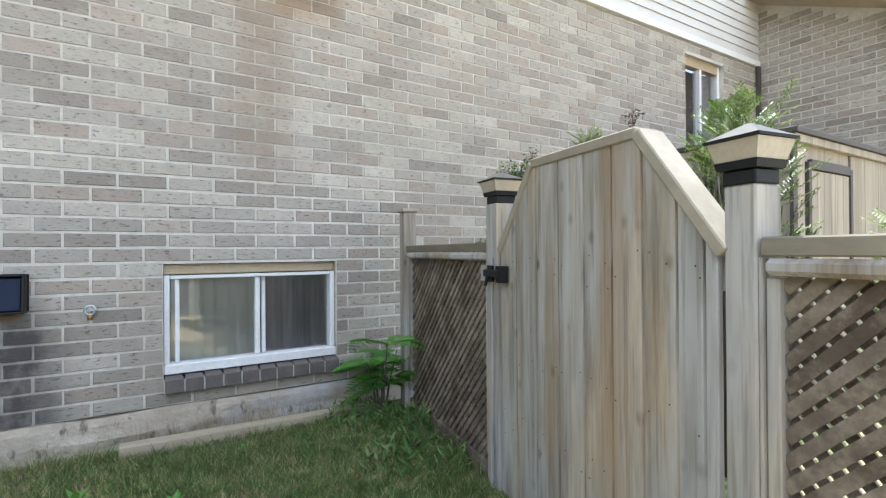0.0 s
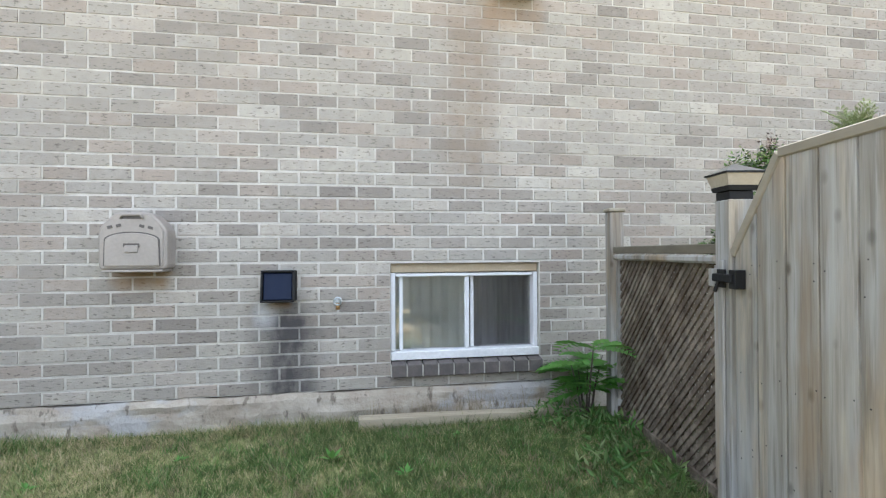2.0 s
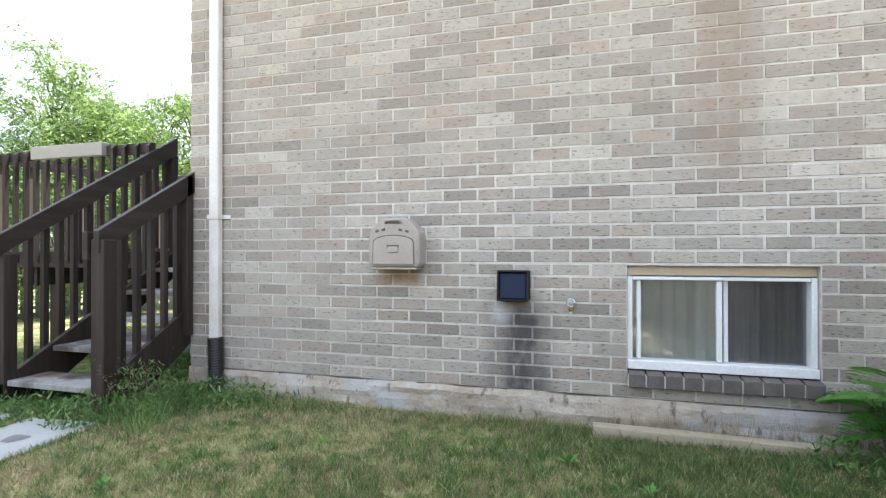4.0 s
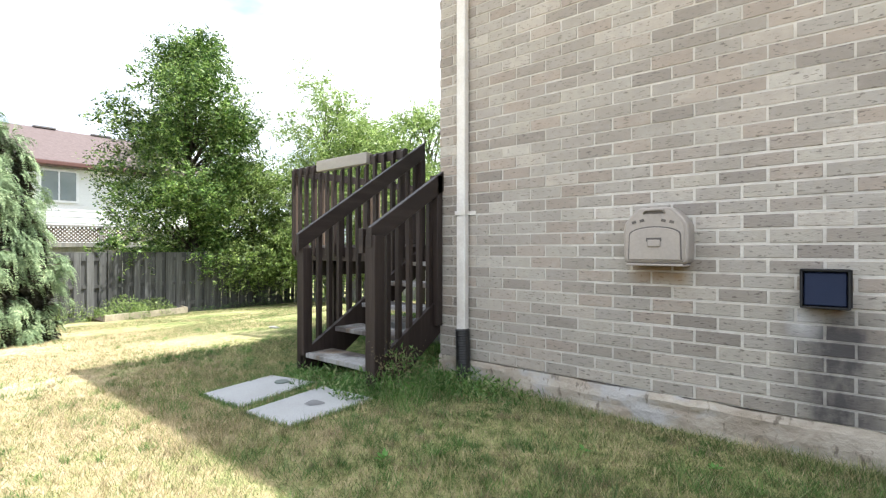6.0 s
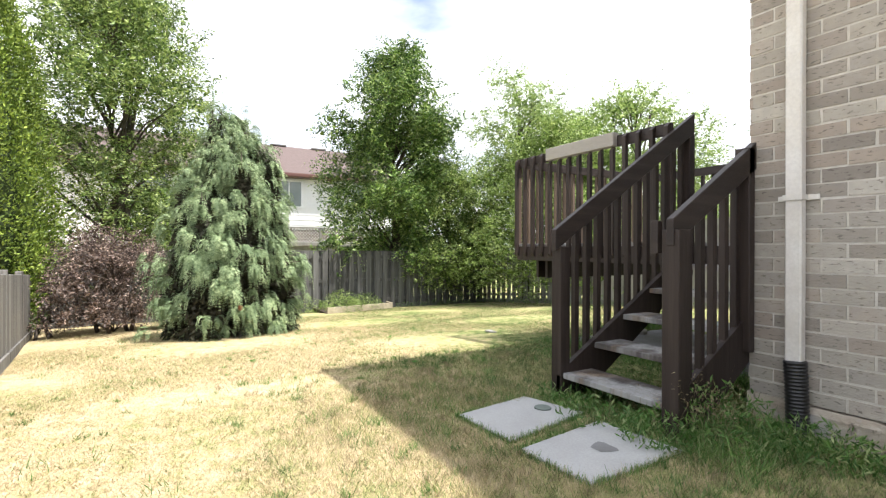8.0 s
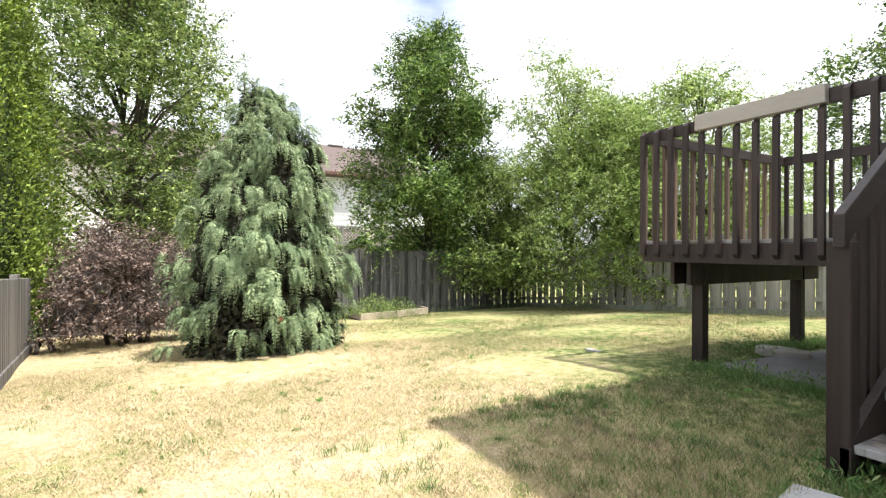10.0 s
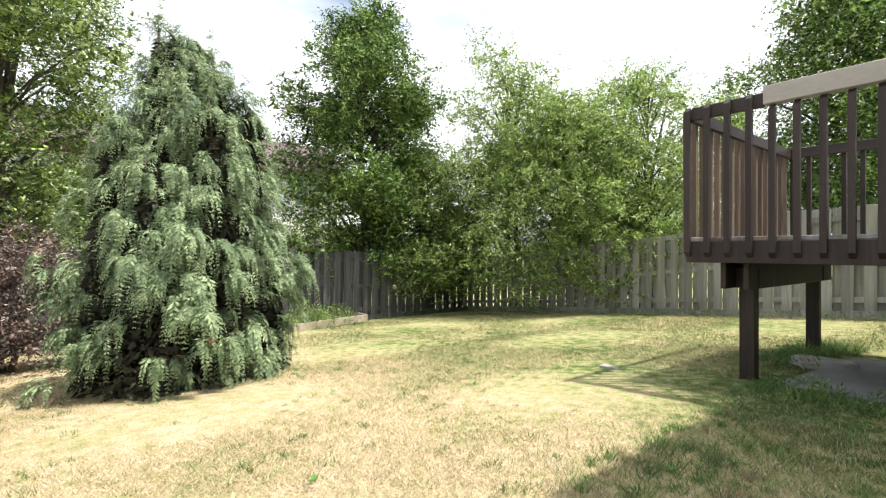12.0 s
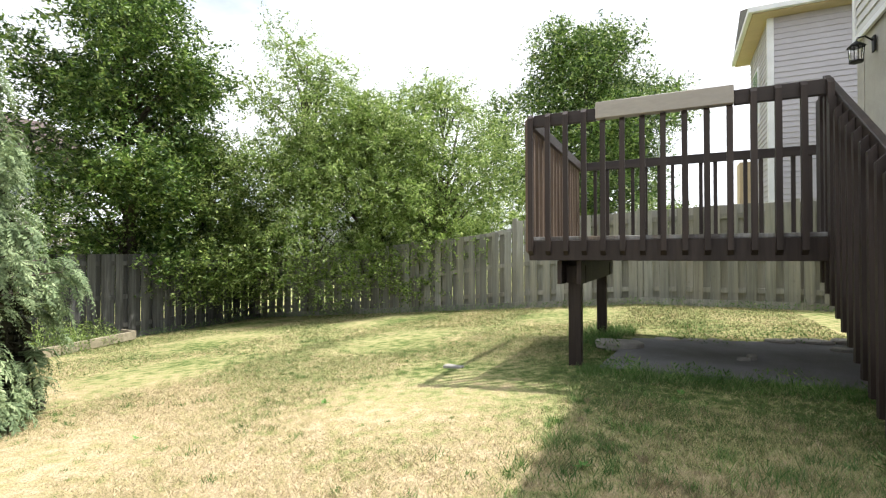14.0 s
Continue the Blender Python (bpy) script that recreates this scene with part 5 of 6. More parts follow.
# ---- neighbouring houses ----
def west_house():
    h = thing("neighbour_house", (-27.5, 0, 0), "white-sided two-storey house with a red-brown shingle roof beyond the fence", "house")
    y0, y1 = -13.0, 9.0
    wt_, wb_ = 4.85, -1.2
    part("wall", bx(-8, 0, y0, y1, wb_, wt_), M_WHITEHOUSE, h, "white lap siding")
    for i in range(22):
        part("clapboard", bx(0.0, 0.02, y0, y1, wb_ + 0.5 + i * 0.27, wb_ + 0.52 + i * 0.27), M_VINYL, h)
    part("roof", pr([(0.55, y0 - 0.4, wt_ - 0.15), (0.55, y0 - 0.4, wt_ + 0.08), (-4.0, y0 - 0.4, wt_ + 2.3), (-8.6, y0 - 0.4, wt_ + 0.08), (-8.6, y0 - 0.4, wt_ - 0.15)], (0, y1 - y0 + 0.8, 0)), M_ROOF, h, "red-brown shingles")
    part("gutter", bx(0.5, 0.66, y0 - 0.4, y1 + 0.4, wt_ - 0.12, wt_ + 0.05, 0.02), plain("dark_red_gutter", (0.12, 0.05, 0.04)), h, "dark red gutter")
    for k in range(9):
        part("ridge_vent", bx(-4.2, -3.8, y0 + 1 + k * 2.4, y0 + 1.9 + k * 2.4, wt_ + 2.26, wt_ + 2.36, 0.02), M_ROOF_G, h)
    for yc in (-9.0, -3.5, 2.6, 6.9):
        w = thing("window", (0.0, yc, 3.2), "white-framed sliding window")
        w.parent = h
        part("frame", bx(0.0, 0.09, -0.72, 0.72, -0.05, 1.42, 0.01), M_VINYL, w)
        part("pane", bx(0.092, 0.10, -0.62, -0.03, 0.05, 1.32), M_PANE, w)
        part("pane", bx(0.092, 0.10, 0.03, 0.62, 0.05, 1.32), M_PANE, w)
    # raised deck with lattice at its side
    d = thing("neighbour_deck", (-23.5, 2.6, 0), "raised pale timber deck with lattice screens behind the fence", "deck")
    part("platform", bx(-2, 2, -3.2, 3.2, 1.15, 1.30), M_FENCE, d)
    for yy in (-3.1, 0, 3.1):
        part("post", bx(1.85, 1.95, yy - 0.05, yy + 0.05, -1.0, 1.9), M_FENCE, d)
    part("rail", bx(1.85, 1.95, -3.2, 3.2, 1.86, 1.92), M_FENCE, d)
    part("skirt", bx(1.80, 1.84, -3.2, 3.2, -0.9, 1.14), M_FENCE, d)
    for i in range(52):
        y = -3.2 + i * 0.125
        for sgn in (1, -1):
            if -3.2 <= y + sgn * 0.53 <= 3.2:
                part("lattice_slat", br((1.90 + sgn * 0.01, y, 1.32), (1.90 + sgn * 0.01, y + sgn * 0.53, 1.85), 0.01, 0.045), M_LATTICE, d)


M_PANE = plain("far_window_glass", (0.16, 0.19, 0.20), (0.24, 0.27, 0.28), 0.6, 0.08, bmp=0.0)
west_house()


def north_house():
    h = thing("neighbour_house", (-2.87, 10.3, 0), "grey-lavender sided house with beige eaves behind the north fence", "house")
    zt = 6.5
    part("wall", bx(0, 8, 0, 2.9, -0.6, zt), M_SIDING2, h)
    n = int(6.9 / 0.13)
    lm = None
    lw = None
    for i in range(n):
        z = -0.4 + i * 0.13
        if lm is None:
            a = part("clapboard", pr([(0.1, 0, 0), (0.1, -0.022, 0), (0.1, -0.004, 0.128), (0.1, 0, 0.128)], (7.9, 0, 0)), M_SIDING2, h)
            b = part("clapboard", pr([(0, 0.1, 0), (-0.022, 0.1, 0), (-0.004, 0.1, 0.128), (0, 0.1, 0.128)], (0, 2.8, 0)), M_SIDING2, h)
            lm, lw = a.data, b.data
        else:
            a, b = new("clapboard", lm), new("clapboard", lw)
            a.parent = b.parent = h
        a.location = b.location = (0, 0, z)
    part("corner_board", bx(-0.03, 0.10, -0.03, 0.10, -0.6, zt, 0.004), M_VINYL, h, "white corner board")
    part("eave", pr([(-0.36, -0.36, zt), (-0.36, -0.36, zt + 0.16), (-0.36, 3.2, zt + 0.16), (-0.36, 3.2, zt)], (9, 0, 0), 0.01), M_TAN, h, "tan soffit and fascia")
    part("gutter", bx(-0.46, -0.362, -0.36, 3.2, zt + 0.03, zt + 0.16, 0.01), M_VINYL, h, "white gutter")
    part("gutter", bx(-0.46, 8.5, -0.46, -0.362, zt + 0.03, zt + 0.16, 0.01), M_VINYL, h, "white gutter")
    part("roof", pr([(-0.42, -0.42, zt + 0.165), (-0.42, 3.25, zt + 0.165), (-0.42, 1.4, zt + 0.9)], (9, 0, 0)), M_ROOF_G, h)
    w = thing("window", (-0.002, 1.7, 4.3), "white-framed dark window")
    w.parent = h
    part("frame", bx(-0.05, -0.005, -0.45, 0.45, 0, 1.5, 0.005), M_VINYL, w)
    part("pane", bx(-0.06, -0.051, -0.38, 0.38, 0.07, 1.43), M_PANE, w)
    part("bay", bx(-0.30, -0.03, 2.9, 3.6, -0.6, 3.6), M_TAN, h, "beige bay")


north_house()


# ---- plants ----
def leaves(centres, ups, size, aspect=1.6, fold=0.25, rng=None, flat=0.0):
    """Folded leaves at the given places: two triangles each."""
    n = len(centres)
    d = rng.normal(size=(n, 3))
    d[:, 2] *= 0.6
    d += ups
    d /= np.linalg.norm(d, axis=1, keepdims=True) + 1e-9
    r = rng.normal(size=(n, 3)) + np.array((0, 0, flat))
    s = np.cross(d, r)
    s /= np.linalg.norm(s, axis=1, keepdims=True) + 1e-9
    k = np.cross(d, s)
    L = size * rng.uniform(0.6, 1.35, (n, 1))
    W = L / aspect
    base = centres
    tip = centres + d * L
    a = centres + d * L * 0.5 + s * W * 0.5 + k * W * fold
    b = centres + d * L * 0.5 - s * W * 0.5 + k * W * fold
    co = np.stack([base, a, tip, b], 1).reshape(-1, 3)
    i = np.arange(n)[:, None] * 4
    idx = np.concatenate([i, i + 1, i + 2, i, i + 2, i + 3], 1).ravel()
    return co, idx


def broad_tree(x, y, z0, height, radius, low, material, label, seed, n_leaf=26000, leaf=0.085, name="tree", trunk_r=0.13, stems=1, blobs=70, lean=0.0, shape=1.0):
    rng = np.random.default_rng(seed)
    t = thing(name, (x, y, z0), label, "tree")
    bm = bmesh.new()
    centres, rad = [], []
    leaf, n_leaf = leaf * 0.80, int(n_leaf * 1.45)
    ch = height - low
    for i in range(blobs):
        h = rng.uniform(0, 1) ** 0.85
        env = (math.sin(math.pi * min(0.98, (0.24 + 0.70 * h))) ** 0.75) * (1 - 0.20 * h * shape)
        a = rng.uniform(0, 2 * math.pi)
        rr = radius * env * math.sqrt(rng.uniform(0.05, 1.0)) * rng.uniform(0.75, 1.1)
        centres.append((math.cos(a) * rr + lean * h, math.sin(a) * rr, low + h * ch * 0.95))
        rad.append(rng.uniform(0.14, 0.34) * radius * (1 - 0.36 * h))
    centres, rad = np.array(centres), np.array(rad)
    for s in range(stems):
        a0 = rng.uniform(0, 6.28)
        off = 0.25 * (stems > 1)
        top = np.array((math.cos(a0) * radius * 0.2, math.sin(a0) * radius * 0.2, height * 0.85))
        base = np.array((math.cos(a0) * off, math.sin(a0) * off, -0.15))
        pts = [tuple(base + (top - base) * f + np.array((math.sin(f * 5 + s), math.cos(f * 4 + s), 0)) * 0.06 * radius * (0 < f)) for f in (0, 0.2, 0.4, 0.6, 0.8, 1.0)]
        tube(bm, pts, [trunk_r * (1 - 0.8 * f) for f in (0, 0.2, 0.4, 0.6, 0.8, 1.0)], 8)
    part("trunk", bm, M_BARK, t, "grey-brown bark")
    bm = bmesh.new()
    for i in range(0, blobs, 2):
        c = centres[i]
        h0 = max(low * 0.5, c[2] - 0.35 * math.hypot(c[0], c[1]) - 0.3 * radius)
        st = np.array((0.0, 0.0, h0))
        md = (st + c) / 2 + np.array((0, 0, 0.12 * radius))
        tube(bm, [tuple(st), tuple(md), tuple(c)], [trunk_r * 0.35, trunk_r * 0.2, trunk_r * 0.06], 5)
    part("branchwork", bm, M_BARK, t, "", "stuff")
    per = 16
    ns = n_leaf // per
    pick = rng.choice(blobs, ns, p=rad ** 2 / (rad ** 2).sum())
    v = rng.normal(size=(ns, 3))
    v /= np.linalg.norm(v, axis=1, keepdims=True)
    rr = rad[pick] * rng.uniform(0.2, 1.0, ns) ** 0.5 * rng.uniform(0.75, 1.5, ns)
    s0 = centres[pick] + v * rr[:, None] * np.array((1.0, 1.0, 0.8))
    way = v + np.array((0, 0, 0.25)) + rng.normal(size=(ns, 3)) * 0.4
    way /= np.linalg.norm(way, axis=1, keepdims=True)
    run = rng.uniform(0, 1, (ns, per, 1)) * leaf * 4.6
    c = s0[:, None, :] + way[:, None, :] * run + rng.normal(size=(ns, per, 3)) * leaf * 0.55
    c[:, :, 2] -= run[:, :, 0] ** 2 * 0.35
    c = c.reshape(-1, 3)
    keep = c[:, 2] > 0.2
    core = np.repeat(rr / (rad[pick] + 1e-6) < 0.62, per)[keep]
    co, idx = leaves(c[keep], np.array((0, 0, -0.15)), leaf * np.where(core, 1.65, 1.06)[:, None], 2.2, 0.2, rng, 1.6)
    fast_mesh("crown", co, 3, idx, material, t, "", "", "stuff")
    return t


def shrub(x, y, z0, height, radius, material, label, seed, n_leaf=9000, leaf=0.05, name="shrub", blobs=30):
    return broad_tree(x, y, z0, height, radius, 0.02 * height, material, label, seed, n_leaf, leaf, name, 0.04, 4, blobs, 0, 0.4)


def conifer(x, y, z0, height, radius, seed=3):
    """Weeping false cypress: several leaders clothed in drooping fans of fine sprays."""
    rng = np.random.default_rng(seed)
    t = thing("weeping_conifer", (x, y, z0), "broad weeping blue-green conifer with drooping sprays on the lawn", "conifer")
    up = np.array((0.0, 0.0, 1.0))
    leaders = ((0.05, -0.26, 1.02, 0.46), (-0.02, 0.20, 0.97, 0.46), (0.12, 0.46, 0.84, 0.42), (0.05, -0.62, 0.74, 0.44), (0.45, 0.06, 0.80, 0.5), (0.10, 0.58, 0.50, 0.40), (-0.45, -0.1, 0.82, 0.5), (0.5, -0.42, 0.62, 0.44))
    leaders = [(a * radius, b * radius, h * height, r * radius) for a, b, h, r in leaders]
    bm = bmesh.new()
    tube(bm, [(0, 0, -0.1), (0.03, 0, height * 0.5), (0, -0.2 * radius, height * 0.8)], [0.11, 0.07, 0.03], 8)
    part("trunk", bm, M_BARK, t, "grey-brown bark")
    bm = bmesh.new()
    for lx, ly, lh, lr in leaders:
        tube(bm, [(0, 0, 0.1), (lx * 0.6, ly * 0.6, lh * 0.35), (lx, ly, lh * 0.7), (lx, ly - 0.05, lh * 0.98)], [0.05, 0.035, 0.02, 0.006], 5)
    co = []

    def frond(start, out, L, w):
        """One spray: an arching rib that turns down, with short overlapping scale sprays on both sides."""
        side = np.cross(out, up)
        side /= np.linalg.norm(side) + 1e-6
        seg = max(5, int(L / 0.026))
        f = np.linspace(0, 1, seg)[:, None]
        drop = rng.uniform(0.45, 0.95)
        c = start + out * L * (0.75 * f - 0.30 * f * f) + up * L * (0.18 * f - drop * f * f)
        tang = np.gradient(c, axis=0)
        tang /= np.linalg.norm(tang, axis=1, keepdims=True)
        ww = w * (1.0 - 0.72 * f) * (0.45 + 0.55 * np.minimum(1, f * 5)) * rng.uniform(0.7, 1.25, (seg, 1))
        for sg in (-1, 1):
            d = side * sg * 0.8 + tang * 0.75 - up * 0.12 + rng.normal(size=(seg, 3)) * 0.16
            d /= np.linalg.norm(d, axis=1, keepdims=True)
            n = np.cross(d, tang)
            n /= np.linalg.norm(n, axis=1, keepdims=True) + 1e-6
            q = np.cross(n, d)
            tip = c + d * ww
            mid = c + d * ww * 0.5
            hw = np.clip(ww * 0.20, 0.0035, 0.009)
            co.append(np.stack([c, mid + q * hw + n * 0.003, tip, mid - q * hw + n * 0.003], 1).reshape(-1, 3))

    n_fan = 820
    weight = np.array([l[2] * l[3] for l in leaders])
    weight /= weight.sum()
    made = 0
    while made < n_fan:
        skirt = rng.uniform() < 0.55
        if skirt:
            lx, ly, lh, lr = 0.0, -0.10 * radius, 0.99 * height, 1.04 * radius
        else:
            lx, ly, lh, lr = leaders[rng.choice(len(leaders), p=weight)]
        h = rng.uniform(0.0, 0.97) ** (1.05 if skirt else 0.8)
        a = rng.uniform(0, 2 * math.pi)
        if skirt:
            env = float(np.interp(h, (0, 0.08, 0.30, 0.58, 0.82, 1.0), (0.70, 0.84, 0.96, 0.72, 0.42, 0.08))) * radius
        else:
            env = lr * (1 - h) ** 0.55 + 0.05
        env *= 1 + 0.15 * math.sin(5 * a + 9 * h) + 0.13 * math.sin(9 * a - 23 * h)
        r = env * rng.uniform(0.72, 1.05)
        px, py, pz = lx + math.cos(a) * r, ly + math.sin(a) * r, 0.06 + h * lh
        buried = False
        for qx, qy, qh, qr in leaders:
            if pz < qh and math.hypot(px - qx, py - qy) < qr * 0.62 * (1 - pz / qh) ** 0.62:
                buried = True
        if buried and rng.uniform() < 0.85:
            continue
        made += 1
        out = np.array((px - lx * 0.5, py - ly * 0.5, 0.0))
        out /= np.linalg.norm(out) + 1e-6
        base = np.array((px, py, pz)) - out * 0.10
        if made % 5 == 0:
            tube(bm, [(lx * 0.5, ly * 0.5, max(0.1, pz - 0.1)), tuple(base + (0, 0, 0.04))], [0.014, 0.005], 4)
        size = rng.uniform(0.25, 0.46) * (1.12 - 0.40 * pz / height)
        fingers = rng.integers(9, 13)
        for k in range(fingers):
            ang = rng.normal() * 0.62
            o = np.array((out[0] * math.cos(ang) - out[1] * math.sin(ang), out[0] * math.sin(ang) + out[1] * math.cos(ang), rng.normal() * 0.22))
            frond(base + rng.normal(size=3) * (0.022, 0.022, 0.025), o, size * rng.uniform(0.65, 1.2), size * rng.uniform(0.15, 0.24))
    # nodding tips of the leaders
    for lx, ly, lh, lr in leaders[:6]:
        bend = rng.uniform(0, 2 * math.pi)
        for k in range(26):
            a = bend + rng.normal() * 1.1
            frond(np.array((lx, ly - 0.04, lh * rng.uniform(0.88, 1.07))), np.array((math.cos(a), math.sin(a), 0.35)), rng.uniform(0.12, 0.26), 0.045)
    part("branchwork", bm, M_BARK, t, "", "stuff")
    co = np.concatenate(co)
    i = np.arange(len(co) // 4)[:, None] * 4
    fast_mesh("crown", co, 3, np.concatenate([i, i + 1, i + 2, i, i + 2, i + 3], 1).ravel(), M_CONIFER, t, "", "", "stuff")
    # inner mass of twigs, its dark colour standing in for shade inside the crown
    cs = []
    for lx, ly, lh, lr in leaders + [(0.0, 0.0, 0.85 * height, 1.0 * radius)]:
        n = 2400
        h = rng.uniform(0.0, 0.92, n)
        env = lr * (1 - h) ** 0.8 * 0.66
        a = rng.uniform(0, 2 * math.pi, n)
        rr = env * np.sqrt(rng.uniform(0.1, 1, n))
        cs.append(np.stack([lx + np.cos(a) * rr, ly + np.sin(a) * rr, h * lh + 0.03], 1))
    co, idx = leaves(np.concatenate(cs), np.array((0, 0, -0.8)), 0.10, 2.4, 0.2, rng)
    fast_mesh("inner_growth", co, 3, idx, M_CONIFER_IN, t, "inner growth coloured dark for the shade within the crown", "", "stuff")


def column_cedar(x, y, z0, height, radius, seed=11):
    rng = np.random.default_rng(seed)
    t = thing("column_cedar", (x, y, z0), "tall dense yellow-green column cedar behind the side fence", "cedar")
    part("trunk", tb([(0, 0, -0.1), (0, 0, height * 0.9)], [0.12, 0.02], 8), M_BARK, t)
    # solid core coloured dark as the shade behind the outer leaves
    part("inner_growth", tb([(0, 0, 0.05), (0, 0, height * 0.3), (0, 0, height * 0.7), (0, 0, height * 0.93)], [radius * 0.72, radius * 0.86, radius * 0.62, 0.05], 14), M_INNER_GREEN, t, "inner growth coloured dark for the shade within the crown")
    n = 85000
    h = rng.uniform(0.01, 1.0, n)
    env = radius * np.minimum(1.0, 0.8 + h) * (1 - h ** 3.0) ** 0.6
    a = rng.uniform(0, 2 * math.pi, n)
    lobe = 1 + 0.08 * np.sin(7 * a + 5 * h) + 0.06 * np.sin(19 * a - 9 * h) + 0.04 * np.sin(31 * a + 70 * h)
    rr = env * lobe * rng.uniform(0.84, 1.03, n)
    c = np.stack([np.cos(a) * rr, np.sin(a) * rr, h * height], 1)
    co, idx = leaves(c, np.stack([np.cos(a) * 0.7, np.sin(a) * 0.7, np.full(n, 1.0)], 1), 0.066, 2.2, 0.2, rng)
    fast_mesh("crown", co, 3, idx, M_THUJA, t, "", "", "stuff")


def pinnate(bm, base, way, length, leaflets, lw, wide=0.16):
    """A long leaf with pairs of pointed leaflets along an arching rib."""
    base, way = Vector(base), Vector(way).normalized()
    side = way.cross(Vector((0, 0, 1))).normalized()
    prev = base
    for k in range(1, leaflets + 1):
        f = k / leaflets
        c = base + way * length * f + Vector((0, 0, -0.45 * length * f * f))
        bar(bm, prev, c, 0.004, 0.004)
        ll = lw * math.sin(math.pi * (0.15 + 0.75 * f)) + 0.01
        for sg in (-1, 1):
            d = (side * sg + way * 0.55 + Vector((0, 0, -0.25))).normalized()
            p = way * wide * ll
            a, tip = c, c + d * ll
            v = [bm.verts.new(q) for q in (a, c + d * ll * 0.4 + p + Vector((0, 0, 0.006)), tip, c + d * ll * 0.4 - p + Vector((0, 0, 0.006)))]
            bm.faces.new(v)
        prev = c


def sumac(x, y, z0, height, spread, seed, label, material, n=22, leaflets=9, lw=0.085, wide=0.16):
    rng = random.Random(seed)
    t = thing("leafy_plant", (x, y, z0), label, "plant")
    bm = bmesh.new()
    lf = bmesh.new()
    for s in range(6):
        a = rng.uniform(0, 6.28)
        top = Vector((math.cos(a) * spread * 0.3, math.sin(a) * spread * 0.3, height * rng.uniform(0.5, 0.95)))
        tube(bm, [(math.cos(a) * 0.03, math.sin(a) * 0.03, -0.02), tuple(top * 0.55), tuple(top)], [0.008, 0.006, 0.003], 5)
        part("stem", bm, M_BARK, t)
        bm = bmesh.new()
        for k in range(n // 3):
            f = rng.uniform(0.45, 1.0)
            b = rng.uniform(0, 6.28)
            pinnate(lf, top * f, (math.cos(b), math.sin(b), rng.uniform(0.1, 0.7)), spread * rng.uniform(0.45, 0.85), leaflets, lw, wide)
    bm.free()
    part("leaves", lf, material, t, "", "stuff")


def feathery_shrub(x, y, height, radius, seed, label, material):
    """A shrub of flat upswept fern-like sprays on thin stems."""
    rng = np.random.default_rng(seed)
    t = thing("feathery_shrub", (x, y, 0.0), label, "shrub", "feathery shrubs behind the gate")
    bm = bmesh.new()
    co = []
    up = np.array((0.0, 0.0, 1.0))
    for s in range(190):
        f = rng.uniform(0.55, 0.95)
        a = rng.uniform(0, 2 * math.pi)
        rr = radius * rng.uniform(0.1, 0.9) * (1.15 - f * 0.7)
        p = np.array((math.cos(a) * rr, math.sin(a) * rr, height * f))
        if s % 4 == 0:
            tube(bm, [(0, 0, -0.05), (p[0] * 0.4, p[1] * 0.4, p[2] * 0.5), tuple(p)], [0.010, 0.007, 0.003], 5)
        way = np.array((math.cos(a), math.sin(a), rng.uniform(0.5, 1.6)))
        way /= np.linalg.norm(way)
        side = np.cross(way, up)
        side /= np.linalg.norm(side)
        length = rng.uniform(0.07, 0.14)
        for k in range(9):
            g = k / 9
            c = p + way * length * g - up * 0.10 * length * g * g
            arm = 0.042 * (1 - g) ** 0.7 + 0.006
            for sg in (-1, 1):
                d = side * sg * 0.8 + way * 0.7 + rng.normal(size=3) * 0.10
                d /= np.linalg.norm(d)
                for j in range(3):
                    q = c + d * arm * (j / 3)
                    for tw in (-1, 0, 1):
                        e = d + tw * way * 0.7 + rng.normal(size=3) * 0.12
                        e /= np.linalg.norm(e)
                        w = np.cross(e, up) * 0.0020
                        e = e * 0.014
                        co.append((q, q + e * 0.5 + w, q + e, q + e * 0.5 - w))
    part("branchwork", bm, M_BARK, t, "", "stuff")
    co = np.array(co).reshape(-1, 3)
    i = np.arange(len(co) // 4)[:, None] * 4
    fast_mesh("foliage", co, 3, np.concatenate([i, i + 1, i + 2, i, i + 2, i + 3], 1).ravel(), material, t, "", "", "stuff")


sumac(1.33, -0.30, -0.03, 0.58, 0.46, 4, "bright green sumac seedling growing at the wall beside the lattice", M_SUMAC, 15, 9, 0.11, 0.18)
feathery_shrub(2.0, -2.24, 1.66, 0.27, 15, "green feathery cedar-like shrub behind the gate", M_LEAF_MID)
feathery_shrub(2.25, -2.0, 1.76, 0.24, 16, "green feathery cedar-like shrub behind the gate", M_LEAF_MID)
feathery_shrub(1.9, -1.52, 1.66, 0.02, 18, "single pale green feathery sprig rising behind the gate", M_PALEGOLD)
shrub(1.72, -1.25, 0.0, 1.62, 0.22, M_LEAF_DARK, "dark green leafy shrub showing over the gate", 30, 8000, 0.02, "shrub", 26)
feathery_shrub(2.0, -2.72, 1.16, 0.24, 17, "pale sunlit feathery shrub beyond the gate post", M_PALEGOLD)
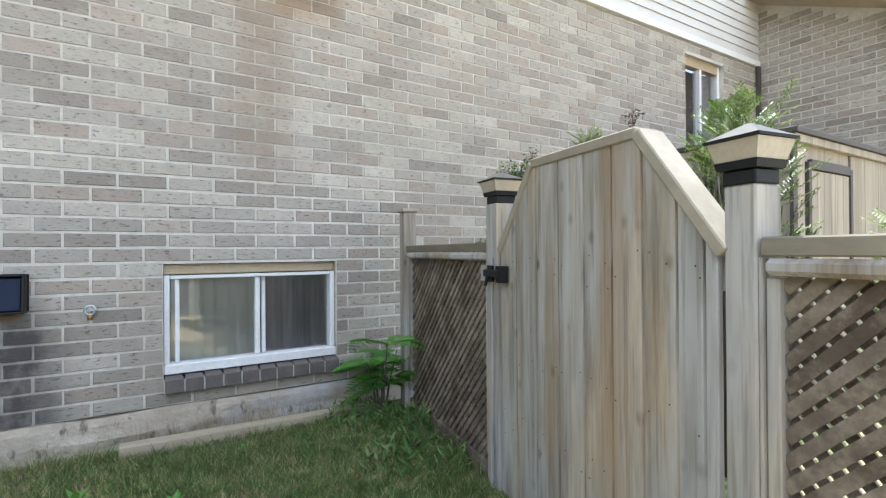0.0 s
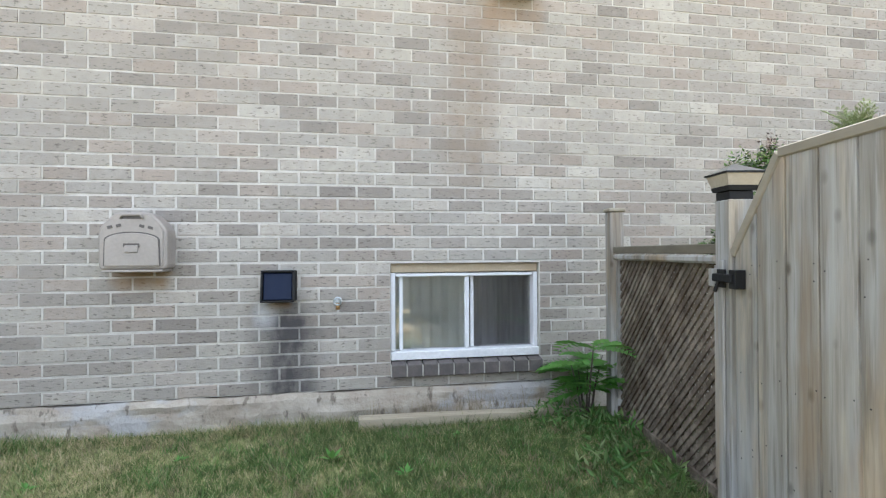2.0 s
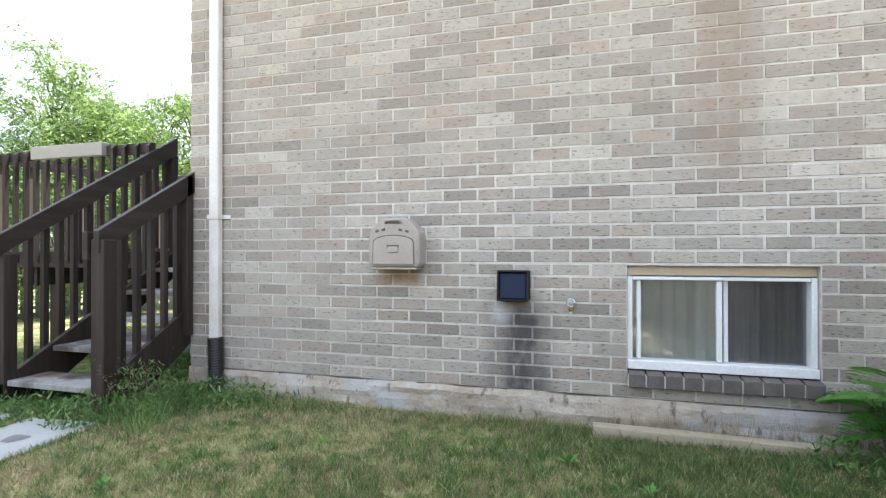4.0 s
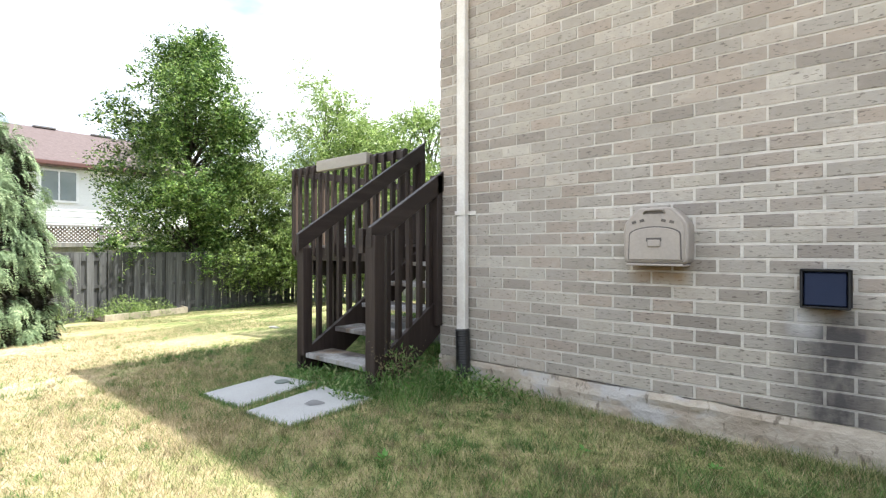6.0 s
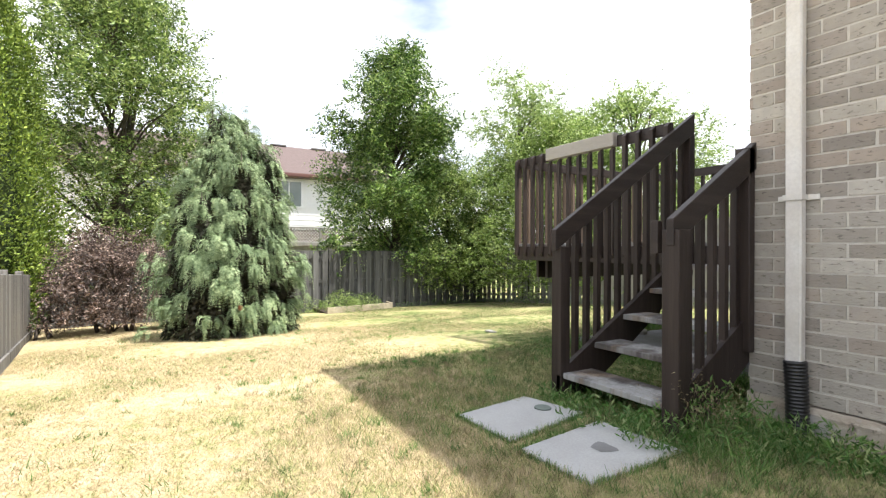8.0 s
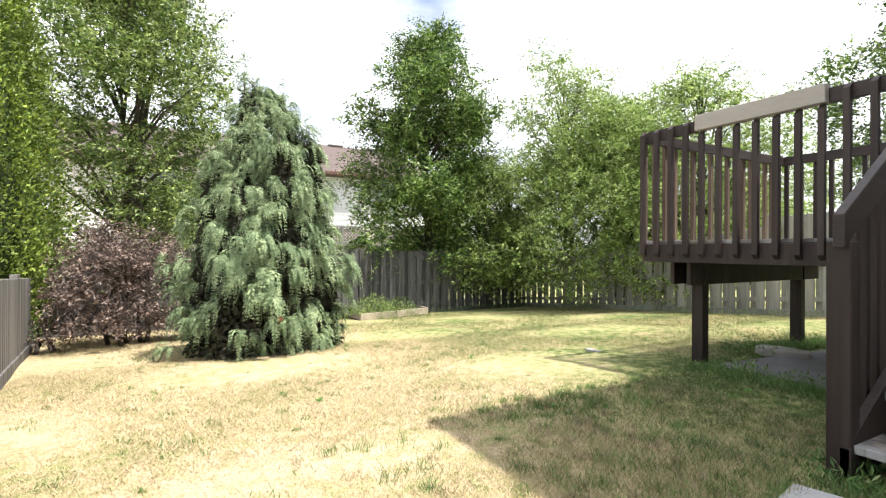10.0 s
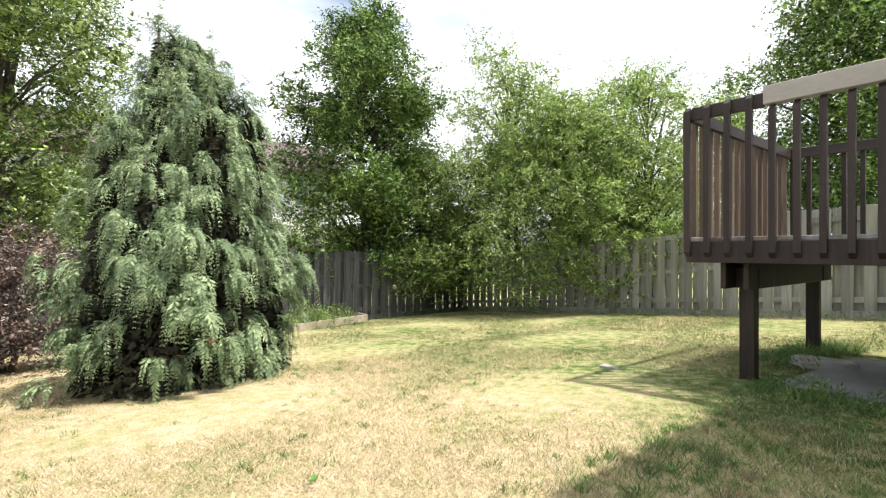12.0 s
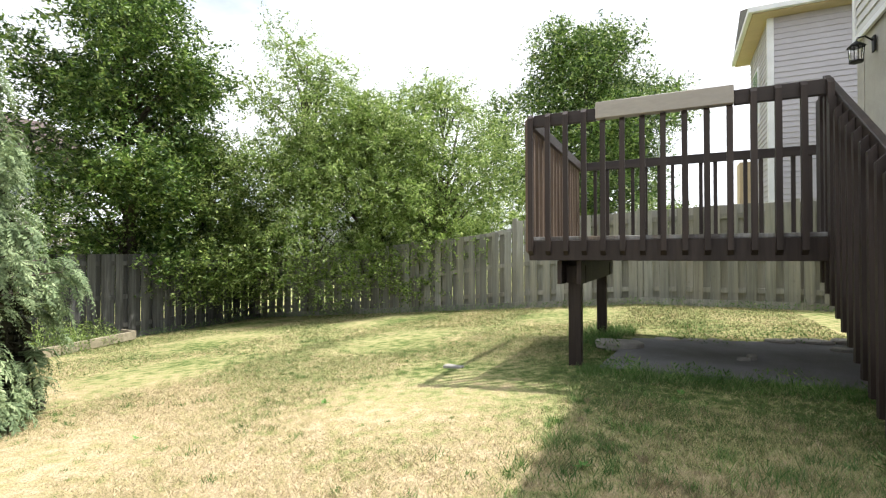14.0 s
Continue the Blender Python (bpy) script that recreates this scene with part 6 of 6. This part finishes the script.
for x, y, hh in ((1.50, -1.72, 1.45), (1.9, -1.78, 1.70), (1.85, -1.17, 1.60), (1.88, -1.10, 1.56)):
    t = thing("red_sprig", (x, y, 0.0), "thin dark red leafy sprig rising behind the gate", "plant", "sprigs behind the gate")
    part("stem", tb([(0, 0, 0), (0.01, 0, hh - 0.04)], [0.006, 0.003], 5), M_BARK, t)
    rg = np.random.default_rng(int(hh * 100))
    c = rg.normal(size=(110, 3)) * (0.014, 0.018, 0.026) + (0.01, 0, hh - 0.05)
    co, idx = leaves(c, np.array((0, 0, 0.4)), 0.018, 2.0, 0.2, rg)
    fast_mesh("leaves", co, 3, idx, M_LEAF_PURPLE, t, "", "", "stuff")

conifer(-9.82, -2.12, -0.31, 3.55, 1.12)
shrub(-12.3, -3.9, -0.52, 1.85, 1.4, M_LEAF_PURPLE, "purple-leaved barberry shrub beside the side fence", 41, 22000, 0.055, "purple_shrub", 60)
shrub(-12.6, -2.5, -0.5, 2.0, 0.9, M_LEAF_DARK, "dark green shrub between the purple shrub and the conifer", 42, 8000, 0.06, "green_shrub", 30)
column_cedar(-13.0, -6.30, -0.55, 7.0, 1.4)
shrub(-12.0, -4.95, -0.47, 0.38, 0.25, M_WEED, "low green weeds at the end of the side fence", 43, 900, 0.035, "weeds", 12)
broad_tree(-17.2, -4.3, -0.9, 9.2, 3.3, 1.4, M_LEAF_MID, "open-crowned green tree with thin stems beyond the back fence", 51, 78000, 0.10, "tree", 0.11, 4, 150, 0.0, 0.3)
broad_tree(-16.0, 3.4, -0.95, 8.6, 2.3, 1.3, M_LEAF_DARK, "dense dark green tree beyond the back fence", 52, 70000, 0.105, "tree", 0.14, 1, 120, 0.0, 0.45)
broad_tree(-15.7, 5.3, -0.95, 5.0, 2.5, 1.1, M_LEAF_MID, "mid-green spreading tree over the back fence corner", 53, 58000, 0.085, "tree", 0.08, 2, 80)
broad_tree(-14.0, 7.0, -0.7, 7.9, 2.6, 0.5, M_LEAF_LIGHT, "light green feathery tree at the fence corner", 54, 46000, 0.08, "tree", 0.08, 3, 120)
broad_tree(-12.2, 7.2, -0.5, 5.5, 2.7, 0.5, M_LEAF_LIGHT, "light green spreading tree leaning over the north fence", 55, 72000, 0.08, "tree", 0.07, 3, 125)
broad_tree(-10.3, 8.0, -0.3, 5.7, 2.7, 0.7, M_LEAF_LIGHT, "light green feathery tree behind the north fence", 56, 54000, 0.08, "tree", 0.08, 3, 110)
broad_tree(-10.3, 32.0, -0.5, 17.4, 6.9, 3.2, M_LEAF_DARK, "large mature green tree far behind the north fence", 57, 76000, 0.25, "tree", 0.35, 1, 75, 0.0, 0.4)
broad_tree(-17.0, 22.0, -0.5, 4.8, 3.6, 0.8, M_LEAF_LIGHT, "distant light green trees behind the north fence", 58, 16000, 0.18, "tree", 0.15, 2, 50)
broad_tree(-6.0, 26.0, -0.5, 4.4, 3.6, 0.6, M_LEAF_MID, "distant green bushes behind the north fence", 59, 12000, 0.2, "tree", 0.15, 2, 40)
broad_tree(-31.0, -17.0, -1.0, 10.0, 5.5, 1.5, M_LEAF_DARK, "distant green trees beyond the white house", 60, 20000, 0.22, "tree", 0.2, 2, 60)


def weeds(name, spots, material, label, seed, size=0.05):
    rng = np.random.default_rng(seed)
    c = []
    for x, y, r, h, n in spots:
        a, q = rng.uniform(0, 6.28, n), np.sqrt(rng.uniform(0, 1, n)) * r
        zz = rng.uniform(0, 1, n) ** 1.3 * h * (1 - (q / (r + 1e-6)) ** 2 * 0.6)
        c.append(np.stack([x + np.cos(a) * q, y + np.sin(a) * q, gz(x, y) + zz], 1))
    c = np.concatenate(c)
    co, idx = leaves(c, np.array((0, 0, 0.9)), size, 4.0, 0.25, rng)
    fast_mesh(name, co, 3, idx, material, None, label, "weeds", "stuff")


weeds("bed_weeds", [(-14.3, 1.1, 0.6, 0.6, 2200), (-14.6, 1.9, 0.5, 0.5, 1700), (-14.8, 0.2, 0.6, 0.5, 1000)], M_LEAF_LIGHT, "bright green weeds filling the garden bed", 71, 0.06)
weeds("stair_weeds", [(-2.95, -0.55, 0.28, 0.30, 900), (-3.1, -0.85, 0.22, 0.16, 500), (-3.5, -0.75, 0.35, 0.10, 500), (-2.65, -0.28, 0.3, 0.16, 900), (-3.95, -0.72, 0.2, 0.08, 200), (-2.4, -0.15, 0.3, 0.10, 400)], M_WEED, "green weeds round the foot of the stairs and the drain pipe", 72, 0.045)
def seed_stalks():
    """Thin seeding grass by the foot of the stairs."""
    rng = np.random.default_rng(140)
    co = []
    for k in range(60):
        x, y = -2.98 + rng.normal() * 0.14, -0.62 + rng.normal() * 0.16
        h = rng.uniform(0.18, 0.42)
        b = rng.uniform(0, 6.28)
        ln = h * rng.uniform(0.15, 0.6)
        tip = np.array((x + math.cos(b) * ln, y + math.sin(b) * ln, h))
        base = np.array((x, y, 0.02))
        co.append((base - (0.0012, 0, 0), base + (0.0012, 0, 0), tip))
        for j in range(9):
            p = base + (tip - base) * rng.uniform(0.62, 1.0) + rng.normal(size=3) * 0.011
            co.append((p, p + rng.normal(size=3) * 0.006, p + rng.normal(size=3) * 0.006))
    co = np.array(co).reshape(-1, 3)
    fast_mesh("seed_stalks", co, 3, np.arange(len(co)), M_STRAW, None, "thin pale seeding grass at the foot of the stairs", "dry grass", "stuff")


seed_stalks()
weeds("pad_weeds", [(-5.3, 0.8, 0.2, 0.10, 160), (-4.8, 0.8, 0.25, 0.08, 160), (-4.2, 0.85, 0.3, 0.07, 150), (-4.6, 2.6, 0.4, 0.12, 200), (-3.8, 2.9, 0.4, 0.14, 200), (-5.65, 1.6, 0.25, 0.18, 300), (-3.6, 0.6, 0.3, 0.1, 300)], M_WEED, "sparse weeds at the edges of the concrete pad", 73, 0.04)
weeds("fence_weeds", [(-14.2 + i * 0.62, 6.15, 0.35, 0.14, 130) for i in range(20)] + [(-14.75, 3.2 + i * 0.5, 0.3, 0.16, 130) for i in range(7)], M_WEED, "low weeds along the foot of the fences", 74, 0.05)
weeds("gate_weeds", [(1.3, -0.6, 0.25, 0.07, 220), (1.15, -1.1, 0.25, 0.05, 200), (1.2, -0.3, 0.25, 0.08, 160)], M_WEED, "dark green grass tufts at the foot of the lattice", 75, 0.06)


def dry_stalks():
    rng = np.random.default_rng(80)
    n = 240
    x = rng.uniform(-0.05, 1.35, n)
    z = -0.03 + rng.uniform(0, 0.05, n)
    h = rng.uniform(0.05, 0.17, n)
    lean = rng.normal(size=n) * 0.03
    y = rng.uniform(-0.045, -0.015, n)
    a = np.stack([x - 0.0012, y, z], 1)
    b = np.stack([x + 0.0012, y, z], 1)
    c = np.stack([x + lean, y + rng.uniform(-0.02, 0.01, n), z + h], 1)
    co = np.stack([a, b, c], 1).reshape(-1, 3)
    fast_mesh("dry_stalks", co, 3, np.arange(n * 3), M_STRAW, None, "thin dry grass stalks standing against the foundation", "dry grass", "stuff")


dry_stalks()


def rosette(x, y, r, seed):
    rng = np.random.default_rng(seed)
    t = thing("broadleaf_weed", (x, y, gz(x, y)), "small bright green broadleaf weed in the lawn", "weed", "weeds in the lawn")
    bm = bmesh.new()
    n = 9
    for k in range(n):
        a = 2 * math.pi * k / n + rng.uniform(-0.2, 0.2)
        el = rng.uniform(0.35, 1.1)
        d = Vector((math.cos(a) * math.cos(el), math.sin(a) * math.cos(el), math.sin(el)))
        s = Vector((-math.sin(a), math.cos(a), 0))
        L = r * rng.uniform(0.7, 1.2)
        c = [bm.verts.new(q) for q in (d * 0.01, d * L * 0.5 + s * L * 0.16, d * L + Vector((0, 0, -0.01)), d * L * 0.5 - s * L * 0.16)]
        bm.faces.new(c)
    part("leaves", bm, M_SUMAC, t, "", "stuff")


for k, (x, y, r) in enumerate(((-0.22, -0.72, 0.085), (0.12, -0.95, 0.06), (-0.95, -0.6, 0.05), (-0.2, -1.4, 0.06), (0.45, -0.5, 0.045), (-1.5, -0.8, 0.05), (-2.2, -1.5, 0.06), (-5.3, -1.2, 0.05),
                               (-6.3, -2.4, 0.05), (-7.2, -0.6, 0.05), (-4.9, 0.2, 0.05), (-7.9, -1.5, 0.045))):
    rosette(x, y, r, 200 + k)
t = thing("plastic_ball", (-8.98, -2.15, 0.18), "small orange object caught in the conifer's lower branches", "ball")
bm = bmesh.new()
bmesh.ops.create_icosphere(bm, subdivisions=2, radius=0.042)
part("shell", bm, plain("orange_plastic", (0.42, 0.15, 0.07), None, 5.0, 0.5), t)


# ---- grass ----
def grass(name, x0, x1, y0, y1, n, h, w, seed, label, clump=0.5, lean=1.1, material=None):
    rng = np.random.default_rng(seed)
    x, y = rng.uniform(x0, x1, n), rng.uniform(y0, y1, n)
    slabs = ((-4.0, -3.53, -1.55, -0.94), (-3.42, -2.96, -1.55, -0.89), (-5.45, -3.2, 0.85, 2.5))
    keep = np.ones(n, bool)
    for a, b, c, d in slabs:
        keep &= ~((x > a) & (x < b) & (y > c) & (y < d))
    keep &= ~((y > -0.01) & (x > XC - 0.02))
    if y0 == -3.0:
        fade = np.where(x < -3.2, np.clip((y + 3.0) / 1.3, 0, 1) * np.clip((x + 5.6) / 1.2, 0, 1), 1.0)
        keep &= rng.uniform(0, 1, n) < fade
    keep &= ~((y > -0.20) & (x > -0.12) & (x < 1.40))
    x, y = x[keep], y[keep]
    n = len(x)
    z = 0.035 - 0.08 * np.clip(-5.5 - x, 0, 12) - 0.06 * np.clip((y + 0.6) / 0.6, 0, 1) * (x > -2.8) - 0.014
    pat = 0.5 + 0.5 * np.sin(x * 3.1 + np.sin(y * 2.3) * 2) * np.sin(y * 2.7 + x) + 0.5 * np.sin(x * 17 + 3 * np.sin(y * 5)) * np.sin(y * 19 + 2 * np.sin(x * 7))
    hh = h * rng.uniform(0.4, 1.2, n) * np.clip(0.75 + clump * pat, 0.35, 1.6)
    a = rng.uniform(0, 2 * math.pi, n)
    ln = hh * rng.uniform(0.3, lean, n)
    b = rng.uniform(0, 2 * math.pi, n)
    ca, sa = np.cos(a) * w / 2, np.sin(a) * w / 2
    p0 = np.stack([x - ca, y - sa, z], 1)
    p1 = np.stack([x + ca, y + sa, z], 1)
    p2 = np.stack([x + np.cos(b) * ln, y + np.sin(b) * ln, z + hh], 1)
    co = np.stack([p0, p1, p2], 1).reshape(-1, 3)
    fast_mesh(name, co, 3, np.arange(n * 3), material or M_BLADE, None, label, "grass", "stuff")


grass("grass_near_wall", -5.6, 1.6, -3.0, 0.0, 280000, 0.037, 0.0032, 91, "short mixed green and dry grass by the house")
grass("grass_lawn", -9.5, -3.2, -4.6, 3.0, 430000, 0.021, 0.0044, 92, "short dry straw-coloured grass of the lawn", 0.5, 2.4)
grass("grass_back", -15.0, -9.5, -4.8, 6.3, 110000, 0.020, 0.010, 93, "thin grass towards the back fence", 0.5, 2.4)
grass("grass_north", -9.5, -3.2, 3.0, 6.3, 60000, 0.022, 0.008, 94, "thin greener grass behind the deck")
grass("grass_fringe", -3.0, 1.5, -0.22, -0.02, 9000, 0.075, 0.004, 95, "longer grass along the foundation")

grass("tall_grass", -3.08, -2.62, -0.95, -0.20, 1300, 0.13, 0.004, 96, "tall green and seeding grass beside the stairs", material=M_WEED)
grass("tall_grass", -4.05, -3.1, -0.92, -0.62, 1600, 0.08, 0.005, 97, "long green grass under the bottom tread", material=M_WEED)
grass("tall_grass", -2.62, -1.7, -0.30, -0.03, 900, 0.07, 0.005, 98, "long green grass round the drain pipe", material=M_WEED)

grass("tall_grass", -5.95, -5.35, 1.9, 3.0, 1800, 0.12, 0.006, 99, "green grass tufts round the rear deck post", material=M_WEED)
grass("tall_grass", -5.6, -3.3, 0.45, 0.85, 3000, 0.06, 0.006, 100, "green grass along the edge of the concrete pad", material=M_WEED)


def tufts(name, x0, x1, y0, y1, count, per, h, w, seed, material, label):
    """Tufts of longer grass and clover standing over the mown lawn."""
    rng = np.random.default_rng(seed)
    cx, cy = rng.uniform(x0, x1, count), rng.uniform(y0, y1, count)
    big = rng.uniform(0.4, 1.3, count) ** 1.5
    if x1 > -3:
        cy = np.where(rng.uniform(0, 1, count) < (cy + 3.0) / 1.3, cy, cy * 0.45)
    n = count * per
    k = np.repeat(np.arange(count), per)
    x = cx[k] + rng.normal(size=n) * 0.035 * big[k]
    y = np.minimum(cy[k] + rng.normal(size=n) * 0.035 * big[k], -0.03 if x1 > -3 else 9)
    keep = np.ones(n, bool)
    for u0, u1, v0, v1 in ((-4.03, -3.52, -1.56, -0.90), (-3.45, -2.94, -1.56, -0.88), (-5.5, -3.2, 0.84, 2.5)):
        keep &= ~((x > u0) & (x < u1) & (y > v0) & (y < v1))
    keep &= ~((y > -0.22) & (x > -0.15) & (x < 1.45))
    x, y, k = x[keep], y[keep], k[keep]
    n = len(x)
    z = 0.02 - 0.08 * np.clip(-5.5 - x, 0, 12) - 0.06 * np.clip((y + 0.6) / 0.6, 0, 1) * (x > -2.8)
    hh = h * rng.uniform(0.4, 1.15, n) * (0.6 + 0.5 * big[k])
    a, b = rng.uniform(0, 2 * math.pi, n), rng.uniform(0, 2 * math.pi, n)
    ln = hh * rng.uniform(0.3, 1.1, n)
    ca, sa = np.cos(a) * w / 2, np.sin(a) * w / 2
    p0, p1 = np.stack([x - ca, y - sa, z], 1), np.stack([x + ca, y + sa, z], 1)
    p2 = np.stack([x + np.cos(b) * ln, y + np.sin(b) * ln, z + hh], 1)
    fast_mesh(name, np.stack([p0, p1, p2], 1).reshape(-1, 3), 3, np.arange(n * 3), material, None, label, "grass", "stuff")


tufts("grass_tufts", -5.6, 1.5, -3.0, -0.05, 420, 50, 0.062, 0.0042, 121, M_WEED, "darker green grass tufts in the shaded lawn")
tufts("straw_tufts", -5.6, 1.5, -3.0, -0.05, 330, 45, 0.055, 0.0034, 122, M_STRAW, "dry straw-coloured grass tufts in the shaded lawn")
tufts("grass_tufts", -11.0, -3.2, -4.2, 2.8, 420, 28, 0.040, 0.0055, 123, M_WEED, "scattered green tufts in the dry lawn")
tufts("pad_edge_tufts", -5.6, -3.4, 0.55, 0.85, 70, 40, 0.075, 0.005, 124, M_WEED, "green tufts along the concrete pad")


def slab_edge_grass():
    rng = np.random.default_rng(125)
    loops = ([(-3.963, -1.572), (-3.485, -1.549), (-3.62, -0.87), (-4.061, -0.985)], [(-3.381, -1.575), (-2.944, -1.538), (-2.955, -0.868), (-3.475, -0.906)])
    out = []
    for loop in loops:
        mid = np.mean(loop, axis=0)
        for i in range(4):
            a, b = np.array(loop[i]), np.array(loop[(i + 1) % 4])
            n = int(np.linalg.norm(b - a) * 800)
            f = rng.uniform(0, 1, (n, 1))
            thick = 0.35 + 0.65 * (np.sin(f * 23 + i) > -0.2)
            p = a + (b - a) * f
            inward = mid - p
            inward /= np.linalg.norm(inward, axis=1, keepdims=True)
            p = p - inward * rng.uniform(-0.004, 0.03, (n, 1))
            tip = p + inward * rng.uniform(-0.025, 0.026, (n, 1)) * thick + rng.normal(size=(n, 2)) * 0.012
            q = rng.normal(size=(n, 2))
            q = q / np.linalg.norm(q, axis=1, keepdims=True) * 0.0022
            h = rng.uniform(0.015, 0.05, (n, 1))
            z = np.full((n, 1), 0.022)
            out.append(np.stack([np.hstack([p - q, z]), np.hstack([p + q, z]), np.hstack([tip, z + h])], 1).reshape(-1, 3))
    co = np.concatenate(out)
    fast_mesh("slab_edge_grass", co, 3, np.arange(len(co)), M_WEED, None, "green grass creeping over the edges of the paving slabs", "grass", "stuff")


slab_edge_grass()

# ---- single bricks ----
proto_me = None
for a, b, z0, z1, d in BRICKS_SINGLE:
    if proto_me is None:
        ob = part("brick", rough_brick(PW), M_BRICK, house)
        proto_me = ob.data
    else:
        ob = new("brick", proto_me)
        ob.parent = house
    ob.location = ((a + b) / 2, -d, (z0 + z1) / 2)
    ob.scale = (rngb.uniform(0.985, 1.012), 1, rngb.uniform(0.96, 1.04))
    ob.rotation_euler = (0, radians(rngb.uniform(-0.55, 0.55)), 0)
for ya, y, z0, d in WING_FULL:
    ob = new("brick", proto_me)
    ob.parent = wing
    ob.rotation_euler = (0, 0, radians(-90))
    ob.location = (XE - d, (ya + y) / 2, z0 + CH / 2)
